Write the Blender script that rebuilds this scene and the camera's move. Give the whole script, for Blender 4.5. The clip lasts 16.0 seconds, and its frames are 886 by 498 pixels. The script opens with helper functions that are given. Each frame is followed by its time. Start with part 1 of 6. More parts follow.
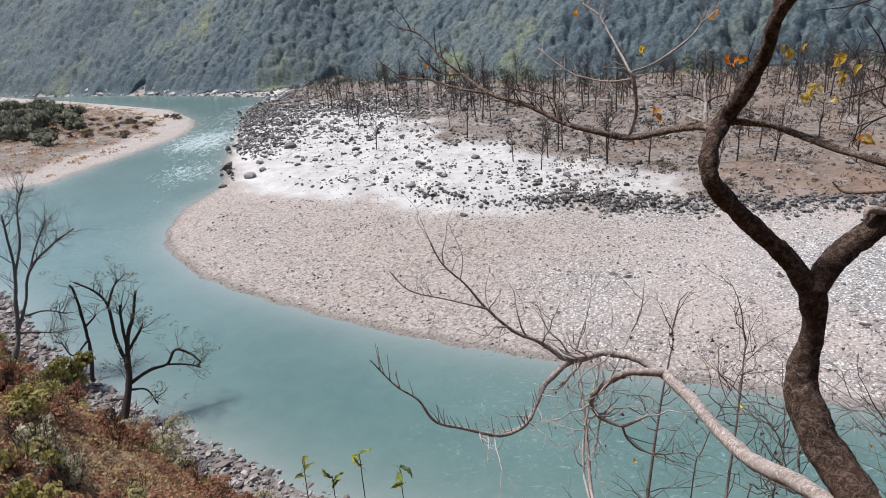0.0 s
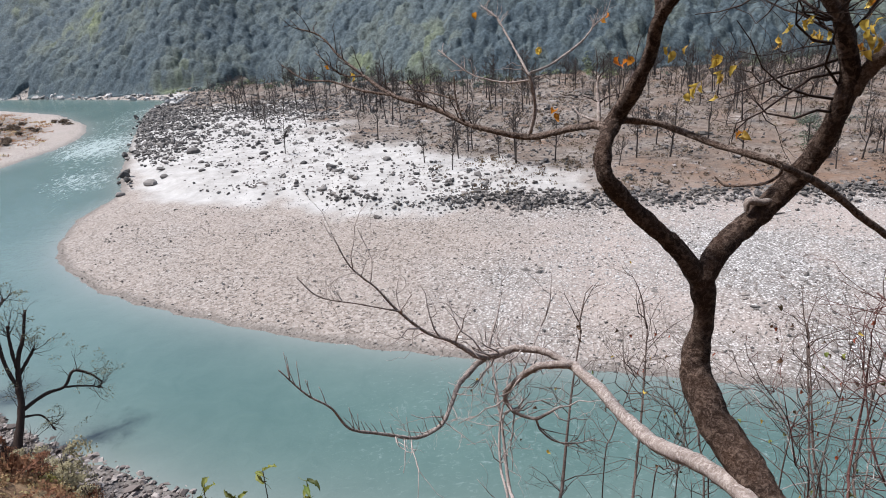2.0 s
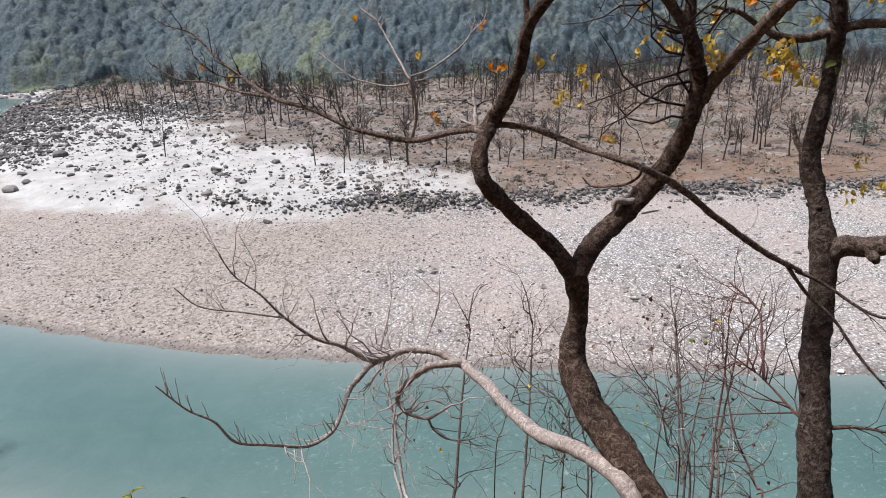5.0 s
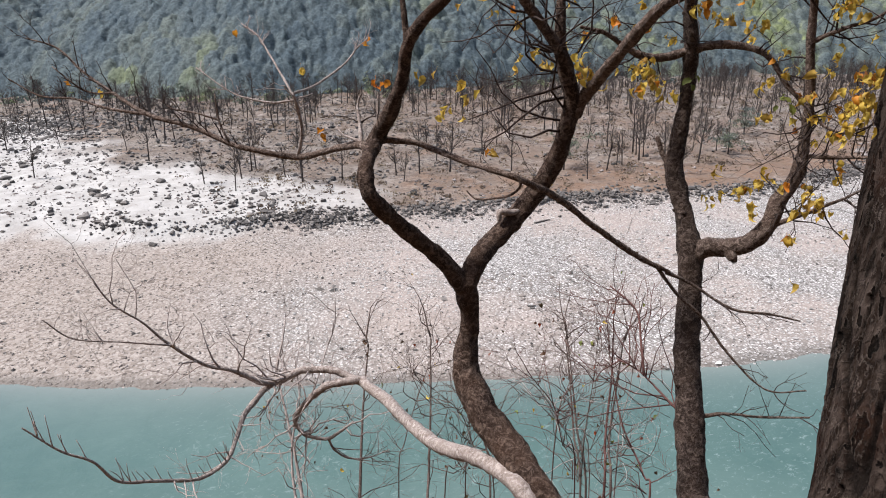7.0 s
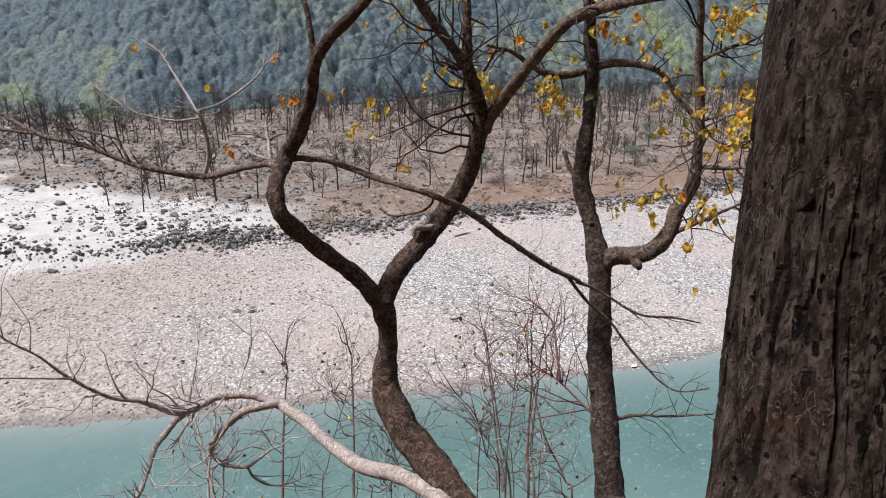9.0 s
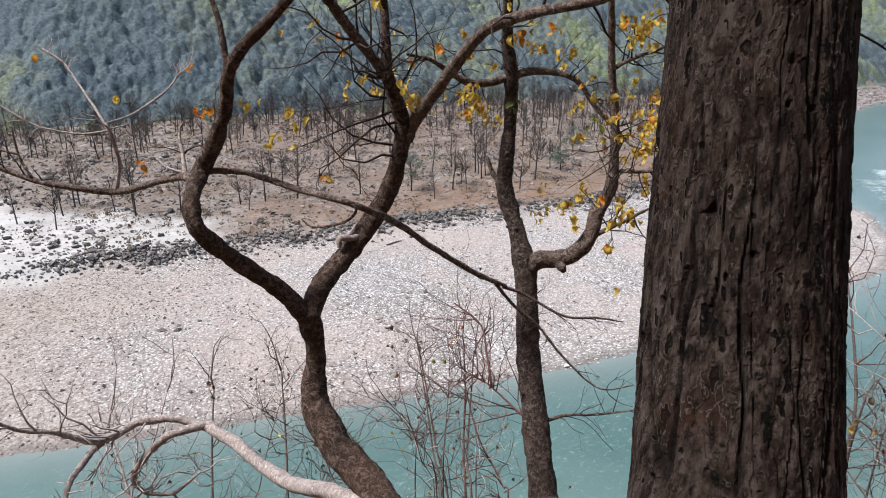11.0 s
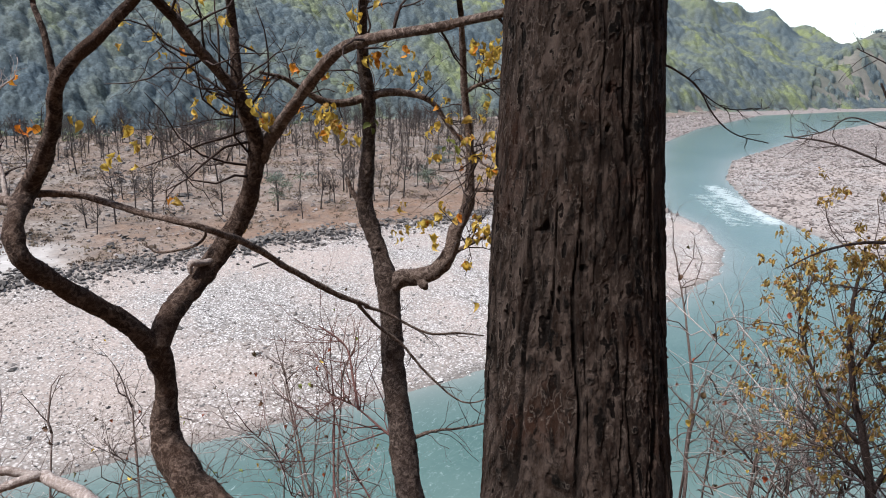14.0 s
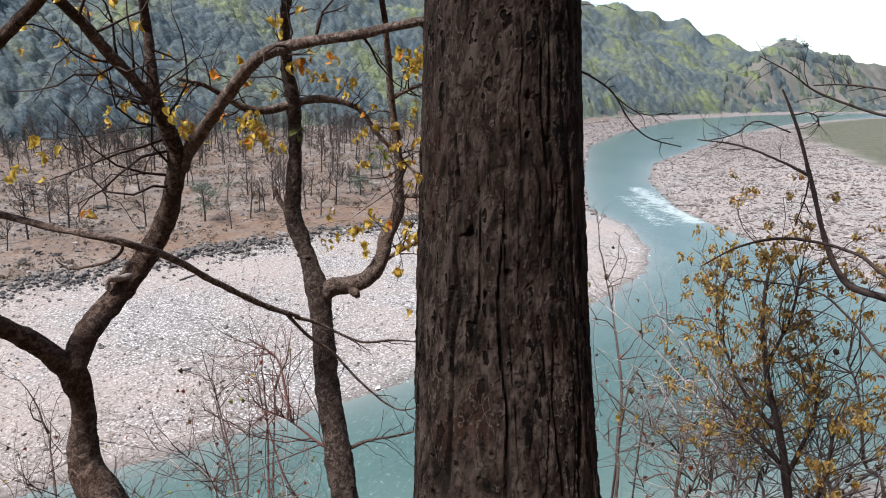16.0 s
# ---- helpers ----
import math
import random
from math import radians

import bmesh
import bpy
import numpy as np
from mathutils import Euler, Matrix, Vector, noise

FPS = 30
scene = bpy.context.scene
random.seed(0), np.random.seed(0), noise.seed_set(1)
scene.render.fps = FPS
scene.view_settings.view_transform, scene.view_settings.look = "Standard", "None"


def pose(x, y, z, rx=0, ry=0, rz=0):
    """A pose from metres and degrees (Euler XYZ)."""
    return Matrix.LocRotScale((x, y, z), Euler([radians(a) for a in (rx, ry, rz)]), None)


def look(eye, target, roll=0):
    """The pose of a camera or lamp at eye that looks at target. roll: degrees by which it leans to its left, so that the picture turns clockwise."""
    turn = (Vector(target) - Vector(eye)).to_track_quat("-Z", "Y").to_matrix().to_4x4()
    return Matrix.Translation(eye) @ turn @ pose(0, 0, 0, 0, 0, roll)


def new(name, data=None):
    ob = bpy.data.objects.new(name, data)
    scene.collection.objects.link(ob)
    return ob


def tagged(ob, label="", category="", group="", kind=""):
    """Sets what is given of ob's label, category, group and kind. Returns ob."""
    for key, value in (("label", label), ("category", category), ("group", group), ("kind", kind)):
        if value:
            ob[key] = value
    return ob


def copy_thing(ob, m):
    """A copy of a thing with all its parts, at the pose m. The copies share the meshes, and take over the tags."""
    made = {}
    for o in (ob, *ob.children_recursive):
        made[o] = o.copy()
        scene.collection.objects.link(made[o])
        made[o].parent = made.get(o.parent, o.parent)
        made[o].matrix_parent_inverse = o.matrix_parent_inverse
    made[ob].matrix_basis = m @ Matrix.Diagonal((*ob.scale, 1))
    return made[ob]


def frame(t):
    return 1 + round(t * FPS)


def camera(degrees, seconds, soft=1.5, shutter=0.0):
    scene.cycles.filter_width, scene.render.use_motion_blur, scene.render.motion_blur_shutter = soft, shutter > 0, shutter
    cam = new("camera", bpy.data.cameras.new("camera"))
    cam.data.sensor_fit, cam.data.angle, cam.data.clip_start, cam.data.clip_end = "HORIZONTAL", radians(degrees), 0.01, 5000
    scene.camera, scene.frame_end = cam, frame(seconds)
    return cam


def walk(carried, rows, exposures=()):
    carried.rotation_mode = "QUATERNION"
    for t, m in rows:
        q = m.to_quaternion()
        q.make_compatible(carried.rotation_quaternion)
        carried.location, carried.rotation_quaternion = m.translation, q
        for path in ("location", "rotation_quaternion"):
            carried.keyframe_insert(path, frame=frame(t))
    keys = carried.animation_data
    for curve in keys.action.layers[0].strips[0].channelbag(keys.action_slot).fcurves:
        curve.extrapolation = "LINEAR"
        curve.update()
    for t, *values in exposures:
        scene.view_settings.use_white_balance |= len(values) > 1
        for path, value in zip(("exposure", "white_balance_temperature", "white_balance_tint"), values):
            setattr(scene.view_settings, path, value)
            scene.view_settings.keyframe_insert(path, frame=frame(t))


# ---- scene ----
cam = camera(69.07, 16.0, soft=1.0)
ROWS = [
    (0.0, 0.0000, 0.0000, 30.0000, 70.132, 3.759, -0.110),
    (0.5, 0.0210, 0.0145, 29.9986, 70.211, 3.384, -2.450),
    (1.0, 0.0382, 0.0195, 29.9971, 70.251, 3.491, -4.618),
    (1.5, 0.0571, 0.0295, 30.0009, 70.223, 3.727, -6.080),
    (2.0, 0.0641, 0.0275, 29.9936, 69.776, 3.259, -7.957),
    (2.5, 0.0736, 0.0172, 29.9936, 69.144, 2.854, -9.460),
    (3.0, 0.0762, 0.0238, 29.9914, 68.961, 2.817, -10.477),
    (3.5, 0.0847, 0.0208, 29.9902, 68.878, 2.960, -11.335),
    (4.0, 0.1083, 0.0139, 29.9926, 69.273, 2.618, -13.287),
    (6.5, 0.1704, -0.0388, 30.0066, 70.184, 0.531, -23.664),
    (7.0, 0.1917, -0.0504, 30.0081, 70.714, 0.589, -26.404),
    (7.5, 0.1988, -0.0657, 30.0115, 71.529, -0.034, -28.911),
    (8.0, 0.2073, -0.0749, 30.0170, 72.354, -0.106, -30.776),
    (8.5, 0.2184, -0.0745, 30.0149, 71.718, 0.170, -32.265),
    (9.0, 0.2280, -0.0739, 30.0163, 71.991, 0.141, -33.615),
    (11.5, 0.2895, -0.0955, 30.0200, 73.119, 0.268, -41.906),
    (12.0, 0.3012, -0.1080, 30.0257, 73.723, 0.359, -44.016),
    (12.5, 0.3144, -0.1166, 30.0238, 73.404, 0.262, -46.057),
    (13.0, 0.3213, -0.1282, 30.0243, 73.730, -0.416, -48.205),
    (13.5, 0.3100, -0.1438, 30.0306, 74.026, -1.140, -49.561),
    (14.0, 0.3290, -0.1406, 30.0289, 74.402, -1.389, -51.362),
    (14.5, 0.3337, -0.1452, 30.0304, 74.507, -1.228, -52.607),
    (15.0, 0.3459, -0.1477, 30.0284, 74.068, -1.345, -54.804),
    (15.5, 0.3473, -0.1573, 30.0302, 74.651, -1.344, -56.666),
    (16.0, 0.3495, -0.1609, 30.0327, 75.057, -1.371, -57.401),
]
EXPOSURE, KELVIN, TINT = 1.2, 6350, 10
walk(cam, [(t, pose(x, y, z, rx, ry, rz)) for t, x, y, z, rx, ry, rz in ROWS], [(0.0, EXPOSURE, KELVIN, TINT), (4.0, EXPOSURE, KELVIN, TINT), (6.5, EXPOSURE + 0.06, KELVIN + 150, TINT + 1), (11.5, EXPOSURE + 0.14, KELVIN - 20, TINT), (16.0, EXPOSURE + 0.16, KELVIN, TINT)])

# ---- world and sun ----
SUN_AZ, SUN_EL = -60.0, 60.0   # compass degrees from +y, clockwise
world = bpy.data.worlds.new("sky")
scene.world = world
world.use_nodes = True
wn = world.node_tree.nodes
wl = world.node_tree.links
wn.clear()
sky = wn.new("ShaderNodeTexSky")
sky.sky_type = "NISHITA"
sky.sun_disc = False
sky.sun_elevation, sky.sun_rotation = radians(SUN_EL), radians(SUN_AZ)
sky.air_density, sky.dust_density, sky.ozone_density = 1.0, 0.7, 1.0
pale = wn.new("ShaderNodeHueSaturation")
pale.inputs["Saturation"].default_value = 0.75
back = wn.new("ShaderNodeBackground")
back.inputs["Strength"].default_value = 0.09
wout = wn.new("ShaderNodeOutputWorld")
wl.new(sky.outputs[0], pale.inputs["Color"])
wl.new(pale.outputs[0], back.inputs["Color"])
wl.new(back.outputs[0], wout.inputs["Surface"])

sun = new("sun", bpy.data.lights.new("sun", "SUN"))
sun.data.energy, sun.data.angle, sun.data.color = 3.9, radians(7), (1.0, 0.97, 0.95)
_a, _e = radians(SUN_AZ), radians(SUN_EL)
sun.matrix_world = look((0, 0, 200), (-math.sin(_a) * math.cos(_e) * 100, -math.cos(_a) * math.cos(_e) * 100, 200 - math.sin(_e) * 100))


# ---- materials ----
class Mat:
    """A small node builder for one Principled material."""

    def __init__(self, name, rough=0.8, metal=0.0, spec=0.3):
        self.m = bpy.data.materials.new(name)
        self.m.use_nodes = True
        self.nt = self.m.node_tree
        self.p = self.nt.nodes["Principled BSDF"]
        self.p.inputs["Roughness"].default_value = rough
        self.p.inputs["Metallic"].default_value = metal
        self.p.inputs["Specular IOR Level"].default_value = spec
        self.co = self.nt.nodes.new("ShaderNodeTexCoord")

    def node(self, kind, **inputs):
        n = self.nt.nodes.new(kind)
        for k, v in inputs.items():
            self.put(n.inputs[k.replace("_", " ")], v)
        return n

    def put(self, socket, v):
        if hasattr(v, "is_linked"):
            self.nt.links.new(v, socket)
        else:
            if isinstance(v, tuple) and len(v) == 3 and socket.type == "RGBA":
                v = (*v, 1.0)
            socket.default_value = v

    def scaled(self, sx, sy, sz, source="Object"):
        n = self.node("ShaderNodeMapping", Vector=self.co.outputs[source])
        n.inputs["Scale"].default_value = (sx, sy, sz)
        return n.outputs[0]

    def noise(self, scale, detail=4.0, rough=0.55, vec=None, distort=0.0):
        n = self.node("ShaderNodeTexNoise", Scale=scale, Detail=detail, Roughness=rough, Distortion=distort)
        self.put(n.inputs["Vector"], vec if vec is not None else self.co.outputs["Object"])
        return n.outputs["Fac"]

    def voronoi(self, scale, vec=None, feature="F1", out="Distance", random=1.0):
        n = self.node("ShaderNodeTexVoronoi", Scale=scale, Randomness=random)
        n.feature = feature
        self.put(n.inputs["Vector"], vec if vec is not None else self.co.outputs["Object"])
        return n.outputs[out]

    def ramp(self, fac, *stops):
        n = self.node("ShaderNodeValToRGB", Fac=fac)
        r = n.color_ramp.elements
        while len(r) < len(stops):
            r.new(0.5)
        for e, (pos, col) in zip(r, stops):
            e.position = pos
            e.color = (*col, 1) if isinstance(col, tuple) else (col, col, col, 1)
        return n.outputs["Color"]

    def mix(self, fac, a, b, mode="MIX"):
        n = self.nt.nodes.new("ShaderNodeMix")
        n.data_type, n.blend_type = "RGBA", mode
        self.put(n.inputs[0], fac)
        self.put(n.inputs[6], a)
        self.put(n.inputs[7], b)
        return n.outputs[2]

    def math(self, op, a, b=0.0, clamp=False):
        n = self.nt.nodes.new("ShaderNodeMath")
        n.operation, n.use_clamp = op, clamp
        self.put(n.inputs[0], a)
        self.put(n.inputs[1], b)
        return n.outputs[0]

    def attr(self, name, out="Fac"):
        n = self.nt.nodes.new("ShaderNodeAttribute")
        n.attribute_name = name
        return n.outputs[out]

    def bump(self, height, strength=0.5, distance=0.05, normal=None):
        n = self.node("ShaderNodeBump", Strength=strength, Distance=distance, Height=height)
        if normal is not None:
            self.put(n.inputs["Normal"], normal)
        return n.outputs[0]

    def done(self, color=None, bump=None, rough=None):
        if color is not None:
            self.put(self.p.inputs["Base Color"], color)
        if bump is not None:
            self.put(self.p.inputs["Normal"], bump)
        if rough is not None:
            self.put(self.p.inputs["Roughness"], rough)
        return self.m


def bark(name, dark, light, scale=1.0, relief=0.02, warm=None):
    """Wrinkled bark: dark creases, lighter ridges, warm patches and small pale flecks."""
    a = Mat(name, 0.85, spec=0.1)
    crease = a.noise(24 * scale, 7, 0.68, None, 0.9)
    patch = a.noise(5.5 * scale, 4, 0.6)
    fine = a.noise(120 * scale, 3, 0.65)
    mid = tuple(0.55 * d + 0.45 * c for d, c in zip(dark, light))
    col = a.ramp(crease, (0.36, tuple(0.75 * d for d in dark)), (0.47, dark), (0.60, mid), (0.78, light))
    col = a.mix(a.ramp(patch, (0.42, 0.0), (0.72, 0.55)), col, warm or tuple(0.8 * d + 0.2 * c for d, c in zip(dark, light)))
    col = a.mix(a.ramp(a.noise(9 * scale, 5, 0.7), (0.56, 0.0), (0.74, 0.22)), col, light)
    col = a.mix(a.ramp(fine, (0.57, 0.0), (0.70, 0.4)), col, tuple(min(0.5, 1.3 * c) for c in light))
    h = a.math("ADD", crease, a.math("MULTIPLY", fine, 0.22))
    h = a.math("ADD", h, a.math("MULTIPLY", a.noise(60 * scale, 4, 0.7, None, 0.6), 0.45))
    return a.done(col, a.bump(h, 1.0, relief))


M_BARK = bark("bark_brown", (0.030, 0.018, 0.013), (0.23, 0.165, 0.132), 1.0, 0.045, (0.075, 0.042, 0.027))
# paler copy of the bark: sunlight on the limbs painted into the colour
M_BARK_LIT = bark("bark_sunlit", (0.062, 0.042, 0.033), (0.33, 0.258, 0.22), 1.2, 0.03, (0.115, 0.075, 0.056))
M_BARK_PALE = bark("bark_pale", (0.15, 0.115, 0.10), (0.48, 0.43, 0.40), 1.3, 0.012, (0.27, 0.225, 0.20))
M_BARK_T2 = bark("bark_grey_brown", (0.027, 0.018, 0.014), (0.205, 0.155, 0.13), 1.1, 0.04, (0.06, 0.038, 0.028))
M_TWIG = bark("twig_bark", (0.022, 0.015, 0.013), (0.10, 0.072, 0.062), 3.0, 0.002)
M_TWIG_PALE = bark("twig_bark_pale", (0.21, 0.17, 0.155), (0.50, 0.44, 0.41), 3.0, 0.002)
M_TWIG_RED = bark("twig_bark_red", (0.07, 0.032, 0.028), (0.18, 0.098, 0.086), 3.0, 0.002)
M_TWIG_MID = bark("twig_bark_mid", (0.060, 0.043, 0.037), (0.22, 0.17, 0.15), 3.0, 0.002)
M_SAPLING = bark("sapling_bark", (0.040, 0.033, 0.030), (0.115, 0.098, 0.09), 0.6, 0.01)
M_DRIFT = bark("weathered_wood", (0.075, 0.064, 0.059), (0.20, 0.178, 0.166), 0.6, 0.01)


def big_bark():
    """Flaking bark in thin layers: each layer has its own tone, a pale broken rim painted as its lit edge and a dark
    edge painted as shadow.
    """
    a = Mat("fissured_bark_shaded", 0.92, spec=0.05)
    h = a.math("ADD", a.attr("plate"), a.math("MULTIPLY", a.math("SUBTRACT", a.noise(60, 6, 0.75), 0.5), 0.30))
    steps = a.math("MULTIPLY", h, 6.0)
    level, inner = a.math("FLOOR", steps), a.math("FRACT", steps)
    wn = a.nt.nodes.new("ShaderNodeTexWhiteNoise")
    wn.noise_dimensions = "1D"
    a.put(wn.inputs["W"], level)
    tone = a.math("ADD", a.math("MULTIPLY", wn.outputs["Value"], 0.32), a.math("MULTIPLY", a.noise(20, 6, 0.7, a.scaled(1, 1, 0.3)), 0.68))
    # tones held near-black: the shade of trees overhead is put into the colour
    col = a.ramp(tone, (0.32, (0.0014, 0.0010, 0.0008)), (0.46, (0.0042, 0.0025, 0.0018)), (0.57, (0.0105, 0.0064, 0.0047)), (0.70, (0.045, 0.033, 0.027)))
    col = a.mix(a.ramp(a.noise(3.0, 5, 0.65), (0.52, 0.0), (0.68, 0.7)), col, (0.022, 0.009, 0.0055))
    rim = a.math("MULTIPLY", a.ramp(inner, (0.0, 1.0), (0.20, 0.0)), a.ramp(a.noise(8, 4, 0.6), (0.42, 0.1), (0.6, 0.8)))
    col = a.mix(rim, col, (0.105, 0.083, 0.070))
    # painted shadow just below the edge of the next layer
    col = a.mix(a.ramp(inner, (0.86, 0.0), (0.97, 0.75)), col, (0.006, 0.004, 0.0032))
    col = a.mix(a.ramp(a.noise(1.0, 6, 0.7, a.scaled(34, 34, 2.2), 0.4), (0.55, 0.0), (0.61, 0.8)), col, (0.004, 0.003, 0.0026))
    # shade inside cracks and holes, painted on top of their real depth
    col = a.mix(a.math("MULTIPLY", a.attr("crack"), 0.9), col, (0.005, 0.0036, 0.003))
    grit = a.noise(170, 4, 0.7)
    col = a.mix(a.ramp(grit, (0.57, 0.0), (0.68, 0.3)), col, (0.06, 0.047, 0.039))
    relief = a.math("ADD", a.math("MULTIPLY", level, 0.30), a.math("MULTIPLY", a.math("POWER", inner, 6.0), 0.2))
    relief = a.math("ADD", relief, a.math("MULTIPLY", grit, 0.35))
    return a.done(col, a.bump(relief, 1.0, 0.018))


M_BIGBARK = big_bark()


def leafmat(name, c1, c2, c3, rough=0.6):
    a = Mat(name, rough, spec=0.25)
    info = a.nt.nodes.new("ShaderNodeObjectInfo")
    geo = a.nt.nodes.new("ShaderNodeNewGeometry")
    r = a.math("FRACT", a.math("ADD", info.outputs["Random"], geo.outputs["Random Per Island"]))
    col = a.ramp(r, (0.0, c1), (0.5, c2), (1.0, c3))
    col = a.mix(a.ramp(a.noise(45, 3), (0.5, 0.0), (0.75, 0.7)), col, c3)
    a.put(a.p.inputs["Base Color"], col)
    tr = a.node("ShaderNodeBsdfTranslucent", Color=col)
    ms = a.node("ShaderNodeMixShader", Fac=0.4)
    out = a.nt.nodes["Material Output"]
    a.nt.links.new(a.p.outputs[0], ms.inputs[1])
    a.nt.links.new(tr.outputs[0], ms.inputs[2])
    a.nt.links.new(ms.outputs[0], out.inputs["Surface"])
    return a.m


M_LEAF_YELLOW = leafmat("leaf_yellow", (0.50, 0.31, 0.04), (0.50, 0.37, 0.07), (0.27, 0.15, 0.03))
M_LEAF_ORANGE = leafmat("leaf_orange", (0.50, 0.16, 0.015), (0.48, 0.21, 0.02), (0.20, 0.06, 0.012))
M_LEAF_RED = leafmat("leaf_red", (0.30, 0.06, 0.02), (0.24, 0.05, 0.02), (0.14, 0.04, 0.02))
M_LEAF_GREEN = leafmat("leaf_green", (0.10, 0.14, 0.03), (0.20, 0.21, 0.045), (0.06, 0.075, 0.02))
M_LEAF_DARK = leafmat("leaf_dry_dark", (0.05, 0.035, 0.02), (0.10, 0.05, 0.03), (0.07, 0.06, 0.025))
M_LEAF_BUSH = leafmat("leaf_bush", (0.44, 0.28, 0.075), (0.27, 0.20, 0.055), (0.24, 0.11, 0.04))


def ground_mat():
    a = Mat("river_ground", 0.9, spec=0.2)
    sand = a.ramp(a.noise(0.35, 5, 0.6), (0.35, (0.245, 0.232, 0.22)), (0.65, (0.335, 0.323, 0.31)))
    stones = a.voronoi(3.6, out="Color")
    grey = a.node("ShaderNodeRGBToBW", Color=stones).outputs[0]
    gravel = a.ramp(grey, (0.08, (0.075, 0.068, 0.064)), (0.35, (0.28, 0.266, 0.256)), (0.9, (0.50, 0.487, 0.475)))
    # gaps between the stones darkened: their small shadows painted in
    gravel = a.mix(a.ramp(a.voronoi(3.6), (0.3, 0.0), (0.55, 0.85)), gravel, (0.11, 0.098, 0.091))
    gravel = a.mix(a.ramp(a.noise(0.055, 4, 0.6), (0.40, 0.0), (0.60, 0.7)), gravel, (0.25, 0.205, 0.182))
    tan = a.ramp(grey, (0.08, (0.095, 0.076, 0.064)), (0.35, (0.18, 0.15, 0.13)), (0.9, (0.26, 0.228, 0.205)))
    gravel = a.mix(a.math("ADD", a.attr("tan"), a.math("MULTIPLY", a.math("SUBTRACT", a.noise(0.06, 5, 0.65), 0.5), 1.2), True), gravel, tan)
    shore = a.ramp(grey, (0.08, (0.05, 0.044, 0.042)), (0.4, (0.12, 0.104, 0.097)), (0.9, (0.21, 0.187, 0.175)))
    soil = a.ramp(a.noise(0.09, 6, 0.7), (0.30, (0.165, 0.094, 0.060)), (0.44, (0.125, 0.097, 0.080)), (0.6, (0.185, 0.162, 0.146)))
    soil = a.mix(a.ramp(a.noise(0.9, 6, 0.75, a.scaled(0.5, 1.6, 1)), (0.42, 0.0), (0.58, 0.8)), soil, (0.085, 0.064, 0.05))
    soil = a.mix(a.ramp(a.noise(0.16, 5, 0.7), (0.56, 0.0), (0.66, 0.65)), soil, (0.30, 0.278, 0.26))
    soil = a.mix(a.ramp(a.voronoi(1.7, out="Color"), (0.26, 0.75), (0.46, 0.0)), soil, (0.07, 0.058, 0.05))
    soil = a.mix(a.ramp(a.noise(5.0, 5, 0.8), (0.5, 0.0), (0.64, 0.4)), soil, (0.10, 0.082, 0.07))
    soil = a.mix(a.math("MULTIPLY", a.attr("rust"), a.ramp(a.noise(0.25, 5, 0.7), (0.35, 0.25), (0.6, 0.95))), soil, a.ramp(a.noise(1.2, 6, 0.75), (0.35, (0.085, 0.051, 0.034)), (0.65, (0.16, 0.102, 0.070))))
    forest = a.ramp(a.noise(0.08, 5, 0.65), (0.35, (0.055, 0.062, 0.052)), (0.7, (0.10, 0.098, 0.082)))
    slope = a.ramp(a.noise(0.5, 6, 0.7), (0.3, (0.085, 0.05, 0.033)), (0.5, (0.14, 0.085, 0.05)), (0.7, (0.175, 0.13, 0.075)))
    rock = a.ramp(a.noise(0.05, 7, 0.7), (0.35, (0.115, 0.10, 0.09)), (0.6, (0.20, 0.178, 0.157)))
    grass = a.ramp(a.noise(0.3, 5, 0.6), (0.3, (0.040, 0.046, 0.027)), (0.7, (0.092, 0.086, 0.060)))
    col = sand
    jag = a.math("MULTIPLY", a.math("SUBTRACT", a.noise(0.4, 5, 0.7), 0.5), 0.9)
    for zone, c in (("gravel", gravel), ("shore", shore), ("soil", soil), ("grass", grass), ("forest", forest), ("slope", slope), ("cliff", rock)):
        z = a.attr(zone)
        edge = a.math("MULTIPLY", a.math("MULTIPLY", z, a.math("SUBTRACT", 1.0, z)), 4.0)
        f = a.math("ADD", z, a.math("MULTIPLY", jag, edge), True)
        col = a.mix(f, col, c)
    col = a.mix(a.math("MULTIPLY", a.attr("wet"), 0.65), col, (0.085, 0.075, 0.067))
    h = a.math("ADD", a.noise(3.0, 5, 0.7), a.math("MULTIPLY", a.voronoi(2.6), 0.6))
    return a.done(col, a.bump(h, 0.85, 0.12))


M_GROUND = ground_mat()


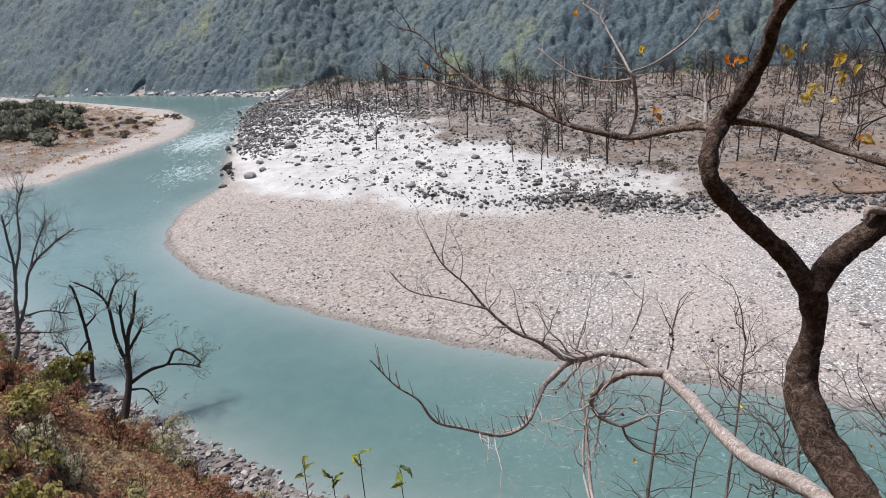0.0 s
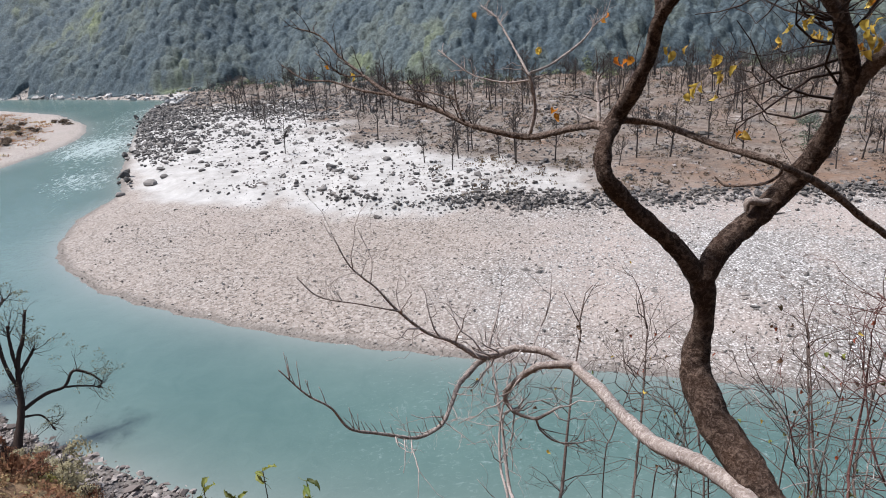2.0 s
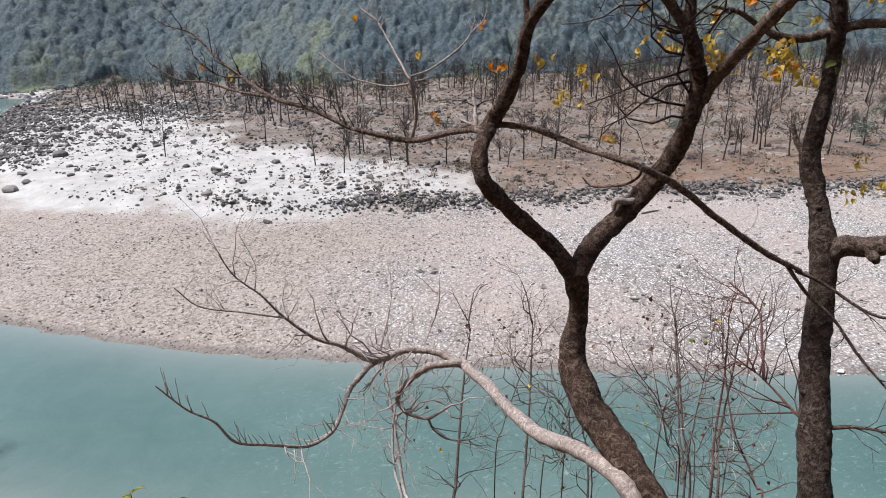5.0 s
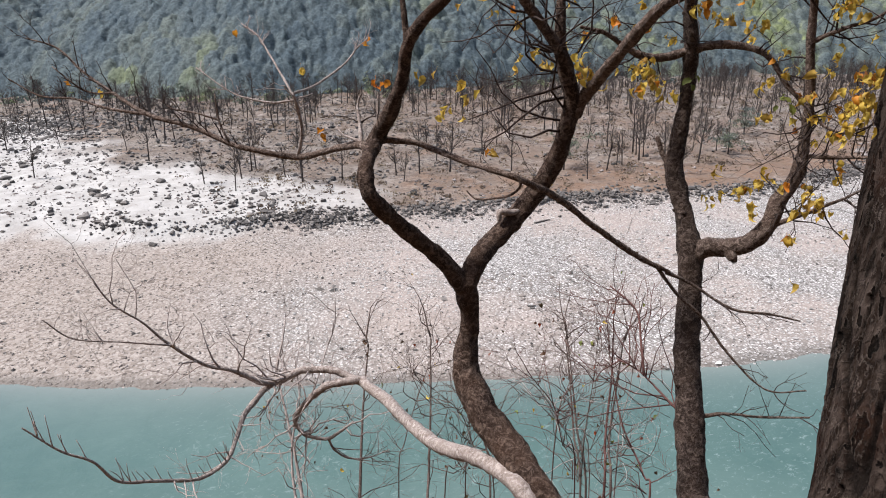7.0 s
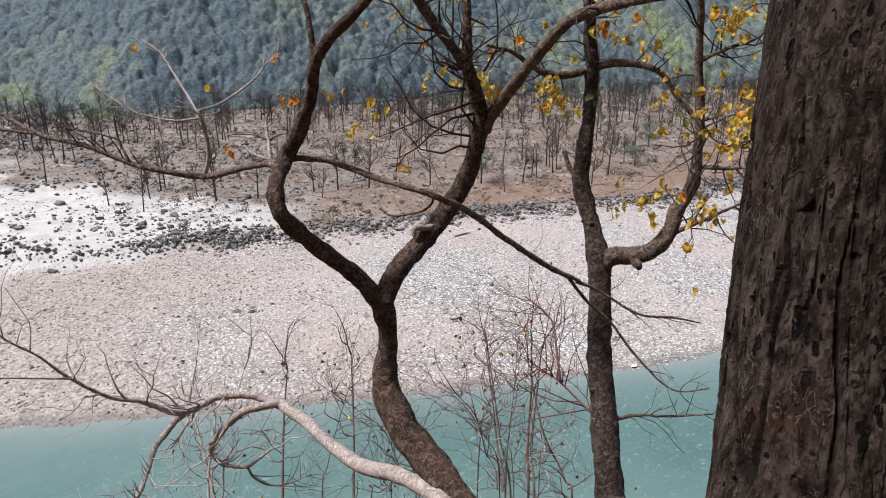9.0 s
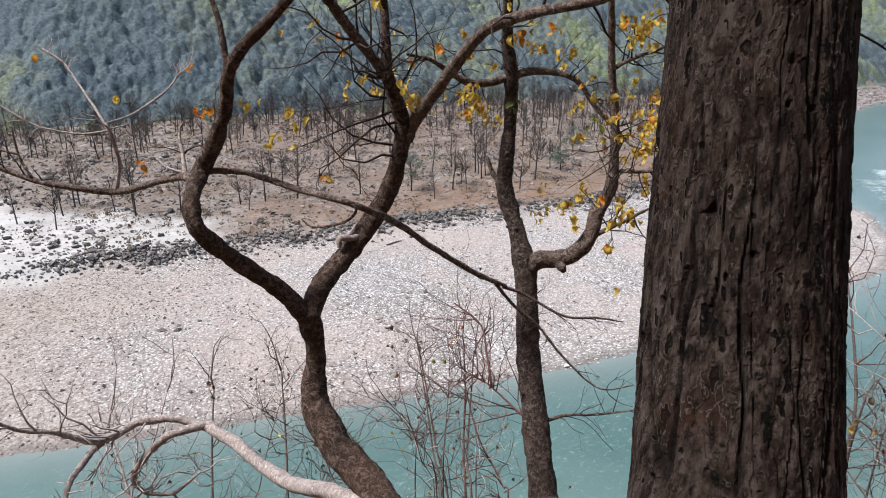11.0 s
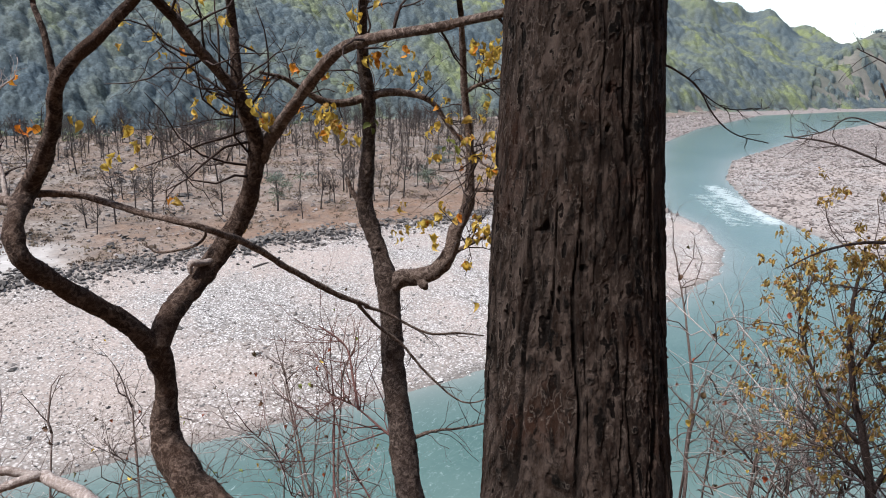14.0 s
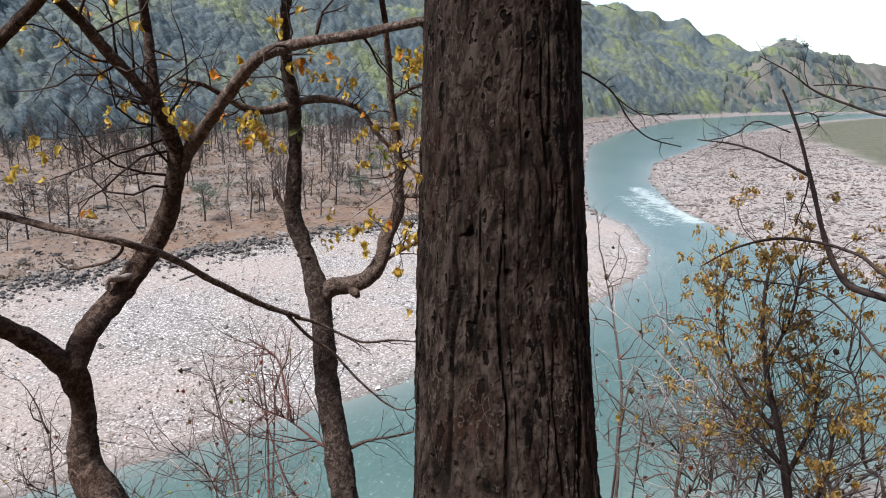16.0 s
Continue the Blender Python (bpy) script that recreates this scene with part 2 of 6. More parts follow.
def water_mat():
    a = Mat("glacial_water", 0.12, spec=0.5)
    a.p.inputs["IOR"].default_value = 1.33
    deep = a.ramp(a.math("ADD", a.math("MULTIPLY", a.noise(0.035, 4, 0.6), 0.7), a.math("MULTIPLY", a.noise(0.35, 5, 0.7, None, 1.0), 0.3)), (0.38, (0.040, 0.076, 0.070)), (0.62, (0.062, 0.102, 0.093)))
    col = a.mix(a.math("MULTIPLY", a.attr("shallow"), 0.75), deep, (0.155, 0.165, 0.155))
    f = a.attr("foam")
    streak = a.noise(0.5, 7, 0.8, a.scaled(1.4, 0.5, 1), 1.6)
    foam = a.math("MULTIPLY", a.ramp(a.math("ADD", streak, a.math("MULTIPLY", f, 0.36)), (0.66, 0.0), (0.98, 0.9)), a.ramp(f, (0.0, 0.0), (0.35, 1.0)))
    col = a.mix(foam, col, (0.55, 0.60, 0.60))
    rip = a.attr("ripple")
    # pale specks in the colour imitate glints on the rippled reach
    painted_glint = a.math("MULTIPLY", a.ramp(a.noise(1.5, 6, 0.75, a.scaled(1.0, 1.9, 1), 0.8), (0.56, 0.0), (0.70, 0.6)), rip)
    col = a.mix(painted_glint, col, (0.30, 0.36, 0.355))
    rough = a.math("ADD", 0.2, a.math("MULTIPLY", foam, 0.5))
    w = a.math("ADD", a.noise(0.9, 3, 0.6, None, 0.5), a.math("MULTIPLY", a.noise(4.0, 3, 0.6), 0.35))
    w = a.math("ADD", w, a.math("MULTIPLY", a.math("MULTIPLY", a.noise(1.6, 4, 0.7), a.math("ADD", f, rip)), 1.0))
    return a.done(col, a.bump(w, 0.45, 0.10), rough)


M_WATER = water_mat()


def stone_mat(name, c1, c2, c3):
    a = Mat(name, 0.85, spec=0.25)
    geo = a.nt.nodes.new("ShaderNodeNewGeometry")
    info = a.nt.nodes.new("ShaderNodeObjectInfo")
    r = a.math("FRACT", a.math("ADD", info.outputs["Random"], geo.outputs["Random Per Island"]))
    col = a.ramp(r, (0.0, c1), (0.5, c2), (1.0, c3))
    n = a.noise(2.5, 5, 0.65)
    col = a.mix(a.ramp(n, (0.45, 0.0), (0.75, 0.5)), col, c1)
    return a.done(col, a.bump(n, 0.6, 0.06))


M_STONE_PALE = stone_mat("cobble_pale", (0.15, 0.14, 0.133), (0.30, 0.286, 0.275), (0.41, 0.396, 0.384))
M_STONE_PINK = stone_mat("cobble_pink", (0.105, 0.086, 0.076), (0.19, 0.163, 0.146), (0.30, 0.272, 0.25))
M_STONE_DARK = stone_mat("boulder_dark", (0.046, 0.043, 0.041), (0.09, 0.081, 0.076), (0.165, 0.148, 0.137))
M_STONE_SHORE = stone_mat("shore_rock", (0.07, 0.057, 0.052), (0.145, 0.122, 0.114), (0.27, 0.238, 0.224))


def foliage(name, stops, gloss=(0.8, 0.15), wooded=False, through_leaf=0.5):
    a = Mat(name, gloss[0], spec=gloss[1])
    geo = a.nt.nodes.new("ShaderNodeNewGeometry")
    base = a.ramp(a.attr("tint"), *stops)
    shade = a.ramp(geo.outputs["Random Per Island"], (0.0, 0.85), (1.0, 1.15))
    col = a.mix(1.0, base, shade, "MULTIPLY")
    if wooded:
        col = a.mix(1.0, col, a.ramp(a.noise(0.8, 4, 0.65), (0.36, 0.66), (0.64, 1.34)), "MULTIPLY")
    a.put(a.p.inputs["Base Color"], col)
    tr = a.node("ShaderNodeBsdfTranslucent", Color=col)
    if wooded:
        rough = a.bump(a.noise(1.0, 4, 0.65), 0.8, 0.8)
        a.put(a.p.inputs["Normal"], rough)
    ms = a.node("ShaderNodeMixShader", Fac=through_leaf)
    a.nt.links.new(a.p.outputs[0], ms.inputs[1])
    a.nt.links.new(tr.outputs[0], ms.inputs[2])
    a.nt.links.new(ms.outputs[0], a.nt.nodes["Material Output"].inputs["Surface"])
    return a.m


# leaf colours pushed to blue-grey: the valley haze is painted into them
M_FOREST_HAZED = foliage("forest_leaves_hazed", ((0.0, (0.064, 0.088, 0.103)), (0.35, (0.084, 0.108, 0.116)), (0.62, (0.108, 0.128, 0.118)), (0.85, (0.136, 0.158, 0.106)), (1.0, (0.168, 0.195, 0.096))), wooded=True, through_leaf=0.3)
M_HEDGE = foliage("hedge_leaves", ((0.0, (0.13, 0.138, 0.098)), (0.5, (0.19, 0.192, 0.14)), (1.0, (0.25, 0.228, 0.165))))
M_SEED = foliage("seed_heads", ((0.0, (0.19, 0.165, 0.085)), (0.5, (0.30, 0.265, 0.17)), (1.0, (0.44, 0.40, 0.29))))
M_SLOPE = foliage("slope_scrub", ((0.0, (0.19, 0.092, 0.058)), (0.4, (0.28, 0.152, 0.09)), (0.7, (0.32, 0.21, 0.115)), (1.0, (0.35, 0.29, 0.155))))
M_SCRUB = foliage("dry_scrub", ((0.0, (0.075, 0.055, 0.042)), (0.5, (0.13, 0.098, 0.074)), (1.0, (0.21, 0.17, 0.12))))
M_BUSHLEAF = foliage("bush_leaves", ((0.0, (0.09, 0.10, 0.04)), (0.5, (0.26, 0.22, 0.07)), (1.0, (0.40, 0.36, 0.26))))


# ---- mesh helpers ----
class Buf:
    """Collects vertices, quads and triangles for one mesh."""

    def __init__(self):
        self.v, self.q, self.t, self.n, self.tint = [], [], [], 0, []

    def add(self, v, q=None, t=None, tint=None):
        v = np.asarray(v, float).reshape(-1, 3)
        self.v.append(v)
        if q is not None and len(q):
            self.q.append(np.asarray(q, int) + self.n)
        if t is not None and len(t):
            self.t.append(np.asarray(t, int) + self.n)
        if tint is not None:
            self.tint.append(np.broadcast_to(np.asarray(tint, float), (len(v),)))
        self.n += len(v)

    def mesh(self, name, material, smooth=True, attrs=None):
        v = np.concatenate(self.v)
        q = np.concatenate(self.q) if self.q else np.zeros((0, 4), int)
        t = np.concatenate(self.t) if self.t else np.zeros((0, 3), int)
        me = bpy.data.meshes.new(name)
        me.vertices.add(len(v))
        me.vertices.foreach_set("co", v.ravel())
        loops = np.concatenate([q.ravel(), t.ravel()])
        me.loops.add(len(loops))
        me.loops.foreach_set("vertex_index", loops)
        me.polygons.add(len(q) + len(t))
        starts = np.concatenate([np.arange(len(q)) * 4, len(q) * 4 + np.arange(len(t)) * 3])
        me.polygons.foreach_set("loop_start", starts)
        me.update(calc_edges=True)
        me.polygons.foreach_set("use_smooth", np.full(len(starts), smooth))
        attrs = dict(attrs or {})
        if self.tint:
            attrs["tint"] = np.concatenate(self.tint)
        for k, a in attrs.items():
            me.attributes.new(k, "FLOAT", "POINT").data.foreach_set("value", np.asarray(a, np.float32))
        me.materials.append(material)
        me.validate()
        return me


def part(name, buf, material, parent, label="", smooth=True):
    ob = new(name, buf.mesh(name, material, smooth))
    ob.parent = parent
    return tagged(ob, label) if label else ob


def thing(name, at, label, category, group=""):
    ob = new(name)
    ob.location = at
    return tagged(ob, label, category, group)


def rel(points, at):
    """Points of the place, seen from a thing's own origin."""
    p = np.array(points, float)
    p[:, :3] -= np.array(at, float)
    return p


def spline(p, sub):
    """A smooth line (Catmull-Rom) through rows of x, y, z, radius."""
    p = np.asarray(p, float)
    if len(p) < 3:
        return np.array([p[0] + (p[-1] - p[0]) * k / sub for k in range(sub + 1)])
    e = np.vstack([2 * p[0] - p[1], p, 2 * p[-1] - p[-2]])
    out = []
    for i in range(1, len(e) - 2):
        for k in range(sub):
            u = k / sub
            out.append(0.5 * (2 * e[i] + (e[i + 1] - e[i - 1]) * u + (2 * e[i - 1] - 5 * e[i] + 4 * e[i + 1] - e[i + 2]) * u * u + (3 * e[i] - e[i - 1] - 3 * e[i + 1] + e[i + 2]) * u ** 3))
    out.append(e[-2])
    out = np.array(out)
    out[:, 3] = np.maximum(out[:, 3], p[:, 3].min() * 0.8)
    return out


def lattice(p, seed):
    """Smooth value noise, 0 to 1, at rows of x, y, z."""
    i = np.floor(p).astype(np.int64)
    f = p - i
    f = f * f * (3 - 2 * f)
    out = np.zeros(len(p))
    for c in range(8):
        o = np.array([c & 1, (c >> 1) & 1, c >> 2])
        k = i + o
        h = (k[:, 0] * 73856093 ^ k[:, 1] * 19349663 ^ k[:, 2] * 83492791 ^ seed * 2654435761) & 0xFFFFFF
        h = ((h * 1103515245 + 12345) >> 4) & 0xFFFF
        w = np.prod(np.where(o == 1, f, 1 - f), axis=1)
        out += w * h / 65535.0
    return out


def tube(buf, p, sides=8, rng=None, rough=0.0):
    """A closed tapered tube along rows of x, y, z, radius."""
    p = np.asarray(p, float)
    c, r = p[:, :3], p[:, 3]
    t = np.gradient(c, axis=0)
    t /= np.linalg.norm(t, axis=1)[:, None] + 1e-9
    u = np.cross(t[0], (0.3, 0.2, 1.0) if abs(t[0][2]) < 0.9 else (1.0, 0.0, 0.0))
    u /= np.linalg.norm(u)
    a = np.arange(sides) * 2 * np.pi / sides
    rings = []
    for i in range(len(c)):
        u = u - t[i] * np.dot(u, t[i])
        u /= np.linalg.norm(u) + 1e-9
        w = np.cross(t[i], u)
        rings.append(c[i] + r[i] * (np.cos(a)[:, None] * u + np.sin(a)[:, None] * w))
    if rough > 0:
        v = np.concatenate(rings)
        out = v - np.repeat(c, sides, 0)
        k = 1.0 / max(float(r.mean()), 0.01)
        bumps = 0.6 * lattice(v * k * 0.9, 3) + 0.4 * lattice(v * k * 2.3, 4) + 0.22 * lattice(v * k * 6, 5) - 0.61
        v = v + out * (rough * bumps)[:, None]
        rings = [v]
    v = np.concatenate(rings + [c[:1] - t[:1] * r[0] * 0.3, c[-1:] + t[-1:] * r[-1] * 0.6])
    n, k = len(c), np.arange(sides)
    k2 = (k + 1) % sides
    q = np.concatenate([np.stack([i * sides + k, i * sides + k2, (i + 1) * sides + k2, (i + 1) * sides + k], 1) for i in range(n - 1)])
    cap = np.concatenate([np.stack([k2, k, np.full(sides, n * sides)], 1), np.stack([(n - 1) * sides + k, (n - 1) * sides + k2, np.full(sides, n * sides + 1)], 1)])
    buf.add(v, q, cap)


def limb(buf, p, sides=10, sub=5, rng=None, knots=0.05):
    """A limb through rows of x, y, z, radius, with a slightly uneven girth."""
    s = spline(p, sub)
    if rng is not None:
        run = np.cumsum(np.r_[0, np.linalg.norm(np.diff(s[:, :3], axis=0), axis=1)]) / max(float(s[:, 3].mean()), 0.004)
        s[:, 3] *= 1 + knots * (np.sin(run * 0.45 + rng.uniform(0, 6)) + np.sin(run * 1.1 + rng.uniform(0, 6)))
        for k in range(3):
            s[1:-1, k] += 2.2 * knots * s[1:-1, 3] * np.sin(run[1:-1] * rng.uniform(0.3, 0.5) + rng.uniform(0, 6))
    tube(buf, s, sides, rng, 0.42 if rng is not None else 0.0)


def twig(buf, rng, at, way, length, radius, depth, sides=4, wander=0.22, up=0.05, spread=0.6, kids=(2, 4), tips=None):
    """A branching twig; tips collects the ends with their direction."""
    n = 5
    p = [np.array([*at, radius])]
    d = np.array(way, float)
    d /= np.linalg.norm(d) + 1e-9
    ways = [d]
    for i in range(n):
        d = d + rng.normal(size=3) * wander + np.array([0, 0, up])
        d /= np.linalg.norm(d)
        ways.append(d)
        p.append(np.array([*(p[-1][:3] + d * length / n), max(radius * (1 - 0.7 * (i + 1) / n), min(0.0028, radius * 0.55))]))
    tube(buf, np.array(p), sides)
    if depth <= 0:
        if tips is not None:
            tips.append((p[-1][:3], d))
        return
    for _ in range(rng.integers(kids[0], kids[1] + 1)):
        i = int(rng.integers(1, n + 1))
        side = rng.normal(size=3)
        side -= ways[i] * np.dot(side, ways[i])
        side /= np.linalg.norm(side) + 1e-9
        w = ways[i] * (1 - spread * 0.5) + side * spread
        twig(buf, rng, p[i][:3], w, length * rng.uniform(0.45, 0.75), p[i][3] * 0.75, depth - 1, max(3, sides - 1), wander, up, spread, kids, tips)


# ---- plan of the valley (metres; the camera begins over 0, 0) ----
NORTH = [(-1500, 700), (-600, 520), (-285, 420), (-150, 354), (-81, 306), (-79, 261), (-65, 197), (-54, 153), (-47, 130), (-49, 113.5), (-46.5, 99), (-43, 91), (-34, 79),
         (-25, 71.5), (-16, 65), (-6.5, 59), (2, 54.7), (14, 49.3), (23, 45.3), (31.5, 41.8), (41, 38), (52, 34.3), (70, 30.2), (86, 27.3), (104, 26), (119, 29.8),
         (136, 38.7), (148, 52), (200, 73), (295, 106), (394, 122), (578, 131), (727, 94), (860, 45), (980, -20), (1500, -160), (4500, -600), (4500, 4500), (-4500, 4500), (-4500, 1200)]
SOUTH = [(-4500, 900), (-900, 640), (-330, 455), (-205, 356), (-119, 280), (-101, 252), (-94, 240), (-88, 224), (-85, 208), (-84.5, 194), (-87, 180), (-90, 162), (-92, 143), (-102, 139), (-125, 132), (-165, 118), (-150, 104), (-100, 96),
         (-75, 87), (-58, 75), (-45.6, 61), (-38, 55), (-31, 48.6), (-25, 44.3), (-19, 40.6), (-15.5, 38), (-11.3, 35.5), (0, 30.5), (15, 26), (30, 16), (45, 3), (60, -9), (78, -16),
         (97, -17), (114, -9), (125.5, -2.3), (138, 13), (145, 19.6), (164, 34.5), (206, 53), (252, 63.5), (431, 63), (600, 47), (760, 8), (880, -40), (1400, -220), (4500, -800), (4500, -4500), (-4500, -4500)]
BANK = [(-64.5, 205), (-53, 165), (-43, 140), (-34, 121), (-27, 118), (-10, 110), (0, 99.5), (17, 95), (40, 88.5), (57, 85), (64, 84), (84, 78), (105, 72), (150, 78), (250, 118), (400, 150), (600, 160), (900, 300), (300, 900), (-200, 500), (-80, 320), (-78, 262)]
FOOT = [(-4500, 1300), (-1500, 720), (-600, 530), (-290, 424), (-150, 358), (-95, 330), (-45, 335), (0, 300), (35, 268), (100, 250), (165, 254), (230, 250), (320, 222), (400, 192), (470, 178), (580, 165),
        (735, 118), (870, 68), (990, 0), (1500, -140), (4500, -560), (4500, 4500), (-4500, 4500)]


def inside_by(x, y, poly):
    """How far each place lies inside a closed outline (outside: minus)."""
    p = np.array(poly, float)
    q = np.roll(p, -1, 0)
    best, ins = np.full(x.shape, 1e12), np.zeros(x.shape, bool)
    for (ax, ay), (bx, by) in zip(p, q):
        dx, dy = bx - ax, by - ay
        u = np.clip(((x - ax) * dx + (y - ay) * dy) / (dx * dx + dy * dy), 0, 1)
        best = np.minimum(best, (x - ax - u * dx) ** 2 + (y - ay - u * dy) ** 2)
        cross = (ay > y) != (by > y)
        if ay != by:
            ins ^= cross & (x < (bx - ax) * (y - ay) / (by - ay) + ax)
    return np.where(ins, 1, -1) * np.sqrt(best)


def smooth01(a):
    a = np.clip(a, 0, 1)
    return a * a * (3 - 2 * a)


_rng = np.random.default_rng(4)
_waves = [(_rng.uniform(0, 2 * np.pi), _rng.uniform(0, 2 * np.pi), _rng.uniform(0.7, 1.4)) for _ in range(30)]


def rolling(x, y, size, octaves=3, first=0):
    """Soft uneven ground: a sum of crossing waves, about -1 to 1."""
    out, amp = np.zeros_like(x), 1.0
    for o in range(octaves):
        for w in range(4):
            a, b, c = _waves[(first + o * 4 + w) % 30]
            k = 2 * np.pi * c / size * 2 ** o
            out += 0.35 * amp * np.sin(k * (x * math.cos(a) + y * math.sin(a)) + b + 1.7 * np.sin(k * 0.37 * (y * math.cos(a) - x * math.sin(a)) + a))
        amp *= 0.5
    return out


CREST_AZ = [-180, -100, -40, 20, 48, 60, 66, 70, 74, 78, 82, 88, 95, 110, 180]
CREST_H = [30, 200, 260, 260, 230, 185, 150, 132, 124, 112, 72, 66, 62, 58, 30]


def terrain(x, y, full=False):
    x, y = np.asarray(x, float), np.asarray(y, float)
    ripple = 0.3 * rolling(x, y, 7, 3, 11)
    n, s = inside_by(x, y, NORTH) + ripple, inside_by(x, y, SOUTH) + ripple
    b, f = inside_by(x, y, BANK), inside_by(x, y, FOOT)
    dist, az = np.hypot(x, y), np.degrees(np.arctan2(x, y))
    z = np.full(x.shape, -1.2)
    # far side: gravel bar, bank, plain, hills
    zn = np.where(n > 0, 0.12 + 0.9 * (1 - np.exp(-n / 14)) + 0.12 * rolling(x, y, 14, 2) * smooth01(n / 10), 0.12 + 0.25 * n)
    step = smooth01((b + 1.5) / 4.0) * np.where(x > -5, 1.5, 0.9) + np.clip(b, 0, 200) * 0.012
    zn = zn + np.where(b > -1.5, step + 0.25 * rolling(x, y, 22, 3, 5) * smooth01(b / 15), 0)
    crest = np.interp(az, CREST_AZ, CREST_H)
    hill = crest * (1 - np.exp(-np.clip(f, 0, None) * 0.85 / crest)) * (1 + 0.16 * rolling(x, y, 170, 3, 9) * smooth01(f / 60))
    bluff = smooth01((az - 80) / 4) * smooth01((dist - 600) / 100)
    wall = crest * smooth01(f / 75) * (1 + 0.05 * rolling(x, y, 60, 3, 2))
    hill = hill * (1 - bluff) + wall * bluff
    far_hill = 105 * np.exp(-(((x - 2500 * math.sin(1.475)) / 330) ** 2 + ((y - 2500 * math.cos(1.475)) / 110) ** 2))
    zn = zn + np.where(f > 0, hill + far_hill, 0)
    z = np.where(n > -4, np.maximum(zn, -1.2), z)
    # near side: steep slope under the camera, low bars to both sides
    low = np.where(s > 0, 0.12 + 0.9 * (1 - np.exp(-s / 9)) + 0.1 * rolling(x, y, 11, 2, 3), 0.12 + 0.25 * s)
    near = smooth01((135 - x) / 60) * smooth01((x + 105) / 25) * smooth01((115 - y) / 25)
    rise = 27.6 * np.clip((s - 4.0) / 25, 0, 3) ** 1.25
    # unseen hillside above the camera, kept steep to block sky light
    rise = np.where(rise > 27.6, 27.6 + 0.75 * (rise - 27.6), rise)
    lump = 5.0 * np.exp(-(((x + 24) / 12) ** 2 + ((y - 30) / 9) ** 2)) * smooth01((s - 4) / 6)
    left = smooth01((-8 - x) / 10)
    rise = rise * (1 - left) + np.maximum(rise, 0.72 * np.clip(s - 2.5, 0, 20)) * left
    rise = np.maximum(rise - 0.9 * np.clip(x - 2.5, 0, 30) * smooth01((y + 7) / 6), 0)
    right = smooth01((x - 45) / 50)
    rise = rise * (1 - 0.85 * right) + lump + 0.35 * rolling(x, y, 9, 3, 7) * smooth01((s - 4) / 8) * smooth01((dist - 2) / 6)
    zs = low + np.where(s > 0, rise * near + np.clip(s - 15, 0, 400) * 0.05 * (1 - near), 0)
    z = np.where(s > -4, np.maximum(z, np.maximum(zs, -1.2)), z)
    if not full:
        return z
    return z, n, s, b, f, dist, az, near * (1 - right), bluff


def ground_z(x, y):
    return float(terrain(np.array([x]), np.array([y]))[0])


# ---- ground and water ----
def polar_sheet(az, rad):
    a, r = np.meshgrid(np.radians(az), rad, indexing="ij")
    x, y = r * np.sin(a), r * np.cos(a)
    na, nr = a.shape
    i = np.arange(na * nr).reshape(na, nr)
    q = np.stack([i[:-1, :-1], i[:-1, 1:], i[1:, 1:], i[1:, :-1]], -1).reshape(-1, 4)
    return x.ravel(), y.ravel(), q


AZ = np.concatenate([np.arange(-180, -56, 4.0), np.arange(-56, 106, 0.36), np.arange(108, 181, 4.0)])
RAD = np.concatenate([[0.02], np.geomspace(0.6, 30, 90), np.geomspace(30.3, 700, 330), np.geomspace(710, 4300, 70)])
gx, gy, gq = polar_sheet(AZ, RAD)
gz, gn, gs, gb, gf, gd, gaz, gnear, gbluff = terrain(gx, gy, True)
buf = Buf()
buf.add(np.stack([gx, gy, gz], 1), gq)
sandy = smooth01((82 - gb - 0.72 * (gx + 45) * (gx > -45)) / 18 + 0.55 * rolling(gx, gy, 30, 3, 1)) * smooth01((58 - gx) / 35) * (gb > -9) * smooth01((265 - gy) / 30)
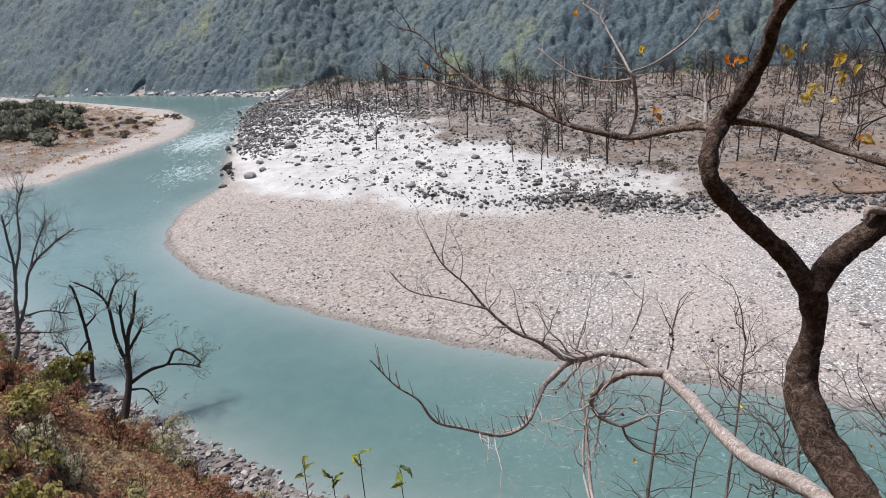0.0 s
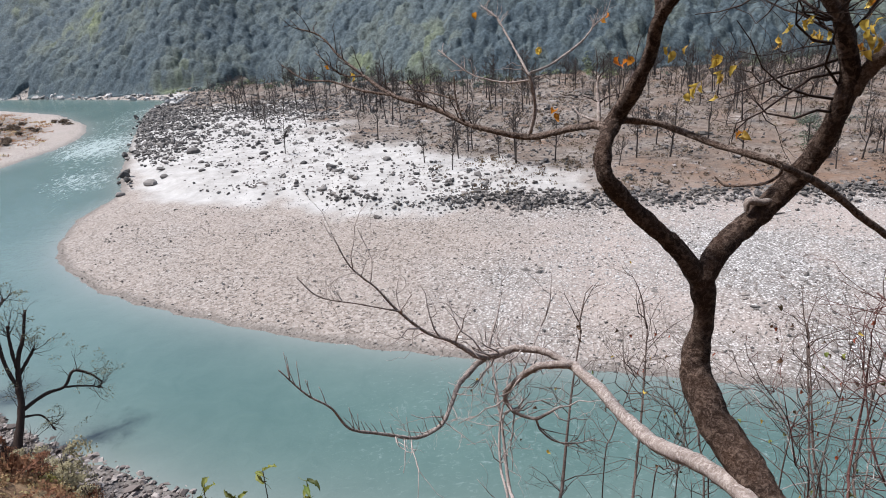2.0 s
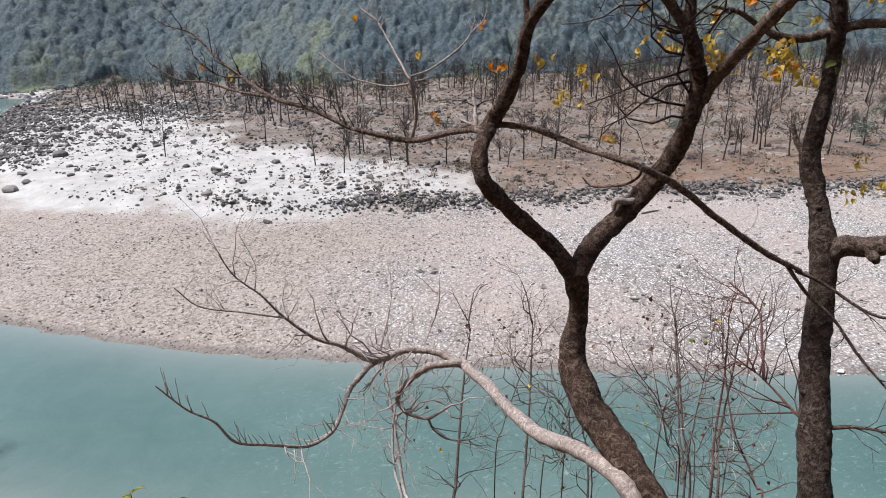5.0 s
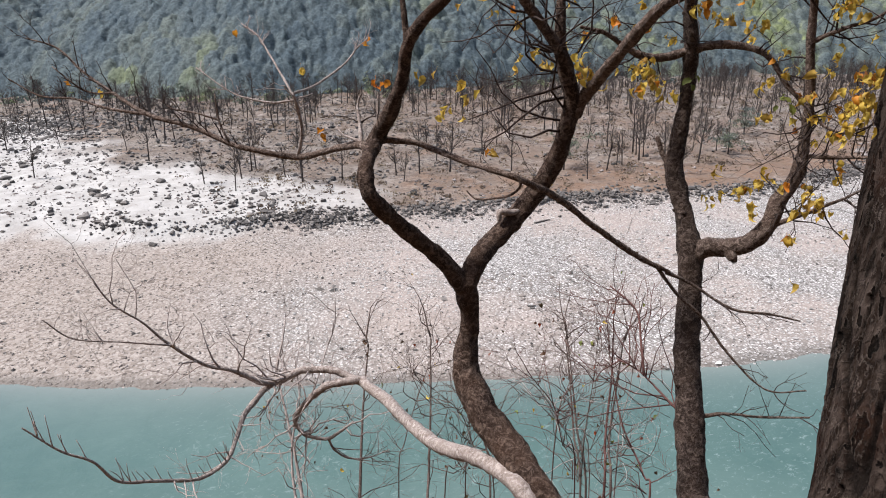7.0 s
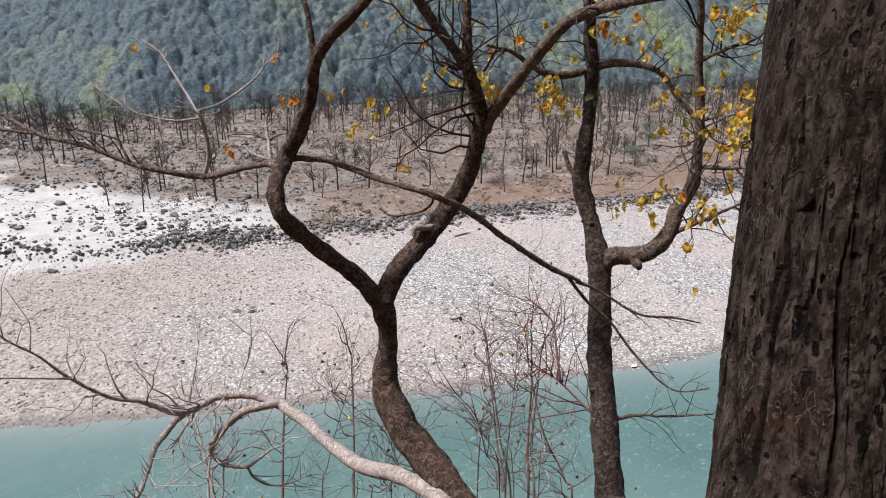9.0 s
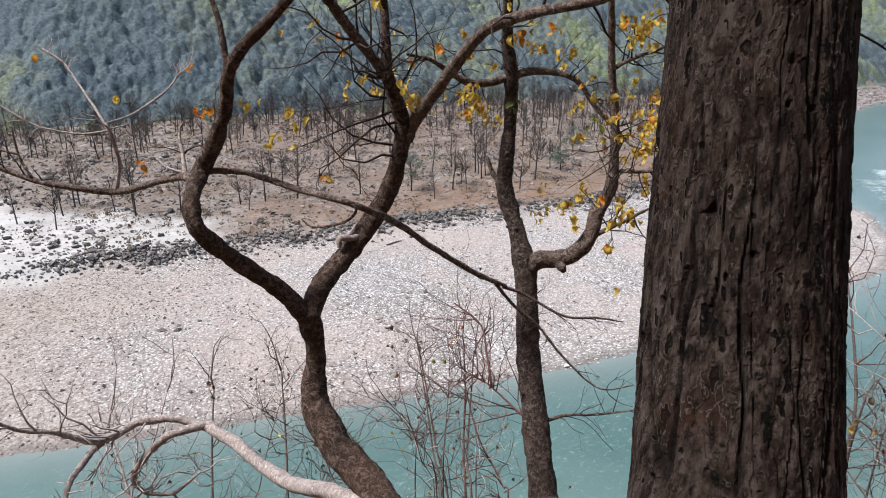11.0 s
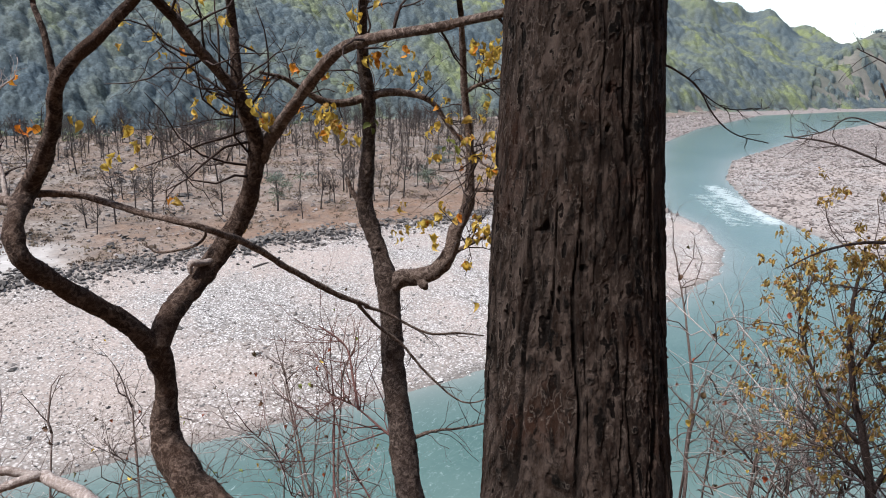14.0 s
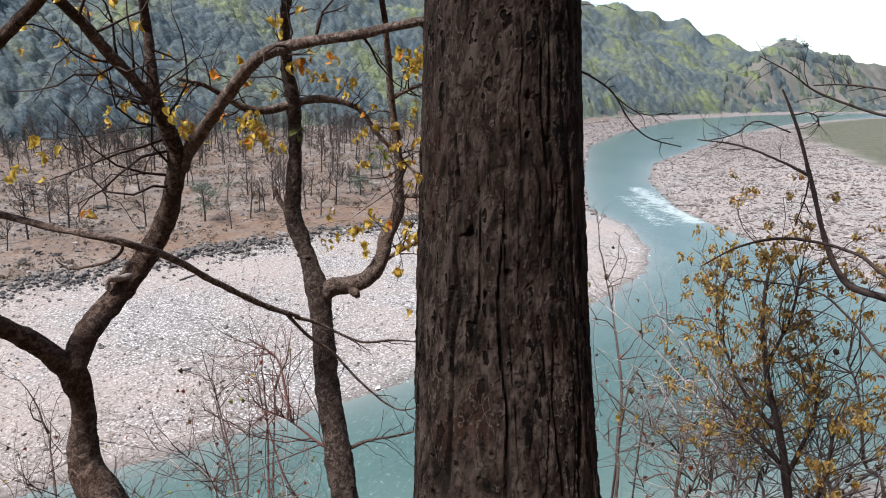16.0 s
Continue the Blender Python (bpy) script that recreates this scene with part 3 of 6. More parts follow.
zones = {
    "gravel": np.maximum(smooth01((-gb - 1.0 + 2.0 * rolling(gx, gy, 18, 2) + 7 * smooth01((gx - 5) / 20)) / 5), smooth01((gx - 130) / 30)) * (gn > -5) + smooth01((gs + 2) / 3) * (1 - gnear) * smooth01(gx / 60) + 0.9 * smooth01((gs + 2) / 3) * (gx < -70),
    "soil": smooth01((gb - 0.3) / 2.2) * (1 - 0.92 * sandy) * (gf < 10) * (gn > 0) + smooth01((gs - 11) / 8 + 0.35 * rolling(gx, gy, 30, 2)) * (gx < -80),
    "grass": 0.95 * smooth01((gs - np.clip(58 - 0.22 * (gx - 300), 8, 80)) / 14 + 0.3 * rolling(gx, gy, 60, 2)) * smooth01((gx - 150) / 60) * (gs > 0),
    "forest": smooth01(gf / 8),
    "rust": smooth01((gx - 18) / 35) * smooth01((190 - gx) / 40) * np.clip(0.9 * np.exp(-((gb - 7) / 13) ** 2) + 0.35 * smooth01((gx - 40) / 40) + 0.3 * rolling(gx, gy, 28, 3, 2), 0, 1) * (gb > 0),
    "wet": np.exp(-(np.maximum(np.maximum(gn, gs), 0) / 0.8) ** 2) * (gd < 320),
    "tan": np.clip(smooth01((35 - gx) / 45) * 0.8 + 0.6 * np.exp(-(((gx - 5) / 26) ** 2 + ((gy - 84) / 10) ** 2)), 0, 1),
    "shore": (gs > -4) * smooth01((gs + 3) / 2) * (gnear * smooth01((9 - gs) / 2) + (0.3 + 0.6 * smooth01((gx - 230) / 90)) * smooth01((gx - 95) / 10) * smooth01((60 - gs) / 30)) + (0.5 + 0.4 * smooth01((gx - 250) / 80)) * smooth01((gx - 150) / 30) * (gn > -3) * (gf < 10),
    "slope": smooth01((gs - 3.4 + 1.5 * (gx < -30)) / 2.5) * gnear * (gs > 0),
    "cliff": 0.8 * gbluff * smooth01((gf - 2) / 10) * smooth01((75 - gf) / 25) * smooth01(0.6 + 0.5 * rolling(gx, gy, 70, 3, 6)),
}
zones = {k: np.clip(v, 0, 1) for k, v in zones.items()}
ground = new("ground", buf.mesh("ground", M_GROUND, True, zones))
tagged(ground, "pale sand, grey gravel and dry brown river valley ground", "ground", kind="structure")

wx, wy, wq = polar_sheet(np.concatenate([np.arange(-180, -56, 8.0), np.arange(-56, 106, 0.75), np.arange(108, 181, 8.0)]), np.concatenate([[0.5], np.geomspace(15, 700, 170), np.geomspace(720, 4300, 20)]))
wd = -np.maximum(inside_by(wx, wy, NORTH), inside_by(wx, wy, SOUTH))


def blob(x, y, ax, ay, bx, by, width):
    dx, dy = bx - ax, by - ay
    u = np.clip(((x - ax) * dx + (y - ay) * dy) / (dx * dx + dy * dy), 0, 1)
    return np.exp(-((x - ax - u * dx) ** 2 + (y - ay - u * dy) ** 2) / width ** 2)


# the last, weak blob stands in for glints on the near reach
foam = np.clip(0.42 * blob(wx, wy, -84, 275, -72, 185, 16) + 0.3 * blob(wx, wy, -74, 195, -60, 145, 12) + 0.24 * blob(wx, wy, -62, 150, -56, 118, 9)
               + 0.85 * blob(wx, wy, 188, 52, 150, 28, 3.6) + 0.6 * blob(wx, wy, 172, 50, 142, 33, 3.4) + 0.5 * blob(wx, wy, 740, 70, 930, 0, 14) + 0.22 * blob(wx, wy, 36, 30, 4, 42, 7), 0, 1)
buf = Buf()
buf.add(np.stack([wx, wy, np.zeros_like(wx)], 1), wq)
water = new("water", buf.mesh("water", M_WATER, True, {"foam": foam, "shallow": np.exp(-np.clip(wd, 0, None) / 3.0), "ripple": np.clip(0.6 * blob(wx, wy, 6, 42, 80, 8, 9), 0, 1)}))
tagged(water, "milky turquoise glacial river water with white rapids", "water", kind="structure")


# ---- stones ----
OCTA = np.array([(1, 0, 0), (0, 1, 0), (-1, 0, 0), (0, -1, 0), (0, 0, 1), (0, 0, -1)], float)
OCTA_T = np.array([(0, 1, 4), (1, 2, 4), (2, 3, 4), (3, 0, 4), (1, 0, 5), (2, 1, 5), (3, 2, 5), (0, 3, 5)])


_p = (1 + 5 ** 0.5) / 2
ICO = np.array([(-1, _p, 0), (1, _p, 0), (-1, -_p, 0), (1, -_p, 0), (0, -1, _p), (0, 1, _p), (0, -1, -_p), (0, 1, -_p), (_p, 0, -1), (_p, 0, 1), (-_p, 0, -1), (-_p, 0, 1)]) / 1.902
ICO_T = np.array([(0, 11, 5), (0, 5, 1), (0, 1, 7), (0, 7, 10), (0, 10, 11), (1, 5, 9), (5, 11, 4), (11, 10, 2), (10, 7, 6), (7, 1, 8),
                  (3, 9, 4), (3, 4, 2), (3, 2, 6), (3, 6, 8), (3, 8, 9), (4, 9, 5), (2, 4, 11), (6, 2, 10), (8, 6, 7), (9, 8, 1)])


def stone_field(name, x, y, size, material, label, category, rng, flat=0.5, sink=0.25, fine=False):
    """Loose stones too many to count, one mesh."""
    n = len(x)
    z = terrain(x, y)
    base, faces = (ICO, ICO_T) if fine else (OCTA, OCTA_T)
    m = len(base)
    v = base[None] * (1 + (0.27 if fine else 0.28) * rng.normal(size=(n, m, 1)))
    v = v + (0.13 if fine else 0.16) * rng.normal(size=(n, m, 3))
    v[:, :, 0] *= rng.uniform(0.8, 1.5, (n, 1))
    v[:, :, 2] *= flat
    a = rng.uniform(0, 2 * np.pi, (n, 1))
    vx, vy = v[:, :, 0] * np.cos(a) - v[:, :, 1] * np.sin(a), v[:, :, 0] * np.sin(a) + v[:, :, 1] * np.cos(a)
    v = np.stack([vx, vy, v[:, :, 2]], -1) * (size[:, None, None] * 0.5)
    v += np.stack([x, y, z + size * 0.5 * flat * (1 - 2 * sink)], -1)[:, None]
    buf = Buf()
    buf.add(v, None, (faces[None] + m * np.arange(n)[:, None, None]).reshape(-1, 3))
    return tagged(new(name, buf.mesh(name, material, False)), label, category, kind="stuff")


def scatter(rng, n, x0, x1, y0, y1, keep):
    x, y = rng.uniform(x0, x1, n), rng.uniform(y0, y1, n)
    k = keep(x, y)
    return x[k], y[k]


rng = np.random.default_rng(11)
bar = lambda x, y: (inside_by(x, y, NORTH) > -0.8) & (inside_by(x, y, BANK) < 1.0)  # noqa: E731
x, y = scatter(rng, 150000, -50, 150, 24, 125, lambda x, y: bar(x, y) & (rng.uniform(size=x.shape) < np.clip(75 / np.hypot(x, y), 0.2, 1) ** 1.5) & ~((x < 5) & (inside_by(x, y, BANK) > -8)))
half = rng.uniform(size=x.shape) < smooth01(0.55 + 0.8 * rolling(x, y, 45, 2, 4) - (x - 22) / 45 + 0.6 * np.exp(-(((x - 5) / 26) ** 2 + ((y - 84) / 10) ** 2)))
sz = np.clip(rng.lognormal(-1.9, 0.45, len(x)), 0.08, 0.6) * (0.75 + 0.28 * smooth01((x - 5) / 35))
stone_field("cobbles", x[~half], y[~half], sz[~half], M_STONE_PALE, "pale grey river cobbles strewn over the gravel bar", "cobbles", rng)
stone_field("cobbles", x[half], y[half], sz[half], M_STONE_PINK, "pinkish brown river cobbles strewn over the gravel bar", "cobbles", rng)
x, y = scatter(rng, 80000, 95, 470, -45, 75, lambda x, y: (inside_by(x, y, SOUTH) > -0.5) & (inside_by(x, y, SOUTH) < np.clip(64 - 0.22 * (x - 300), 14, 84)) & (rng.uniform(size=x.shape) < 0.62 + 0.25 * rolling(x, y, 26, 3, 7)))
stone_field("cobbles", x, y, np.clip(rng.lognormal(-0.75, 0.5, len(x)), 0.2, 1.6), M_STONE_SHORE, "grey cobbles on the far gravel bar", "cobbles", rng)
x, y = scatter(rng, 42000, -62, 25, 18, 80, lambda x, y: (inside_by(x, y, SOUTH) > -1.4) & (inside_by(x, y, SOUTH) < 6))
stone_field("shore_rocks", x, y, np.clip(rng.lognormal(-1.4, 0.5, len(x)), 0.12, 0.9), M_STONE_SHORE, "grey and pinkish rocks piled along the near shore", "rocks", rng, 0.7, fine=True)
x, y = scatter(rng, 16000, 140, 560, 40, 165, lambda x, y: (inside_by(x, y, NORTH) > -0.5) & (inside_by(x, y, NORTH) < 34) & (inside_by(x, y, FOOT) < 0))
stone_field("shore_stones", x, y, np.clip(rng.lognormal(-0.3, 0.5, len(x)), 0.3, 2.0), M_STONE_SHORE, "grey stones along the far river shore", "stones", rng, 0.6)
# dark rubble of the bank and the boulder fields
x, y = scatter(rng, 190000, -32, 150, 68, 124, lambda x, y: (np.abs(inside_by(x, y, BANK) - 1.2 - 1.0 * rolling(x, y, 16, 2)) < rng.exponential(1.0, x.shape) + 0.7 * rolling(x, y, 23, 2, 8)) & (rng.uniform(size=x.shape) < 0.04 + 0.9 * smooth01((x + 12) / 45)))
stone_field("bank_rubble", x, y, np.clip(rng.lognormal(-1.15, 0.45, len(x)), 0.16, 1.0), M_STONE_DARK, "dark broken stones along the low bank", "rubble", rng, 0.75, fine=True)


def boulder_zone(x, y):
    b = inside_by(x, y, BANK)
    clump = rolling(x, y, 26, 3, 12) + 0.4 * rolling(x, y, 8, 2, 3)
    edge = np.exp(-((b - 9) / 9) ** 2) * smooth01((x + 14) / 10) * smooth01((34 - x) / 14) * 0.55
    river = np.exp(-np.clip(inside_by(x, y, NORTH), 0, None) / 14) * smooth01((y - 146) / 14) * 2.2
    field = smooth01((y - 118) / 40) * 0.3 + smooth01((x + 25) / 40) * 0.2 + 1.5 * np.exp(-((y - 222 + 0.1 * x) / 22) ** 2) * smooth01((25 - x) / 30)
    return (b > 0) & (inside_by(x, y, FOOT) < -5) & (rng.uniform(size=x.shape) < np.clip(-0.02 + 0.42 * clump + edge + river + 0.75 * field * smooth01((b - 10 + 0.3 * x) / 25), 0.004, 1) * np.where(x > 75, 0.3, 1) * 0.8)


x, y = scatter(rng, 52000, -85, 170, 95, 290, boulder_zone)
stone_field("boulder_field", x, y, np.clip(rng.lognormal(-0.95, 0.5, len(x)), 0.2, 1.5), M_STONE_DARK, "dark grey boulders scattered over pale sand", "boulders", rng, 0.75, fine=True)
x, y = scatter(rng, 36000, -86, 30, 140, 310, lambda x, y: (inside_by(x, y, BANK) > -2) & (inside_by(x, y, FOOT) < -3) & (rng.uniform(size=x.shape) < 0.9 * np.exp(-np.clip(inside_by(x, y, NORTH), 0, None) / 9) * smooth01((y - 150) / 25) + 0.4 * np.exp(-((y - 225 + 0.1 * x) / 20) ** 2) * smooth01((15 - x) / 35)))
stone_field("boulder_field", x, y, np.clip(rng.lognormal(-0.7, 0.5, len(x)), 0.25, 1.5), M_STONE_DARK, "dense band of dark boulders beside the rapids", "boulders", rng, 0.75, fine=True)
x, y = scatter(rng, 9000, -330, -40, 270, 460, lambda x, y: (inside_by(x, y, NORTH) > -1) & (inside_by(x, y, NORTH) < 9) & (inside_by(x, y, FOOT) < 4))
stone_field("foot_stones", x, y, np.clip(rng.lognormal(0.1, 0.5, len(x)), 0.5, 3.0), M_STONE_PALE, "pale stones along the foot of the wooded hill", "stones", rng, 0.7, fine=True)
x, y = scatter(rng, 800, -88, -46, 125, 290, lambda x, y: (inside_by(x, y, NORTH) < 3) & (inside_by(x, y, NORTH) > -14) & (rng.uniform(size=x.shape) < 0.6 * np.exp(np.minimum(inside_by(x, y, NORTH), 0) / 4)))
stone_field("river_rocks", x, y, np.clip(rng.lognormal(-0.45, 0.5, len(x)), 0.35, 1.8), M_STONE_DARK, "dark wet rocks standing in the rapids", "rocks", rng, 0.9, -0.25, fine=True)
x, y = scatter(rng, 17000, -40, 110, 28, 112, lambda x, y: bar(x, y) & (rng.uniform(size=x.shape) < np.clip(0.45 + 0.5 * rolling(x, y, 20, 3, 13), 0.05, 1)))
stone_field("dark_cobbles", x, y, np.clip(rng.lognormal(-1.75, 0.4, len(x)), 0.1, 0.45), M_STONE_DARK, "dark grey cobbles strewn among the pale gravel", "cobbles", rng, 0.65)
x, y = scatter(rng, 420, 10, 75, 30, 70, lambda x, y: bar(x, y) & (rolling(x, y, 14, 2, 9) > 0.35))
stone_field("drift_debris", x, y, np.clip(rng.lognormal(-1.15, 0.45, len(x)), 0.15, 0.7), M_STONE_DARK, "dark bits of driftwood and rock on the gravel", "debris", rng, 0.6)


def boulder_mesh(seed):
    r = np.random.default_rng(seed)
    bm = bmesh.new()
    bmesh.ops.create_icosphere(bm, subdivisions=2, radius=0.5)
    off = Vector(r.uniform(-50, 50, 3))
    for v in bm.verts:
        d = noise.noise(v.co * 2.2 + off) * 0.22 + noise.noise(v.co * 5 + off) * 0.07
        v.co *= 1 + d
        v.co.x *= 1.25
        v.co.z = v.co.z * 0.72 + 0.2
    me = bpy.data.meshes.new("boulder")
    bm.to_mesh(me)
    bm.free()
    me.materials.append(M_STONE_DARK)
    return me


BOULDERS = [boulder_mesh(s) for s in range(6)]


def boulder(x, y, size, turn, kind, label="dark grey river boulder half sunk in pale sand"):
    ob = new("boulder", BOULDERS[kind])
    ob.location, ob.rotation_euler, ob.scale = (x, y, ground_z(x, y) - 0.08 * size), (0, 0, turn), (size, size, size * 0.9)
    return tagged(ob, label, "boulder", "boulders on the sand")


for x, y, s in ((-39.7, 160, 3.2), (-43, 135, 2.7), (-47, 128.5, 1.8), (-7.5, 112, 1.5), (-30, 141, 1.4), (-22, 150, 1.8), (-12, 135, 1.4), (-35, 146, 1.2), (5, 128, 1.7), (-26, 134, 1.3), (-41, 138, 1.6), (-33, 137, 1.3)):
    boulder(x, y, s, x * 1.7, int(abs(x)) % 6)
x, y = scatter(rng, 900, -70, 60, 100, 215, boulder_zone)
for k in range(min(len(x), 80)):
    boulder(x[k], y[k], float(np.clip(rng.lognormal(-0.15, 0.35), 0.5, 1.5)), rng.uniform(0, 6.28), k % 6)


# ---- far woods ----
def leaf_cards(buf, rng, centres, radii, heights, tints, cards, size):
    """Crowns of many small leaf facets spread over uneven domes."""
    n = len(centres)
    d = rng.normal(size=(n, cards, 3))
    d /= np.linalg.norm(d, axis=2)[:, :, None]
    d[:, :, 2] = np.abs(d[:, :, 2]) * 1.2 - 0.35
    lump = 1 + 0.25 * np.sin(3 * d[:, :, :1] + 5 * d[:, :, 1:2] + rng.uniform(0, 6.28, (n, 1, 1)))
    r = rng.uniform(0.55, 1.0, (n, cards, 1)) * lump
    p = d * r * np.stack([radii, radii, heights * 0.5], -1)[:, None] + centres[:, None]
    s = size * rng.uniform(0.5, 1.3, (n, cards, 1)) * (radii / radii.mean())[:, None, None]
    u = rng.normal(size=(n, cards, 3))
    u -= 0.75 * d * (u * d).sum(2)[:, :, None]
    u /= np.linalg.norm(u, axis=2)[:, :, None]
    w = np.cross(u, d + 0.4 * rng.normal(size=d.shape))
    w /= np.linalg.norm(w, axis=2)[:, :, None] + 1e-9
    v = np.stack([p - u * s, p + w * s * 0.8, p + u * s, p - w * s * 0.8], 2)
    buf.add(v, np.arange(n * cards * 4).reshape(-1, 4), None, np.repeat(tints, cards * 4))


def grown(x, y, seed, cell):
    """Crowns of a close wood, one to each jittered cell: height over the ground, and a tone for each tree."""
    i, j = np.floor(x / cell).astype(np.int64), np.floor(y / cell).astype(np.int64)
    top, tone = np.full(x.shape, -9.0), np.zeros(x.shape)
    for c in range(9):
        a, b = i + c % 3 - 1, j + c // 3 - 1
        h = (a * 73856093 ^ b * 19349663 ^ seed * 83492791) & 0xFFFFFFF
        u = []
        for m in (0x5BD1E995, 0x27D4EB2F, 0x165667B1, 0x9E3779B1, 0x85EBCA6B):
            k = (h ^ (h >> 13)) * m & 0xFFFFFFFF
            k = (k ^ (k >> 15)) * 0x2C1B3C6D & 0xFFFFFFFF
            u.append(((k ^ (k >> 12)) & 0xFFFF) / 65535.0)
        far = (x - (a + u[0]) * cell) ** 2 + (y - (b + u[1]) * cell) ** 2
        r = cell * (0.55 + 0.45 * u[2])
        up = 2.2 + 1.2 * u[3] + 0.6 * r * (1 - (far / r ** 2) ** 1.4)
        closer = up > top
        top, tone = np.where(closer, up, top), np.where(closer, u[4], tone)
    return top, tone


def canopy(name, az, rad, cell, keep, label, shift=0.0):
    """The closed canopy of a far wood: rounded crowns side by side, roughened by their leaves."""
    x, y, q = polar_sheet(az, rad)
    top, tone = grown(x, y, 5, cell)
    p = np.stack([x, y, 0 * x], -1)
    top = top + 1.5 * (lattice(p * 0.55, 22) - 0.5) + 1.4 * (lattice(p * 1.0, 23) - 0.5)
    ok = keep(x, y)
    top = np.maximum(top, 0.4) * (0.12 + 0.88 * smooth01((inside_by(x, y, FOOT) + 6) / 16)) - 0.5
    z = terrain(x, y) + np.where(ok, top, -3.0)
    # the eastward rise of the tint paints the brighter haze there
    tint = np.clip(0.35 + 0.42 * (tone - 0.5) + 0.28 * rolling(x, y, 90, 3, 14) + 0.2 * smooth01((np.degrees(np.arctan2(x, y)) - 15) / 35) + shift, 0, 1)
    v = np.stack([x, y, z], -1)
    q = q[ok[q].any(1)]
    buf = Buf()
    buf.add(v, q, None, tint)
    return tagged(new(name, buf.mesh(name, M_FOREST_HAZED, True)), label, "woods", kind="stuff")


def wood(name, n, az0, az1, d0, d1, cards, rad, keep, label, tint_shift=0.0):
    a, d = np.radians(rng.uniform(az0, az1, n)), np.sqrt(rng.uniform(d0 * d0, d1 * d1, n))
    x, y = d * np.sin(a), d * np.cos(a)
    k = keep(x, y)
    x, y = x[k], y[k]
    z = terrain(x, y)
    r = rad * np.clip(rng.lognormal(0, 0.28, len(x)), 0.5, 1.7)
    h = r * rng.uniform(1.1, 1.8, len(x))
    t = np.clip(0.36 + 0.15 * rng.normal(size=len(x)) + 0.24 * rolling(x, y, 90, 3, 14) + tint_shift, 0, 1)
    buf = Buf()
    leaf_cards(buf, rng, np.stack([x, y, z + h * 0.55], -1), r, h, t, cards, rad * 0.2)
    return tagged(new(name, buf.mesh(name, M_FOREST_HAZED, False)), label, "woods", kind="stuff")


on_hill = lambda x, y: inside_by(x, y, FOOT) > -3 + 5 * rolling(x, y, 40, 2)  # noqa: E731
bluff_at = lambda x, y: (np.degrees(np.arctan2(x, y)) > 80.5) & (np.hypot(x, y) > 600) & (inside_by(x, y, FOOT) < 62) & (inside_by(x, y, FOOT) > 9 + 5 * rolling(x, y, 60, 2)) & (rolling(x, y, 34, 3, 6) > -0.35)  # noqa: E731
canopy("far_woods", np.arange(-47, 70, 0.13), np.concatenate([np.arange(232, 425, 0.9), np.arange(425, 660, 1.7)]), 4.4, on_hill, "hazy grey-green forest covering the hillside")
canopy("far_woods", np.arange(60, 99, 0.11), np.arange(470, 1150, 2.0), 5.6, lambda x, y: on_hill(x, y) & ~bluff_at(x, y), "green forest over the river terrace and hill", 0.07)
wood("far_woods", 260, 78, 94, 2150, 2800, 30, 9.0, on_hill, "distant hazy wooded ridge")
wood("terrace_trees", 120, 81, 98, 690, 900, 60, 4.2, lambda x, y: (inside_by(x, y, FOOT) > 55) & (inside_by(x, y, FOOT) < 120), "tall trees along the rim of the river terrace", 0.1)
# out of view: added behind the camera to keep sky light off the trunks
wood("near_woods", 300, 112, 250, 9, 75, 90, 2.6, lambda x, y: (y < -5) & (np.hypot(x, y) > 9), "unseen forest added behind the camera to shade the near trunks")
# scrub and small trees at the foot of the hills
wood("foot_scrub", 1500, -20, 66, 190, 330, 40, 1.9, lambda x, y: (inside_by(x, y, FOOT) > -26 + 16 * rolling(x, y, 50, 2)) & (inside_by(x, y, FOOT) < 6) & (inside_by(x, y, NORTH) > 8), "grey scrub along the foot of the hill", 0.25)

# dry tufts over the plain
x, y = scatter(rng, 44000, -45, 230, 86, 260, lambda x, y: (inside_by(x, y, BANK) > 1.5) & (inside_by(x, y, FOOT) < 0) & (rng.uniform(size=x.shape) < np.clip(0.5 + 0.6 * rolling(x, y, 30, 3, 6), 0.03, 1) * np.clip(120 / np.hypot(x, y), 0.2, 1)))
stone_field("plain_stones", x, y, np.clip(rng.lognormal(-1.35, 0.5, len(x)), 0.12, 1.0), M_STONE_SHORE, "grey stones littering the dry plain", "stones", rng, 0.6)
x, y = scatter(rng, 60000, -60, 300, 84, 265, lambda x, y: (inside_by(x, y, BANK) > 2) & (inside_by(x, y, FOOT) < 2) & (rng.uniform(size=x.shape) < np.clip(0.35 + 0.5 * rolling(x, y, 24, 3, 2), 0.05, 1) * np.maximum(smooth01((x - 2) / 30), 0.8 * smooth01((y - 225) / 30))))
buf = Buf()
r = np.clip(rng.lognormal(-1.05, 0.5, len(x)), 0.16, 1.2)
leaf_cards(buf, rng, np.stack([x, y, terrain(x, y) + r * 0.35], -1), r, r * 1.3, rng.uniform(0, 1, len(x)), 12, 0.10)
tagged(new("dry_tufts", buf.mesh("dry_tufts", M_SCRUB, False)), "dry brown shrubs and grass tufts on the plain", "shrubs", kind="stuff")


# ---- bare young trees of the plain ----
SHAPES = []


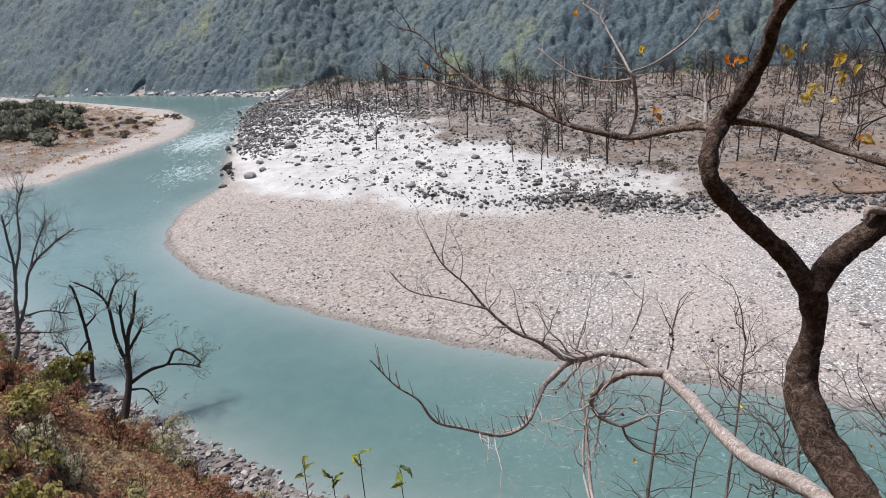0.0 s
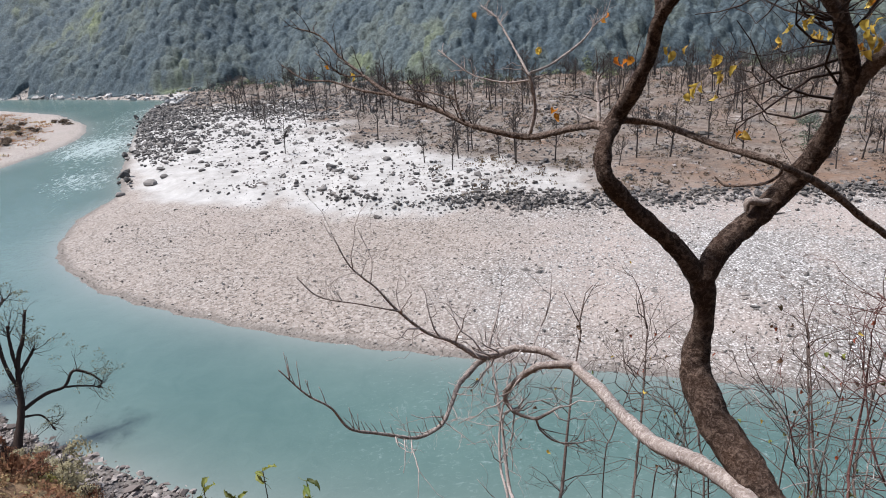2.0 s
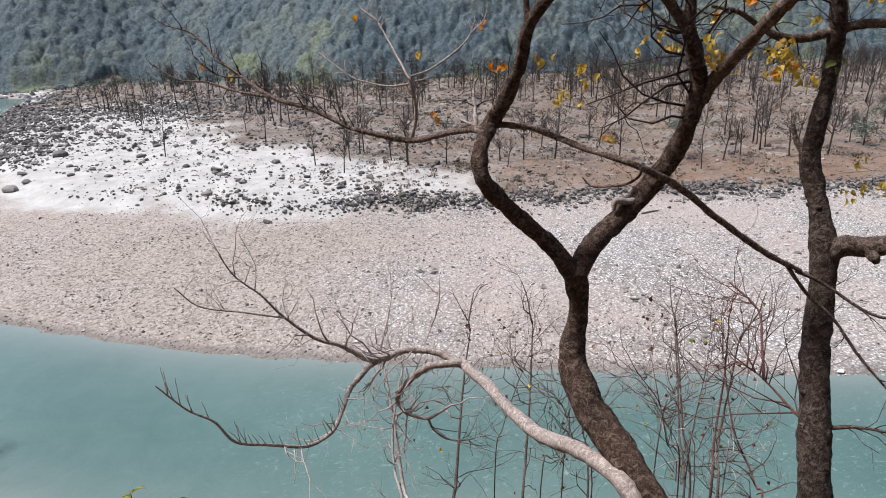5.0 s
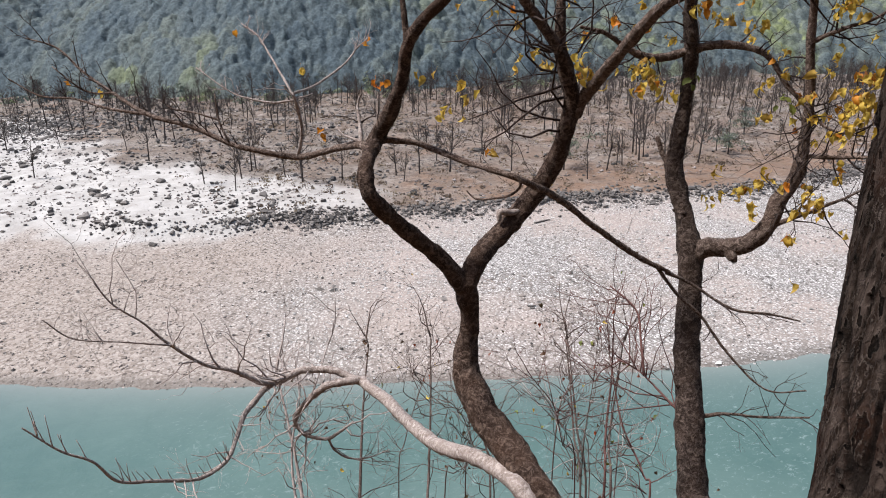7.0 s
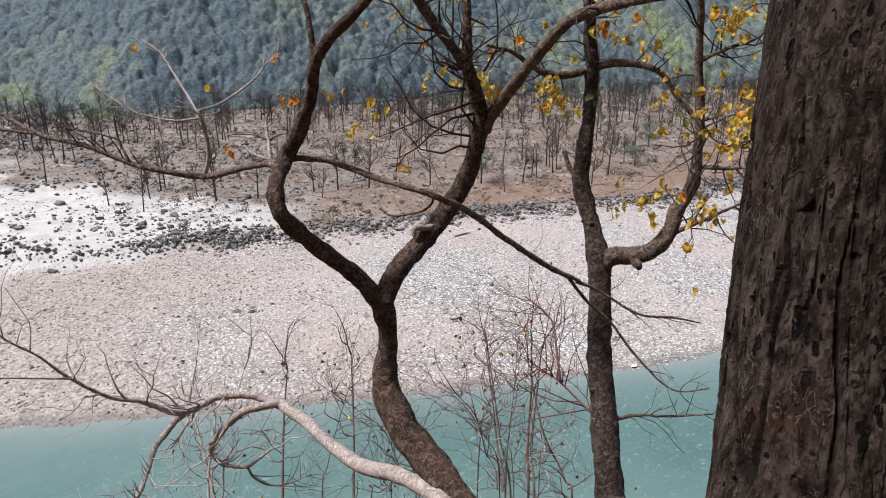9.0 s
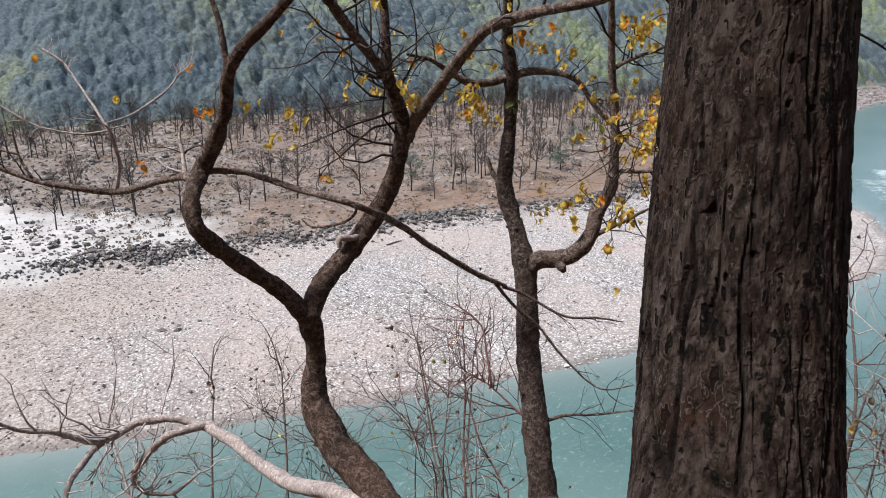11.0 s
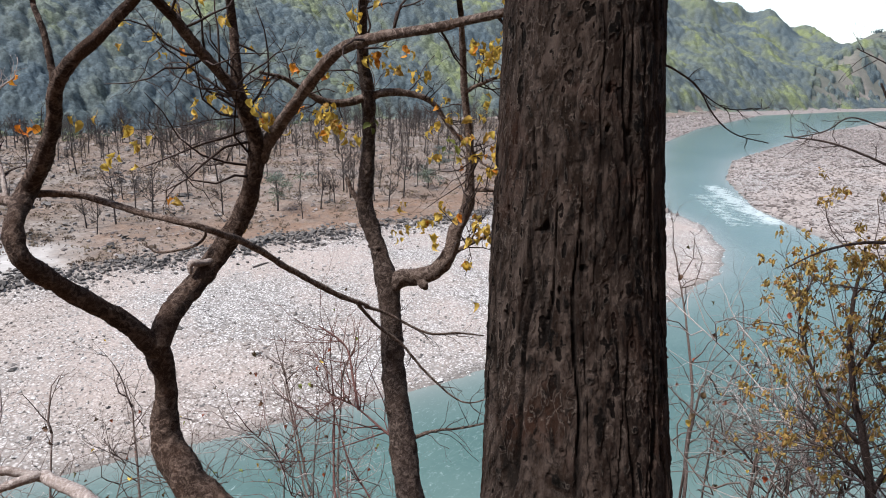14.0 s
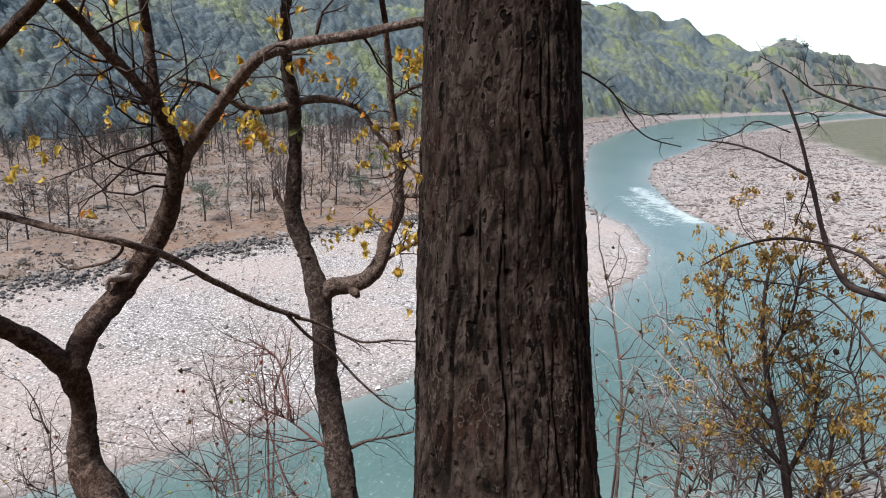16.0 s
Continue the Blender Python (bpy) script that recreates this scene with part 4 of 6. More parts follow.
def sticks(buf, start, way, length, radius, rng, bend=0.22):
    """Many thin tapering twigs at once: three-sided, two joints each; gives points along them."""
    n = len(start)
    w = way / np.linalg.norm(way, axis=1)[:, None]
    side = np.cross(w, rng.normal(size=(n, 3)))
    side /= np.linalg.norm(side, axis=1)[:, None] + 1e-9
    mid = start + w * (length * 0.5)[:, None] + side * (length * bend * rng.uniform(0.3, 1, n))[:, None]
    end = start + w * length[:, None] + side * (length * bend * rng.uniform(-0.5, 0.8, n))[:, None]
    other = np.cross(w, side)
    ring = [side * math.cos(k) + other * math.sin(k) for k in (0, 2.1, 4.2)]
    v = np.stack([p + o * (radius * f)[:, None] for p, f in ((start, 1.0), (mid, 0.7), (end, 0.3)) for o in ring], 1)
    q = np.array([(r * 3 + k, r * 3 + (k + 1) % 3, r * 3 + 3 + (k + 1) % 3, r * 3 + 3 + k) for r in (0, 1) for k in range(3)])
    buf.add(v, (q[None] + 9 * np.arange(n)[:, None, None]).reshape(-1, 4))

    def along(count, lo, spread, up, shrink):
        i = np.repeat(np.arange(n), count)
        f = rng.uniform(lo, 1.0, len(i))[:, None]
        p = (1 - f) ** 2 * start[i] + 2 * f * (1 - f) * (2 * mid[i] - 0.5 * (start[i] + end[i])) + f * f * end[i]
        d = w[i] + spread * rng.normal(size=(len(i), 3)) + np.array((0, 0, up))
        return p, d, length[i] * rng.uniform(0.4, 0.8, len(i)) * shrink, radius[i] * 0.6
    return along


def sapling(seed, height):
    r = np.random.default_rng(seed)
    ob = thing("bare_tree", (0, 0, 0), "slim leafless grey tree standing on the dry plain", "tree", "trees of the plain")
    tb, cb, fb = Buf(), Buf(), Buf()
    p, lean = [], r.normal(size=2) * 0.06
    for k in range(7):
        f = k / 6
        p.append((lean[0] * f * height + 0.12 * r.normal() * f, lean[1] * f * height + 0.12 * r.normal() * f, -0.3 + f * (height + 0.3), 0.016 * height * (1 - 0.85 * f) + 0.022))
    s = spline(p, 2)
    tube(tb, s, 6)
    n = 15 + seed % 5
    i = (r.uniform(0.28 + 0.04 * (seed % 4), 0.97, n) * (len(s) - 1)).astype(int)
    a = r.uniform(0, 6.28, n)
    way = np.stack([np.cos(a), np.sin(a), r.uniform(0.5, 1.8, n)], -1)
    length = height * (1.2 - i / (len(s) - 1)) * r.uniform(0.25, 0.55, n)
    go = sticks(cb, s[i, :3], way, length, s[i, 3] * 0.5 + 0.008, r)
    sticks(fb, s[i, :3], way, length, s[i, 3] * 0.5 + 0.012, r)
    kids = go(4, 0.25, 0.5, 0.25, 0.9)
    go2 = sticks(cb, *kids, r)
    sticks(fb, *kids, r)
    sticks(cb, *go2(2, 0.3, 0.5, 0.25, 0.9), r)
    tube(fb, s[::3], 4)
    part("trunk", tb, M_SAPLING, ob)
    part("crown", cb, M_SAPLING, ob)
    SHAPES.append((fb,))
    return ob


protos = [sapling(40 + k, h) for k, h in enumerate((6.5, 7.5, 8.5, 9.5, 10.5, 8.0, 7.0, 11.0))]
spots = [(26.5, 121), (19, 124), (35.5, 114), (50, 111), (56, 110), (67, 105), (12, 122), (29, 118), (45, 107), (83, 96), (88, 99), (97, 95), (104, 93), (94, 88), (76, 93), (23, 131), (58, 120), (70, 122)]
x, y = scatter(rng, 2600, -50, 330, 98, 290, lambda x, y: (inside_by(x, y, BANK) > 14) & (inside_by(x, y, FOOT) < -14) & (rng.uniform(size=x.shape) < np.clip(0.12 + 0.55 * smooth01((y + 0.25 * x - 165) / 45) + 0.3 * smooth01((x - 60) / 40), 0, 1) * smooth01((x + 60 + 0.35 * (y - 170)) / 50)))
spots += list(zip(x[:270].tolist(), y[:270].tolist()))
for k, (sx, sy) in enumerate(spots):
    if k < len(protos):
        ob = protos[k]
        ob.location = (sx, sy, ground_z(sx, sy))
    else:
        m = pose(sx, sy, ground_z(sx, sy), rng.normal() * 2.5, rng.normal() * 2.5, rng.uniform(0, 360)) @ Matrix.Scale(rng.uniform(0.75, 1.2), 4)
        ob = copy_thing(protos[k % len(protos)], m)
        ob.scale = m.to_scale()

# the trees farther back, too many to tell apart
buf = Buf()
for k, (sx, sy) in enumerate(zip(x[270:590].tolist(), y[270:590].tolist())):
    a, size = rng.uniform(0, 6.28), rng.uniform(0.75, 1.25)
    turn = np.array([(math.cos(a), -math.sin(a), 0), (math.sin(a), math.cos(a), 0), (0, 0, 1)]) * size
    for shape in SHAPES[k % len(SHAPES)]:
        buf.add(np.concatenate(shape.v) @ turn.T + (sx, sy, ground_z(sx, sy)), np.concatenate(shape.q), np.concatenate(shape.t))
tagged(new("far_trees", buf.mesh("far_trees", M_SAPLING)), "grey leafless trees crowding the back of the plain", "trees", kind="stuff")


def leafy_tree(x, y, height, spread, tint, label):
    at = (x, y, ground_z(x, y))
    ob = thing("leafy_tree", at, label, "tree", "leafy trees of the plain")
    r = np.random.default_rng(int(abs(x * 7 + y)))
    tb, cb = Buf(), Buf()
    limb(tb, [(0, 0, -0.3, 0.2), (0.1, 0.1, height * 0.4, 0.14), (-0.1, 0.2, height * 0.85, 0.05)], 6, 3, r)
    for _ in range(9):
        a = r.uniform(0, 6.28)
        twig(tb, r, (0.05, 0.1, height * r.uniform(0.25, 0.7)), (math.cos(a), math.sin(a), 0.7), height * 0.4, 0.06, 2, 3)
    c = np.stack([r.normal(size=26) * spread * 0.42, r.normal(size=26) * spread * 0.42, height * r.uniform(0.3, 0.95, 26)], -1)
    leaf_cards(cb, r, c, np.full(26, spread * 0.3), np.full(26, spread * 0.35), r.uniform(tint - 0.1, tint + 0.15, 26), 60, 0.14)
    part("trunk", tb, M_SAPLING, ob)
    part("crown", cb, M_FOREST_HAZED, ob, smooth=False)


leafy_tree(76.5, 101, 8.0, 5.0, 0.72, "small olive-green leafy tree on the dry plain")
leafy_tree(116, 96, 6.0, 4.5, 0.68, "grey-green bushy tree near the low bank")
leafy_tree(140, 112, 6.5, 4.5, 0.65, "dull green bushy tree on the dry plain")


# ---- left bar: bushes ----
BUSHES = {}


def bush_shape(material, tint, cards, size, slim, seed):
    """Branchwork and foliage of a bush one across and one high."""
    g = np.random.default_rng(seed)
    sb, lb = Buf(), Buf()
    n = 11
    a = g.uniform(0, 6.28, n)
    foot = np.stack([0.08 * np.cos(a), 0.08 * np.sin(a), np.full(n, -0.06)], -1)
    go = sticks(sb, foot, np.stack([np.cos(a) * 0.6, np.sin(a) * 0.6, np.ones(n)], -1), g.uniform(0.7, 1.15, n), np.full(n, 0.02 * slim), g)
    go2 = sticks(sb, *go(4, 0.2, 0.5, 0.2, 0.9), g)
    sticks(sb, *go2(2, 0.3, 0.5, 0.2, 0.9), g)
    m = 14
    c = np.stack([g.normal(size=m) * 0.4, g.normal(size=m) * 0.4, g.uniform(0.15, 0.8, m)], -1)
    leaf_cards(lb, g, c, g.uniform(0.25, 0.5, m), np.full(m, 0.5), np.clip(g.normal(tint, 0.14, m), 0, 1), cards // m, size)
    return sb.mesh("branchwork", M_TWIG), lb.mesh("foliage", material, False)


def bush(x, y, r, h, tint, material, label, cards=420, size=0.13):
    kind = (material.name, round(tint, 1), cards, int(abs(x * 3 + y)) % 3)
    if kind not in BUSHES:
        BUSHES[kind] = bush_shape(material, tint, cards, size / r, 1.0 if r < 2 else 0.7, len(BUSHES) + 5)
    at = (x, y, ground_z(x, y))
    ob = thing("bush", at, label, "bush", "")
    for name, me in zip(("branchwork", "foliage"), BUSHES[kind]):
        p = new(name, me)
        p.parent = ob
        p.matrix_basis = pose(0, 0, 0, 0, 0, (x * 91 + y * 37) % 360) @ Matrix.Diagonal((r, r, h, 1))
    return ob


gb_ = np.random.default_rng(61)
for bx, by, n in ((-138, 196, 6), (-137, 205, 6), (-142, 218, 5), (-146, 234, 5), (-158, 231, 5), (-160, 247, 5), (-172, 275, 5), (-198, 290, 6), (-196, 306, 5), (-150, 254, 3), (-165, 205, 5), (-180, 230, 5)):
    for k in range(n):
        bush(bx + gb_.normal() * 7, by + gb_.normal() * 5, gb_.uniform(2.2, 4.2), gb_.uniform(3.0, 6.5), float(gb_.choice((0.1, 0.3, 0.5))), M_HEDGE, "dense dull green bush on the sandy bar", cards=1500, size=0.33)
for k in range(60):
    bush(gb_.uniform(-145, -100), gb_.uniform(195, 250), gb_.uniform(0.8, 1.8), gb_.uniform(0.6, 1.4), float(gb_.choice((0.2, 0.5))), M_SCRUB, "low brown bush on the grassy bar", cards=300, size=0.25)
x, y = scatter(gb_, 9000, -215, -88, 140, 330, lambda x, y: (inside_by(x, y, SOUTH) > 9 + 5 * rolling(x, y, 30, 2)) & (gb_.uniform(size=x.shape) < np.clip(0.6 + 0.5 * rolling(x, y, 22, 2, 5), 0.1, 1)))
buf = Buf()
r = gb_.uniform(0.5, 1.3, len(x))
leaf_cards(buf, gb_, np.stack([x, y, terrain(x, y) + r * 0.15], -1), r, r * 0.7, np.clip(0.55 + 0.3 * rolling(x, y, 16, 2) + 0.2 * gb_.normal(size=len(x)), 0, 1), 12, 0.17)
tagged(new("bar_grass", buf.mesh("bar_grass", M_SLOPE, False)), "dry russet grass covering the sandy bar", "grass", kind="stuff")


# ---- courses of the near limbs: x, y, z, radius ----
FIG = {}
FIG["trunk"] = [(2.420, 2.256, 26.852, 0.1654), (2.318, 2.558, 26.991, 0.1509), (2.251, 2.783, 27.104, 0.1480), (2.246, 3.107, 27.230, 0.1522), (2.190, 3.455, 27.408, 0.1473), (2.192, 3.658, 27.606, 0.1297), (2.248, 3.701, 27.945, 0.0952), (2.226, 3.706, 28.172, 0.1000), (2.218, 3.722, 28.235, 0.0900)]
FIG["limbL"] = [(2.211, 3.711, 28.217, 0.0892), (2.092, 3.760, 28.404, 0.0799), (1.946, 3.772, 28.555, 0.0742), (1.722, 3.771, 28.767, 0.0715), (1.541, 3.738, 28.983, 0.0667), (1.556, 3.828, 29.147, 0.0654), (1.696, 4.018, 29.270, 0.0720), (1.767, 3.913, 29.464, 0.0626), (1.818, 3.808, 29.683, 0.0534), (1.817, 3.712, 29.882, 0.0497), (1.875, 3.633, 30.017, 0.0452), (1.988, 3.520, 30.154, 0.0425), (2.103, 3.393, 30.313, 0.0380)]
FIG["limbR"] = [(2.218, 3.708, 28.217, 0.0973), (2.351, 3.773, 28.389, 0.0943), (2.592, 3.885, 28.500, 0.0975), (2.848, 3.918, 28.704, 0.0989), (3.003, 3.828, 28.976, 0.0926), (3.058, 3.751, 29.255, 0.0819), (3.074, 3.713, 29.478, 0.0761), (2.997, 3.709, 29.713, 0.0703), (2.956, 3.723, 29.855, 0.0598), (2.966, 3.743, 30.008, 0.0460), (2.988, 3.781, 30.259, 0.0399)]
FIG["limbTL"] = [(2.963, 3.716, 29.807, 0.0503), (2.827, 3.720, 29.967, 0.0472), (2.664, 3.708, 30.132, 0.0458), (2.506, 3.681, 30.295, 0.0424)]
FIG["limbRB"] = [(3.102, 3.704, 29.380, 0.0581), (3.144, 3.646, 29.528, 0.0576), (3.170, 3.460, 29.725, 0.0541), (3.191, 3.198, 29.974, 0.0518), (3.185, 2.935, 30.139, 0.0460), (3.214, 2.625, 30.206, 0.0410), (3.275, 2.254, 30.255, 0.0345), (3.297, 1.887, 30.314, 0.0298), (3.290, 1.511, 30.374, 0.0251)]
FIG["sub"] = [(1.817, 3.711, 29.872, 0.0274), (1.828, 3.763, 30.002, 0.0240), (1.835, 3.812, 30.148, 0.0223), (1.837, 3.911, 30.313, 0.0190)]
FIG["cross"] = [(1.738, 4.044, 29.263, 0.0287), (1.830, 3.987, 29.267, 0.0267), (1.957, 3.852, 29.250, 0.0264), (2.108, 3.536, 29.181, 0.0253), (2.258, 3.200, 29.132, 0.0257), (2.613, 3.214, 28.950, 0.0290), (2.926, 3.213, 28.714, 0.0266), (3.280, 3.135, 28.457, 0.0257), (3.492, 3.039, 28.337, 0.0179)]
FIG["cross1"] = [(3.479, 3.061, 28.332, 0.0186), (3.633, 2.976, 28.250, 0.0146), (3.853, 2.776, 28.083, 0.0125), (4.072, 2.641, 28.051, 0.0105), (4.257, 2.525, 28.003, 0.0063)]
FIG["cross2"] = [(3.429, 3.099, 28.366, 0.0186), (3.558, 3.009, 28.166, 0.0167), (3.704, 2.906, 28.008, 0.0148), (3.830, 2.745, 27.760, 0.0127), (3.993, 2.513, 27.532, 0.0084), (4.227, 2.366, 27.536, 0.0063)]
FIG["curl"] = [(2.254, 3.206, 29.145, 0.0137), (2.303, 3.160, 29.090, 0.0120), (2.272, 3.217, 29.010, 0.0104), (2.191, 3.316, 28.972, 0.0088), (2.129, 3.408, 28.959, 0.0090), (2.084, 3.446, 29.007, 0.0054)]
FIG["stub"] = [(2.809, 3.895, 28.671, 0.0342), (2.698, 3.879, 28.668, 0.0317), (2.602, 3.883, 28.680, 0.0335), (2.590, 3.869, 28.620, 0.0189)]
FIG["b"] = [(1.631, 3.985, 29.198, 0.0414), (1.615, 4.064, 29.244, 0.0380), (1.609, 4.560, 29.146, 0.0315), (1.475, 5.249, 28.973, 0.0353), (1.224, 5.363, 29.016, 0.0305), (0.991, 5.567, 29.075, 0.0284), (0.722, 5.821, 29.204, 0.0264), (0.407, 6.105, 29.297, 0.0243), (0.165, 6.526, 29.455, 0.0202), (-0.039, 6.835, 29.616, 0.0154), (-0.240, 7.135, 29.834, 0.0118), (-0.483, 7.278, 29.921, 0.0078)]
FIG["b2"] = [(0.407, 6.105, 29.297, 0.0170), (0.100, 6.414, 29.337, 0.0149), (-0.162, 6.714, 29.407, 0.0127), (-0.434, 6.898, 29.431, 0.0102), (-0.659, 7.046, 29.579, 0.0076)]
FIG["b3"] = [(0.165, 6.526, 29.455, 0.0126), (0.006, 6.624, 29.455, 0.0101), (-0.120, 6.725, 29.518, 0.0101), (-0.285, 6.825, 29.685, 0.0075)]
FIG["b4"] = [(0.971, 5.572, 29.090, 0.0142), (0.925, 5.654, 29.257, 0.0118), (0.919, 5.679, 29.472, 0.0082)]
FIG["b5"] = [(0.927, 5.655, 29.266, 0.0106), (0.756, 5.783, 29.324, 0.0095), (0.593, 5.900, 29.355, 0.0083), (0.525, 5.912, 29.428, 0.0071)]
FIG["v"] = [(1.467, 5.252, 28.978, 0.0259), (1.507, 5.227, 29.189, 0.0232), (1.490, 5.213, 29.361, 0.0229), (1.458, 5.225, 29.491, 0.0204)]
FIG["v1"] = [(1.457, 5.225, 29.482, 0.0147), (1.464, 5.700, 29.659, 0.0133), (1.462, 6.117, 29.819, 0.0115), (1.440, 6.328, 29.929, 0.0104), (1.356, 6.598, 30.030, 0.0080)]
FIG["v2"] = [(1.462, 5.224, 29.491, 0.0159), (1.739, 5.519, 29.527, 0.0145), (2.106, 5.837, 29.672, 0.0129), (2.304, 6.041, 29.801, 0.0107), (2.450, 6.150, 29.873, 0.0082)]
FIG["v3"] = [(1.457, 5.220, 29.438, 0.0136), (1.298, 5.305, 29.422, 0.0114), (1.113, 5.497, 29.460, 0.0092), (1.013, 5.670, 29.514, 0.0094), (0.825, 5.907, 29.681, 0.0071)]
FIG["k1"] = [(1.614, 4.063, 29.240, 0.0209), (1.642, 4.158, 29.350, 0.0173), (1.672, 4.271, 29.469, 0.0117), (1.689, 4.274, 29.537, 0.0078)]
FIG["k2"] = [(1.624, 4.064, 29.262, 0.0133), (1.569, 4.278, 29.282, 0.0098), (1.548, 4.398, 29.326, 0.0070)]
FIG["k3"] = [(1.639, 4.060, 29.269, 0.0133), (1.768, 4.112, 29.347, 0.0116), (1.853, 4.149, 29.451, 0.0097), (1.887, 4.202, 29.559, 0.0068)]
FIG["pale"] = [(2.153, 2.669, 27.082, 0.0789), (2.147, 2.828, 27.154, 0.0773), (2.138, 3.097, 27.111, 0.0759), (2.186, 3.590, 26.875, 0.0760), (2.183, 4.193, 26.593, 0.0804), (2.198, 4.853, 26.417, 0.0759), (2.222, 5.519, 26.286, 0.0775), (2.146, 6.019, 26.252, 0.0758)]
FIG["pale2"] = [(2.170, 5.996, 26.229, 0.0631), (1.899, 6.256, 26.325, 0.0542), (1.622, 6.436, 26.314, 0.0545), (1.452, 6.428, 26.290, 0.0541), (1.200, 6.409, 26.240, 0.0474), (0.980, 6.22, 26.180, 0.040), (0.861, 6.10, 26.135, 0.036), (0.741, 5.85, 26.070, 0.0305), (0.590, 5.60, 26.010, 0.0275), (0.333, 5.40, 26.043, 0.0235), (-0.041, 5.20, 26.295, 0.0194), (-0.293, 5.07, 26.480, 0.0161), (-0.420, 4.94, 26.803, 0.0133), (-0.610, 4.91, 26.991, 0.0107), (-0.804, 4.90, 27.263, 0.0072)]
FIG["kink"] = [(1.25, 6.41, 26.255, 0.0379), (1.097, 6.323, 26.358, 0.0368), (0.932, 6.312, 26.506, 0.0361), (0.794, 6.273, 26.617, 0.0266), (0.556, 6.251, 26.757, 0.0230), (0.274, 6.195, 27.076, 0.0180), (0.065, 6.212, 27.360, 0.0134), (-0.141, 6.189, 27.589, 0.0104), (-0.260, 6.168, 27.844, 0.0076)]
FIG["kink2"] = [(0.322, 6.185, 27.057, 0.0138), (-0.106, 6.143, 27.217, 0.0106), (-0.496, 6.073, 27.377, 0.0089), (-0.689, 6.039, 27.619, 0.0073)]
FIG["lower"] = [(2.20, 5.99, 26.26, 0.050), (2.011, 6.02, 26.285, 0.056), (1.80, 6.13, 26.235, 0.053), (1.710, 6.20, 26.150, 0.050), (1.640, 6.29, 26.040, 0.050), (1.500, 6.41, 25.820, 0.046), (1.462, 6.44, 25.740, 0.046), (1.465, 6.45, 25.637, 0.034), (1.520, 6.44, 25.520, 0.028), (1.590, 6.42, 25.448, 0.027), (1.780, 6.35, 25.392, 0.027), (1.936, 6.32, 25.460, 0.022), (2.124, 6.35, 25.523, 0.018)]
FIG["lower2"] = [(1.80, 6.35, 25.395, 0.020), (1.87, 6.36, 25.20, 0.017), (2.06, 6.38, 25.00, 0.015), (2.33, 6.42, 24.90, 0.011), (2.60, 6.45, 24.90, 0.007)]
MID = {}
MID["trunk"] = [(3.291, 2.299, 26.399, 0.1294), (3.481, 2.549, 26.675, 0.1270), (3.660, 2.804, 27.000, 0.1233), (3.817, 3.031, 27.337, 0.1204), (3.954, 3.224, 27.672, 0.1139), (4.051, 3.336, 28.013, 0.1100), (4.101, 3.422, 28.276, 0.1173), (4.146, 3.573, 28.550, 0.0877), (4.158, 3.743, 28.856, 0.0861), (4.207, 3.772, 29.159, 0.0735), (4.256, 3.779, 29.482, 0.0679), (4.230, 3.765, 29.798, 0.0709), (4.170, 3.762, 30.059, 0.0559), (4.091, 3.692, 30.263, 0.0520), (4.017, 3.602, 30.493, 0.0459)]
MID["limb"] = [(4.085, 3.413, 28.222, 0.0938), (4.161, 3.326, 28.316, 0.0882), (4.252, 3.202, 28.348, 0.0826), (4.319, 3.067, 28.416, 0.0789), (4.372, 2.980, 28.560, 0.0731), (4.433, 2.976, 28.735, 0.0661), (4.532, 2.926, 28.970, 0.0632), (4.573, 2.936, 29.192, 0.0454), (4.551, 2.947, 29.490, 0.0382), (4.503, 2.968, 29.817, 0.0352), (4.450, 2.959, 30.129, 0.0302), (4.344, 2.910, 30.419, 0.0271)]
MID["knob"] = [(4.229, 3.193, 28.341, 0.0595), (4.218, 3.133, 28.297, 0.0454), (4.223, 3.110, 28.265, 0.0272)]
MID["r1"] = [(4.561, 2.922, 29.082, 0.0217), (4.622, 2.743, 29.095, 0.0169), (4.649, 2.517, 29.132, 0.0122)]
MID["r2"] = [(4.365, 2.984, 28.547, 0.0244), (4.463, 2.815, 28.672, 0.0195), (4.570, 2.621, 28.814, 0.0126), (4.608, 2.501, 28.910, 0.0082)]
MID["r3"] = [(4.503, 2.970, 29.865, 0.0207), (4.559, 2.804, 29.949, 0.0161), (4.610, 2.631, 30.013, 0.0117), (4.625, 2.508, 30.121, 0.0095)]
MID["cl"] = [(4.221, 3.774, 29.790, 0.0412), (4.043, 3.878, 29.742, 0.0390), (3.894, 3.950, 29.757, 0.0342), (3.770, 3.998, 29.828, 0.0271), (3.592, 4.020, 29.925, 0.0199), (3.383, 4.060, 29.977, 0.0152)]
MID["cr"] = [(4.236, 3.759, 29.799, 0.0412), (4.319, 3.598, 29.836, 0.0382), (4.421, 3.402, 29.822, 0.0308), (4.476, 3.249, 29.746, 0.0261), (4.540, 3.147, 29.580, 0.0217), (4.583, 2.976, 29.422, 0.0172), (4.613, 2.813, 29.290, 0.0127), (4.672, 2.617, 29.260, 0.0083)]
MID["stub"] = [(4.131, 3.752, 28.892, 0.0334), (4.109, 3.832, 28.993, 0.0263), (4.085, 3.885, 29.117, 0.0215)]
MID["lowr"] = [(3.792, 2.854, 27.169, 0.0223), (3.910, 2.726, 27.231, 0.0132), (4.057, 2.553, 27.260, 0.0109), (4.180, 2.278, 27.382, 0.0073)]
MID["lowl"] = [(3.765, 2.965, 27.130, 0.0300), (3.689, 3.048, 27.191, 0.0272), (3.720, 3.307, 27.235, 0.0189), (3.788, 3.550, 27.217, 0.0148), (3.804, 3.826, 27.187, 0.0115)]
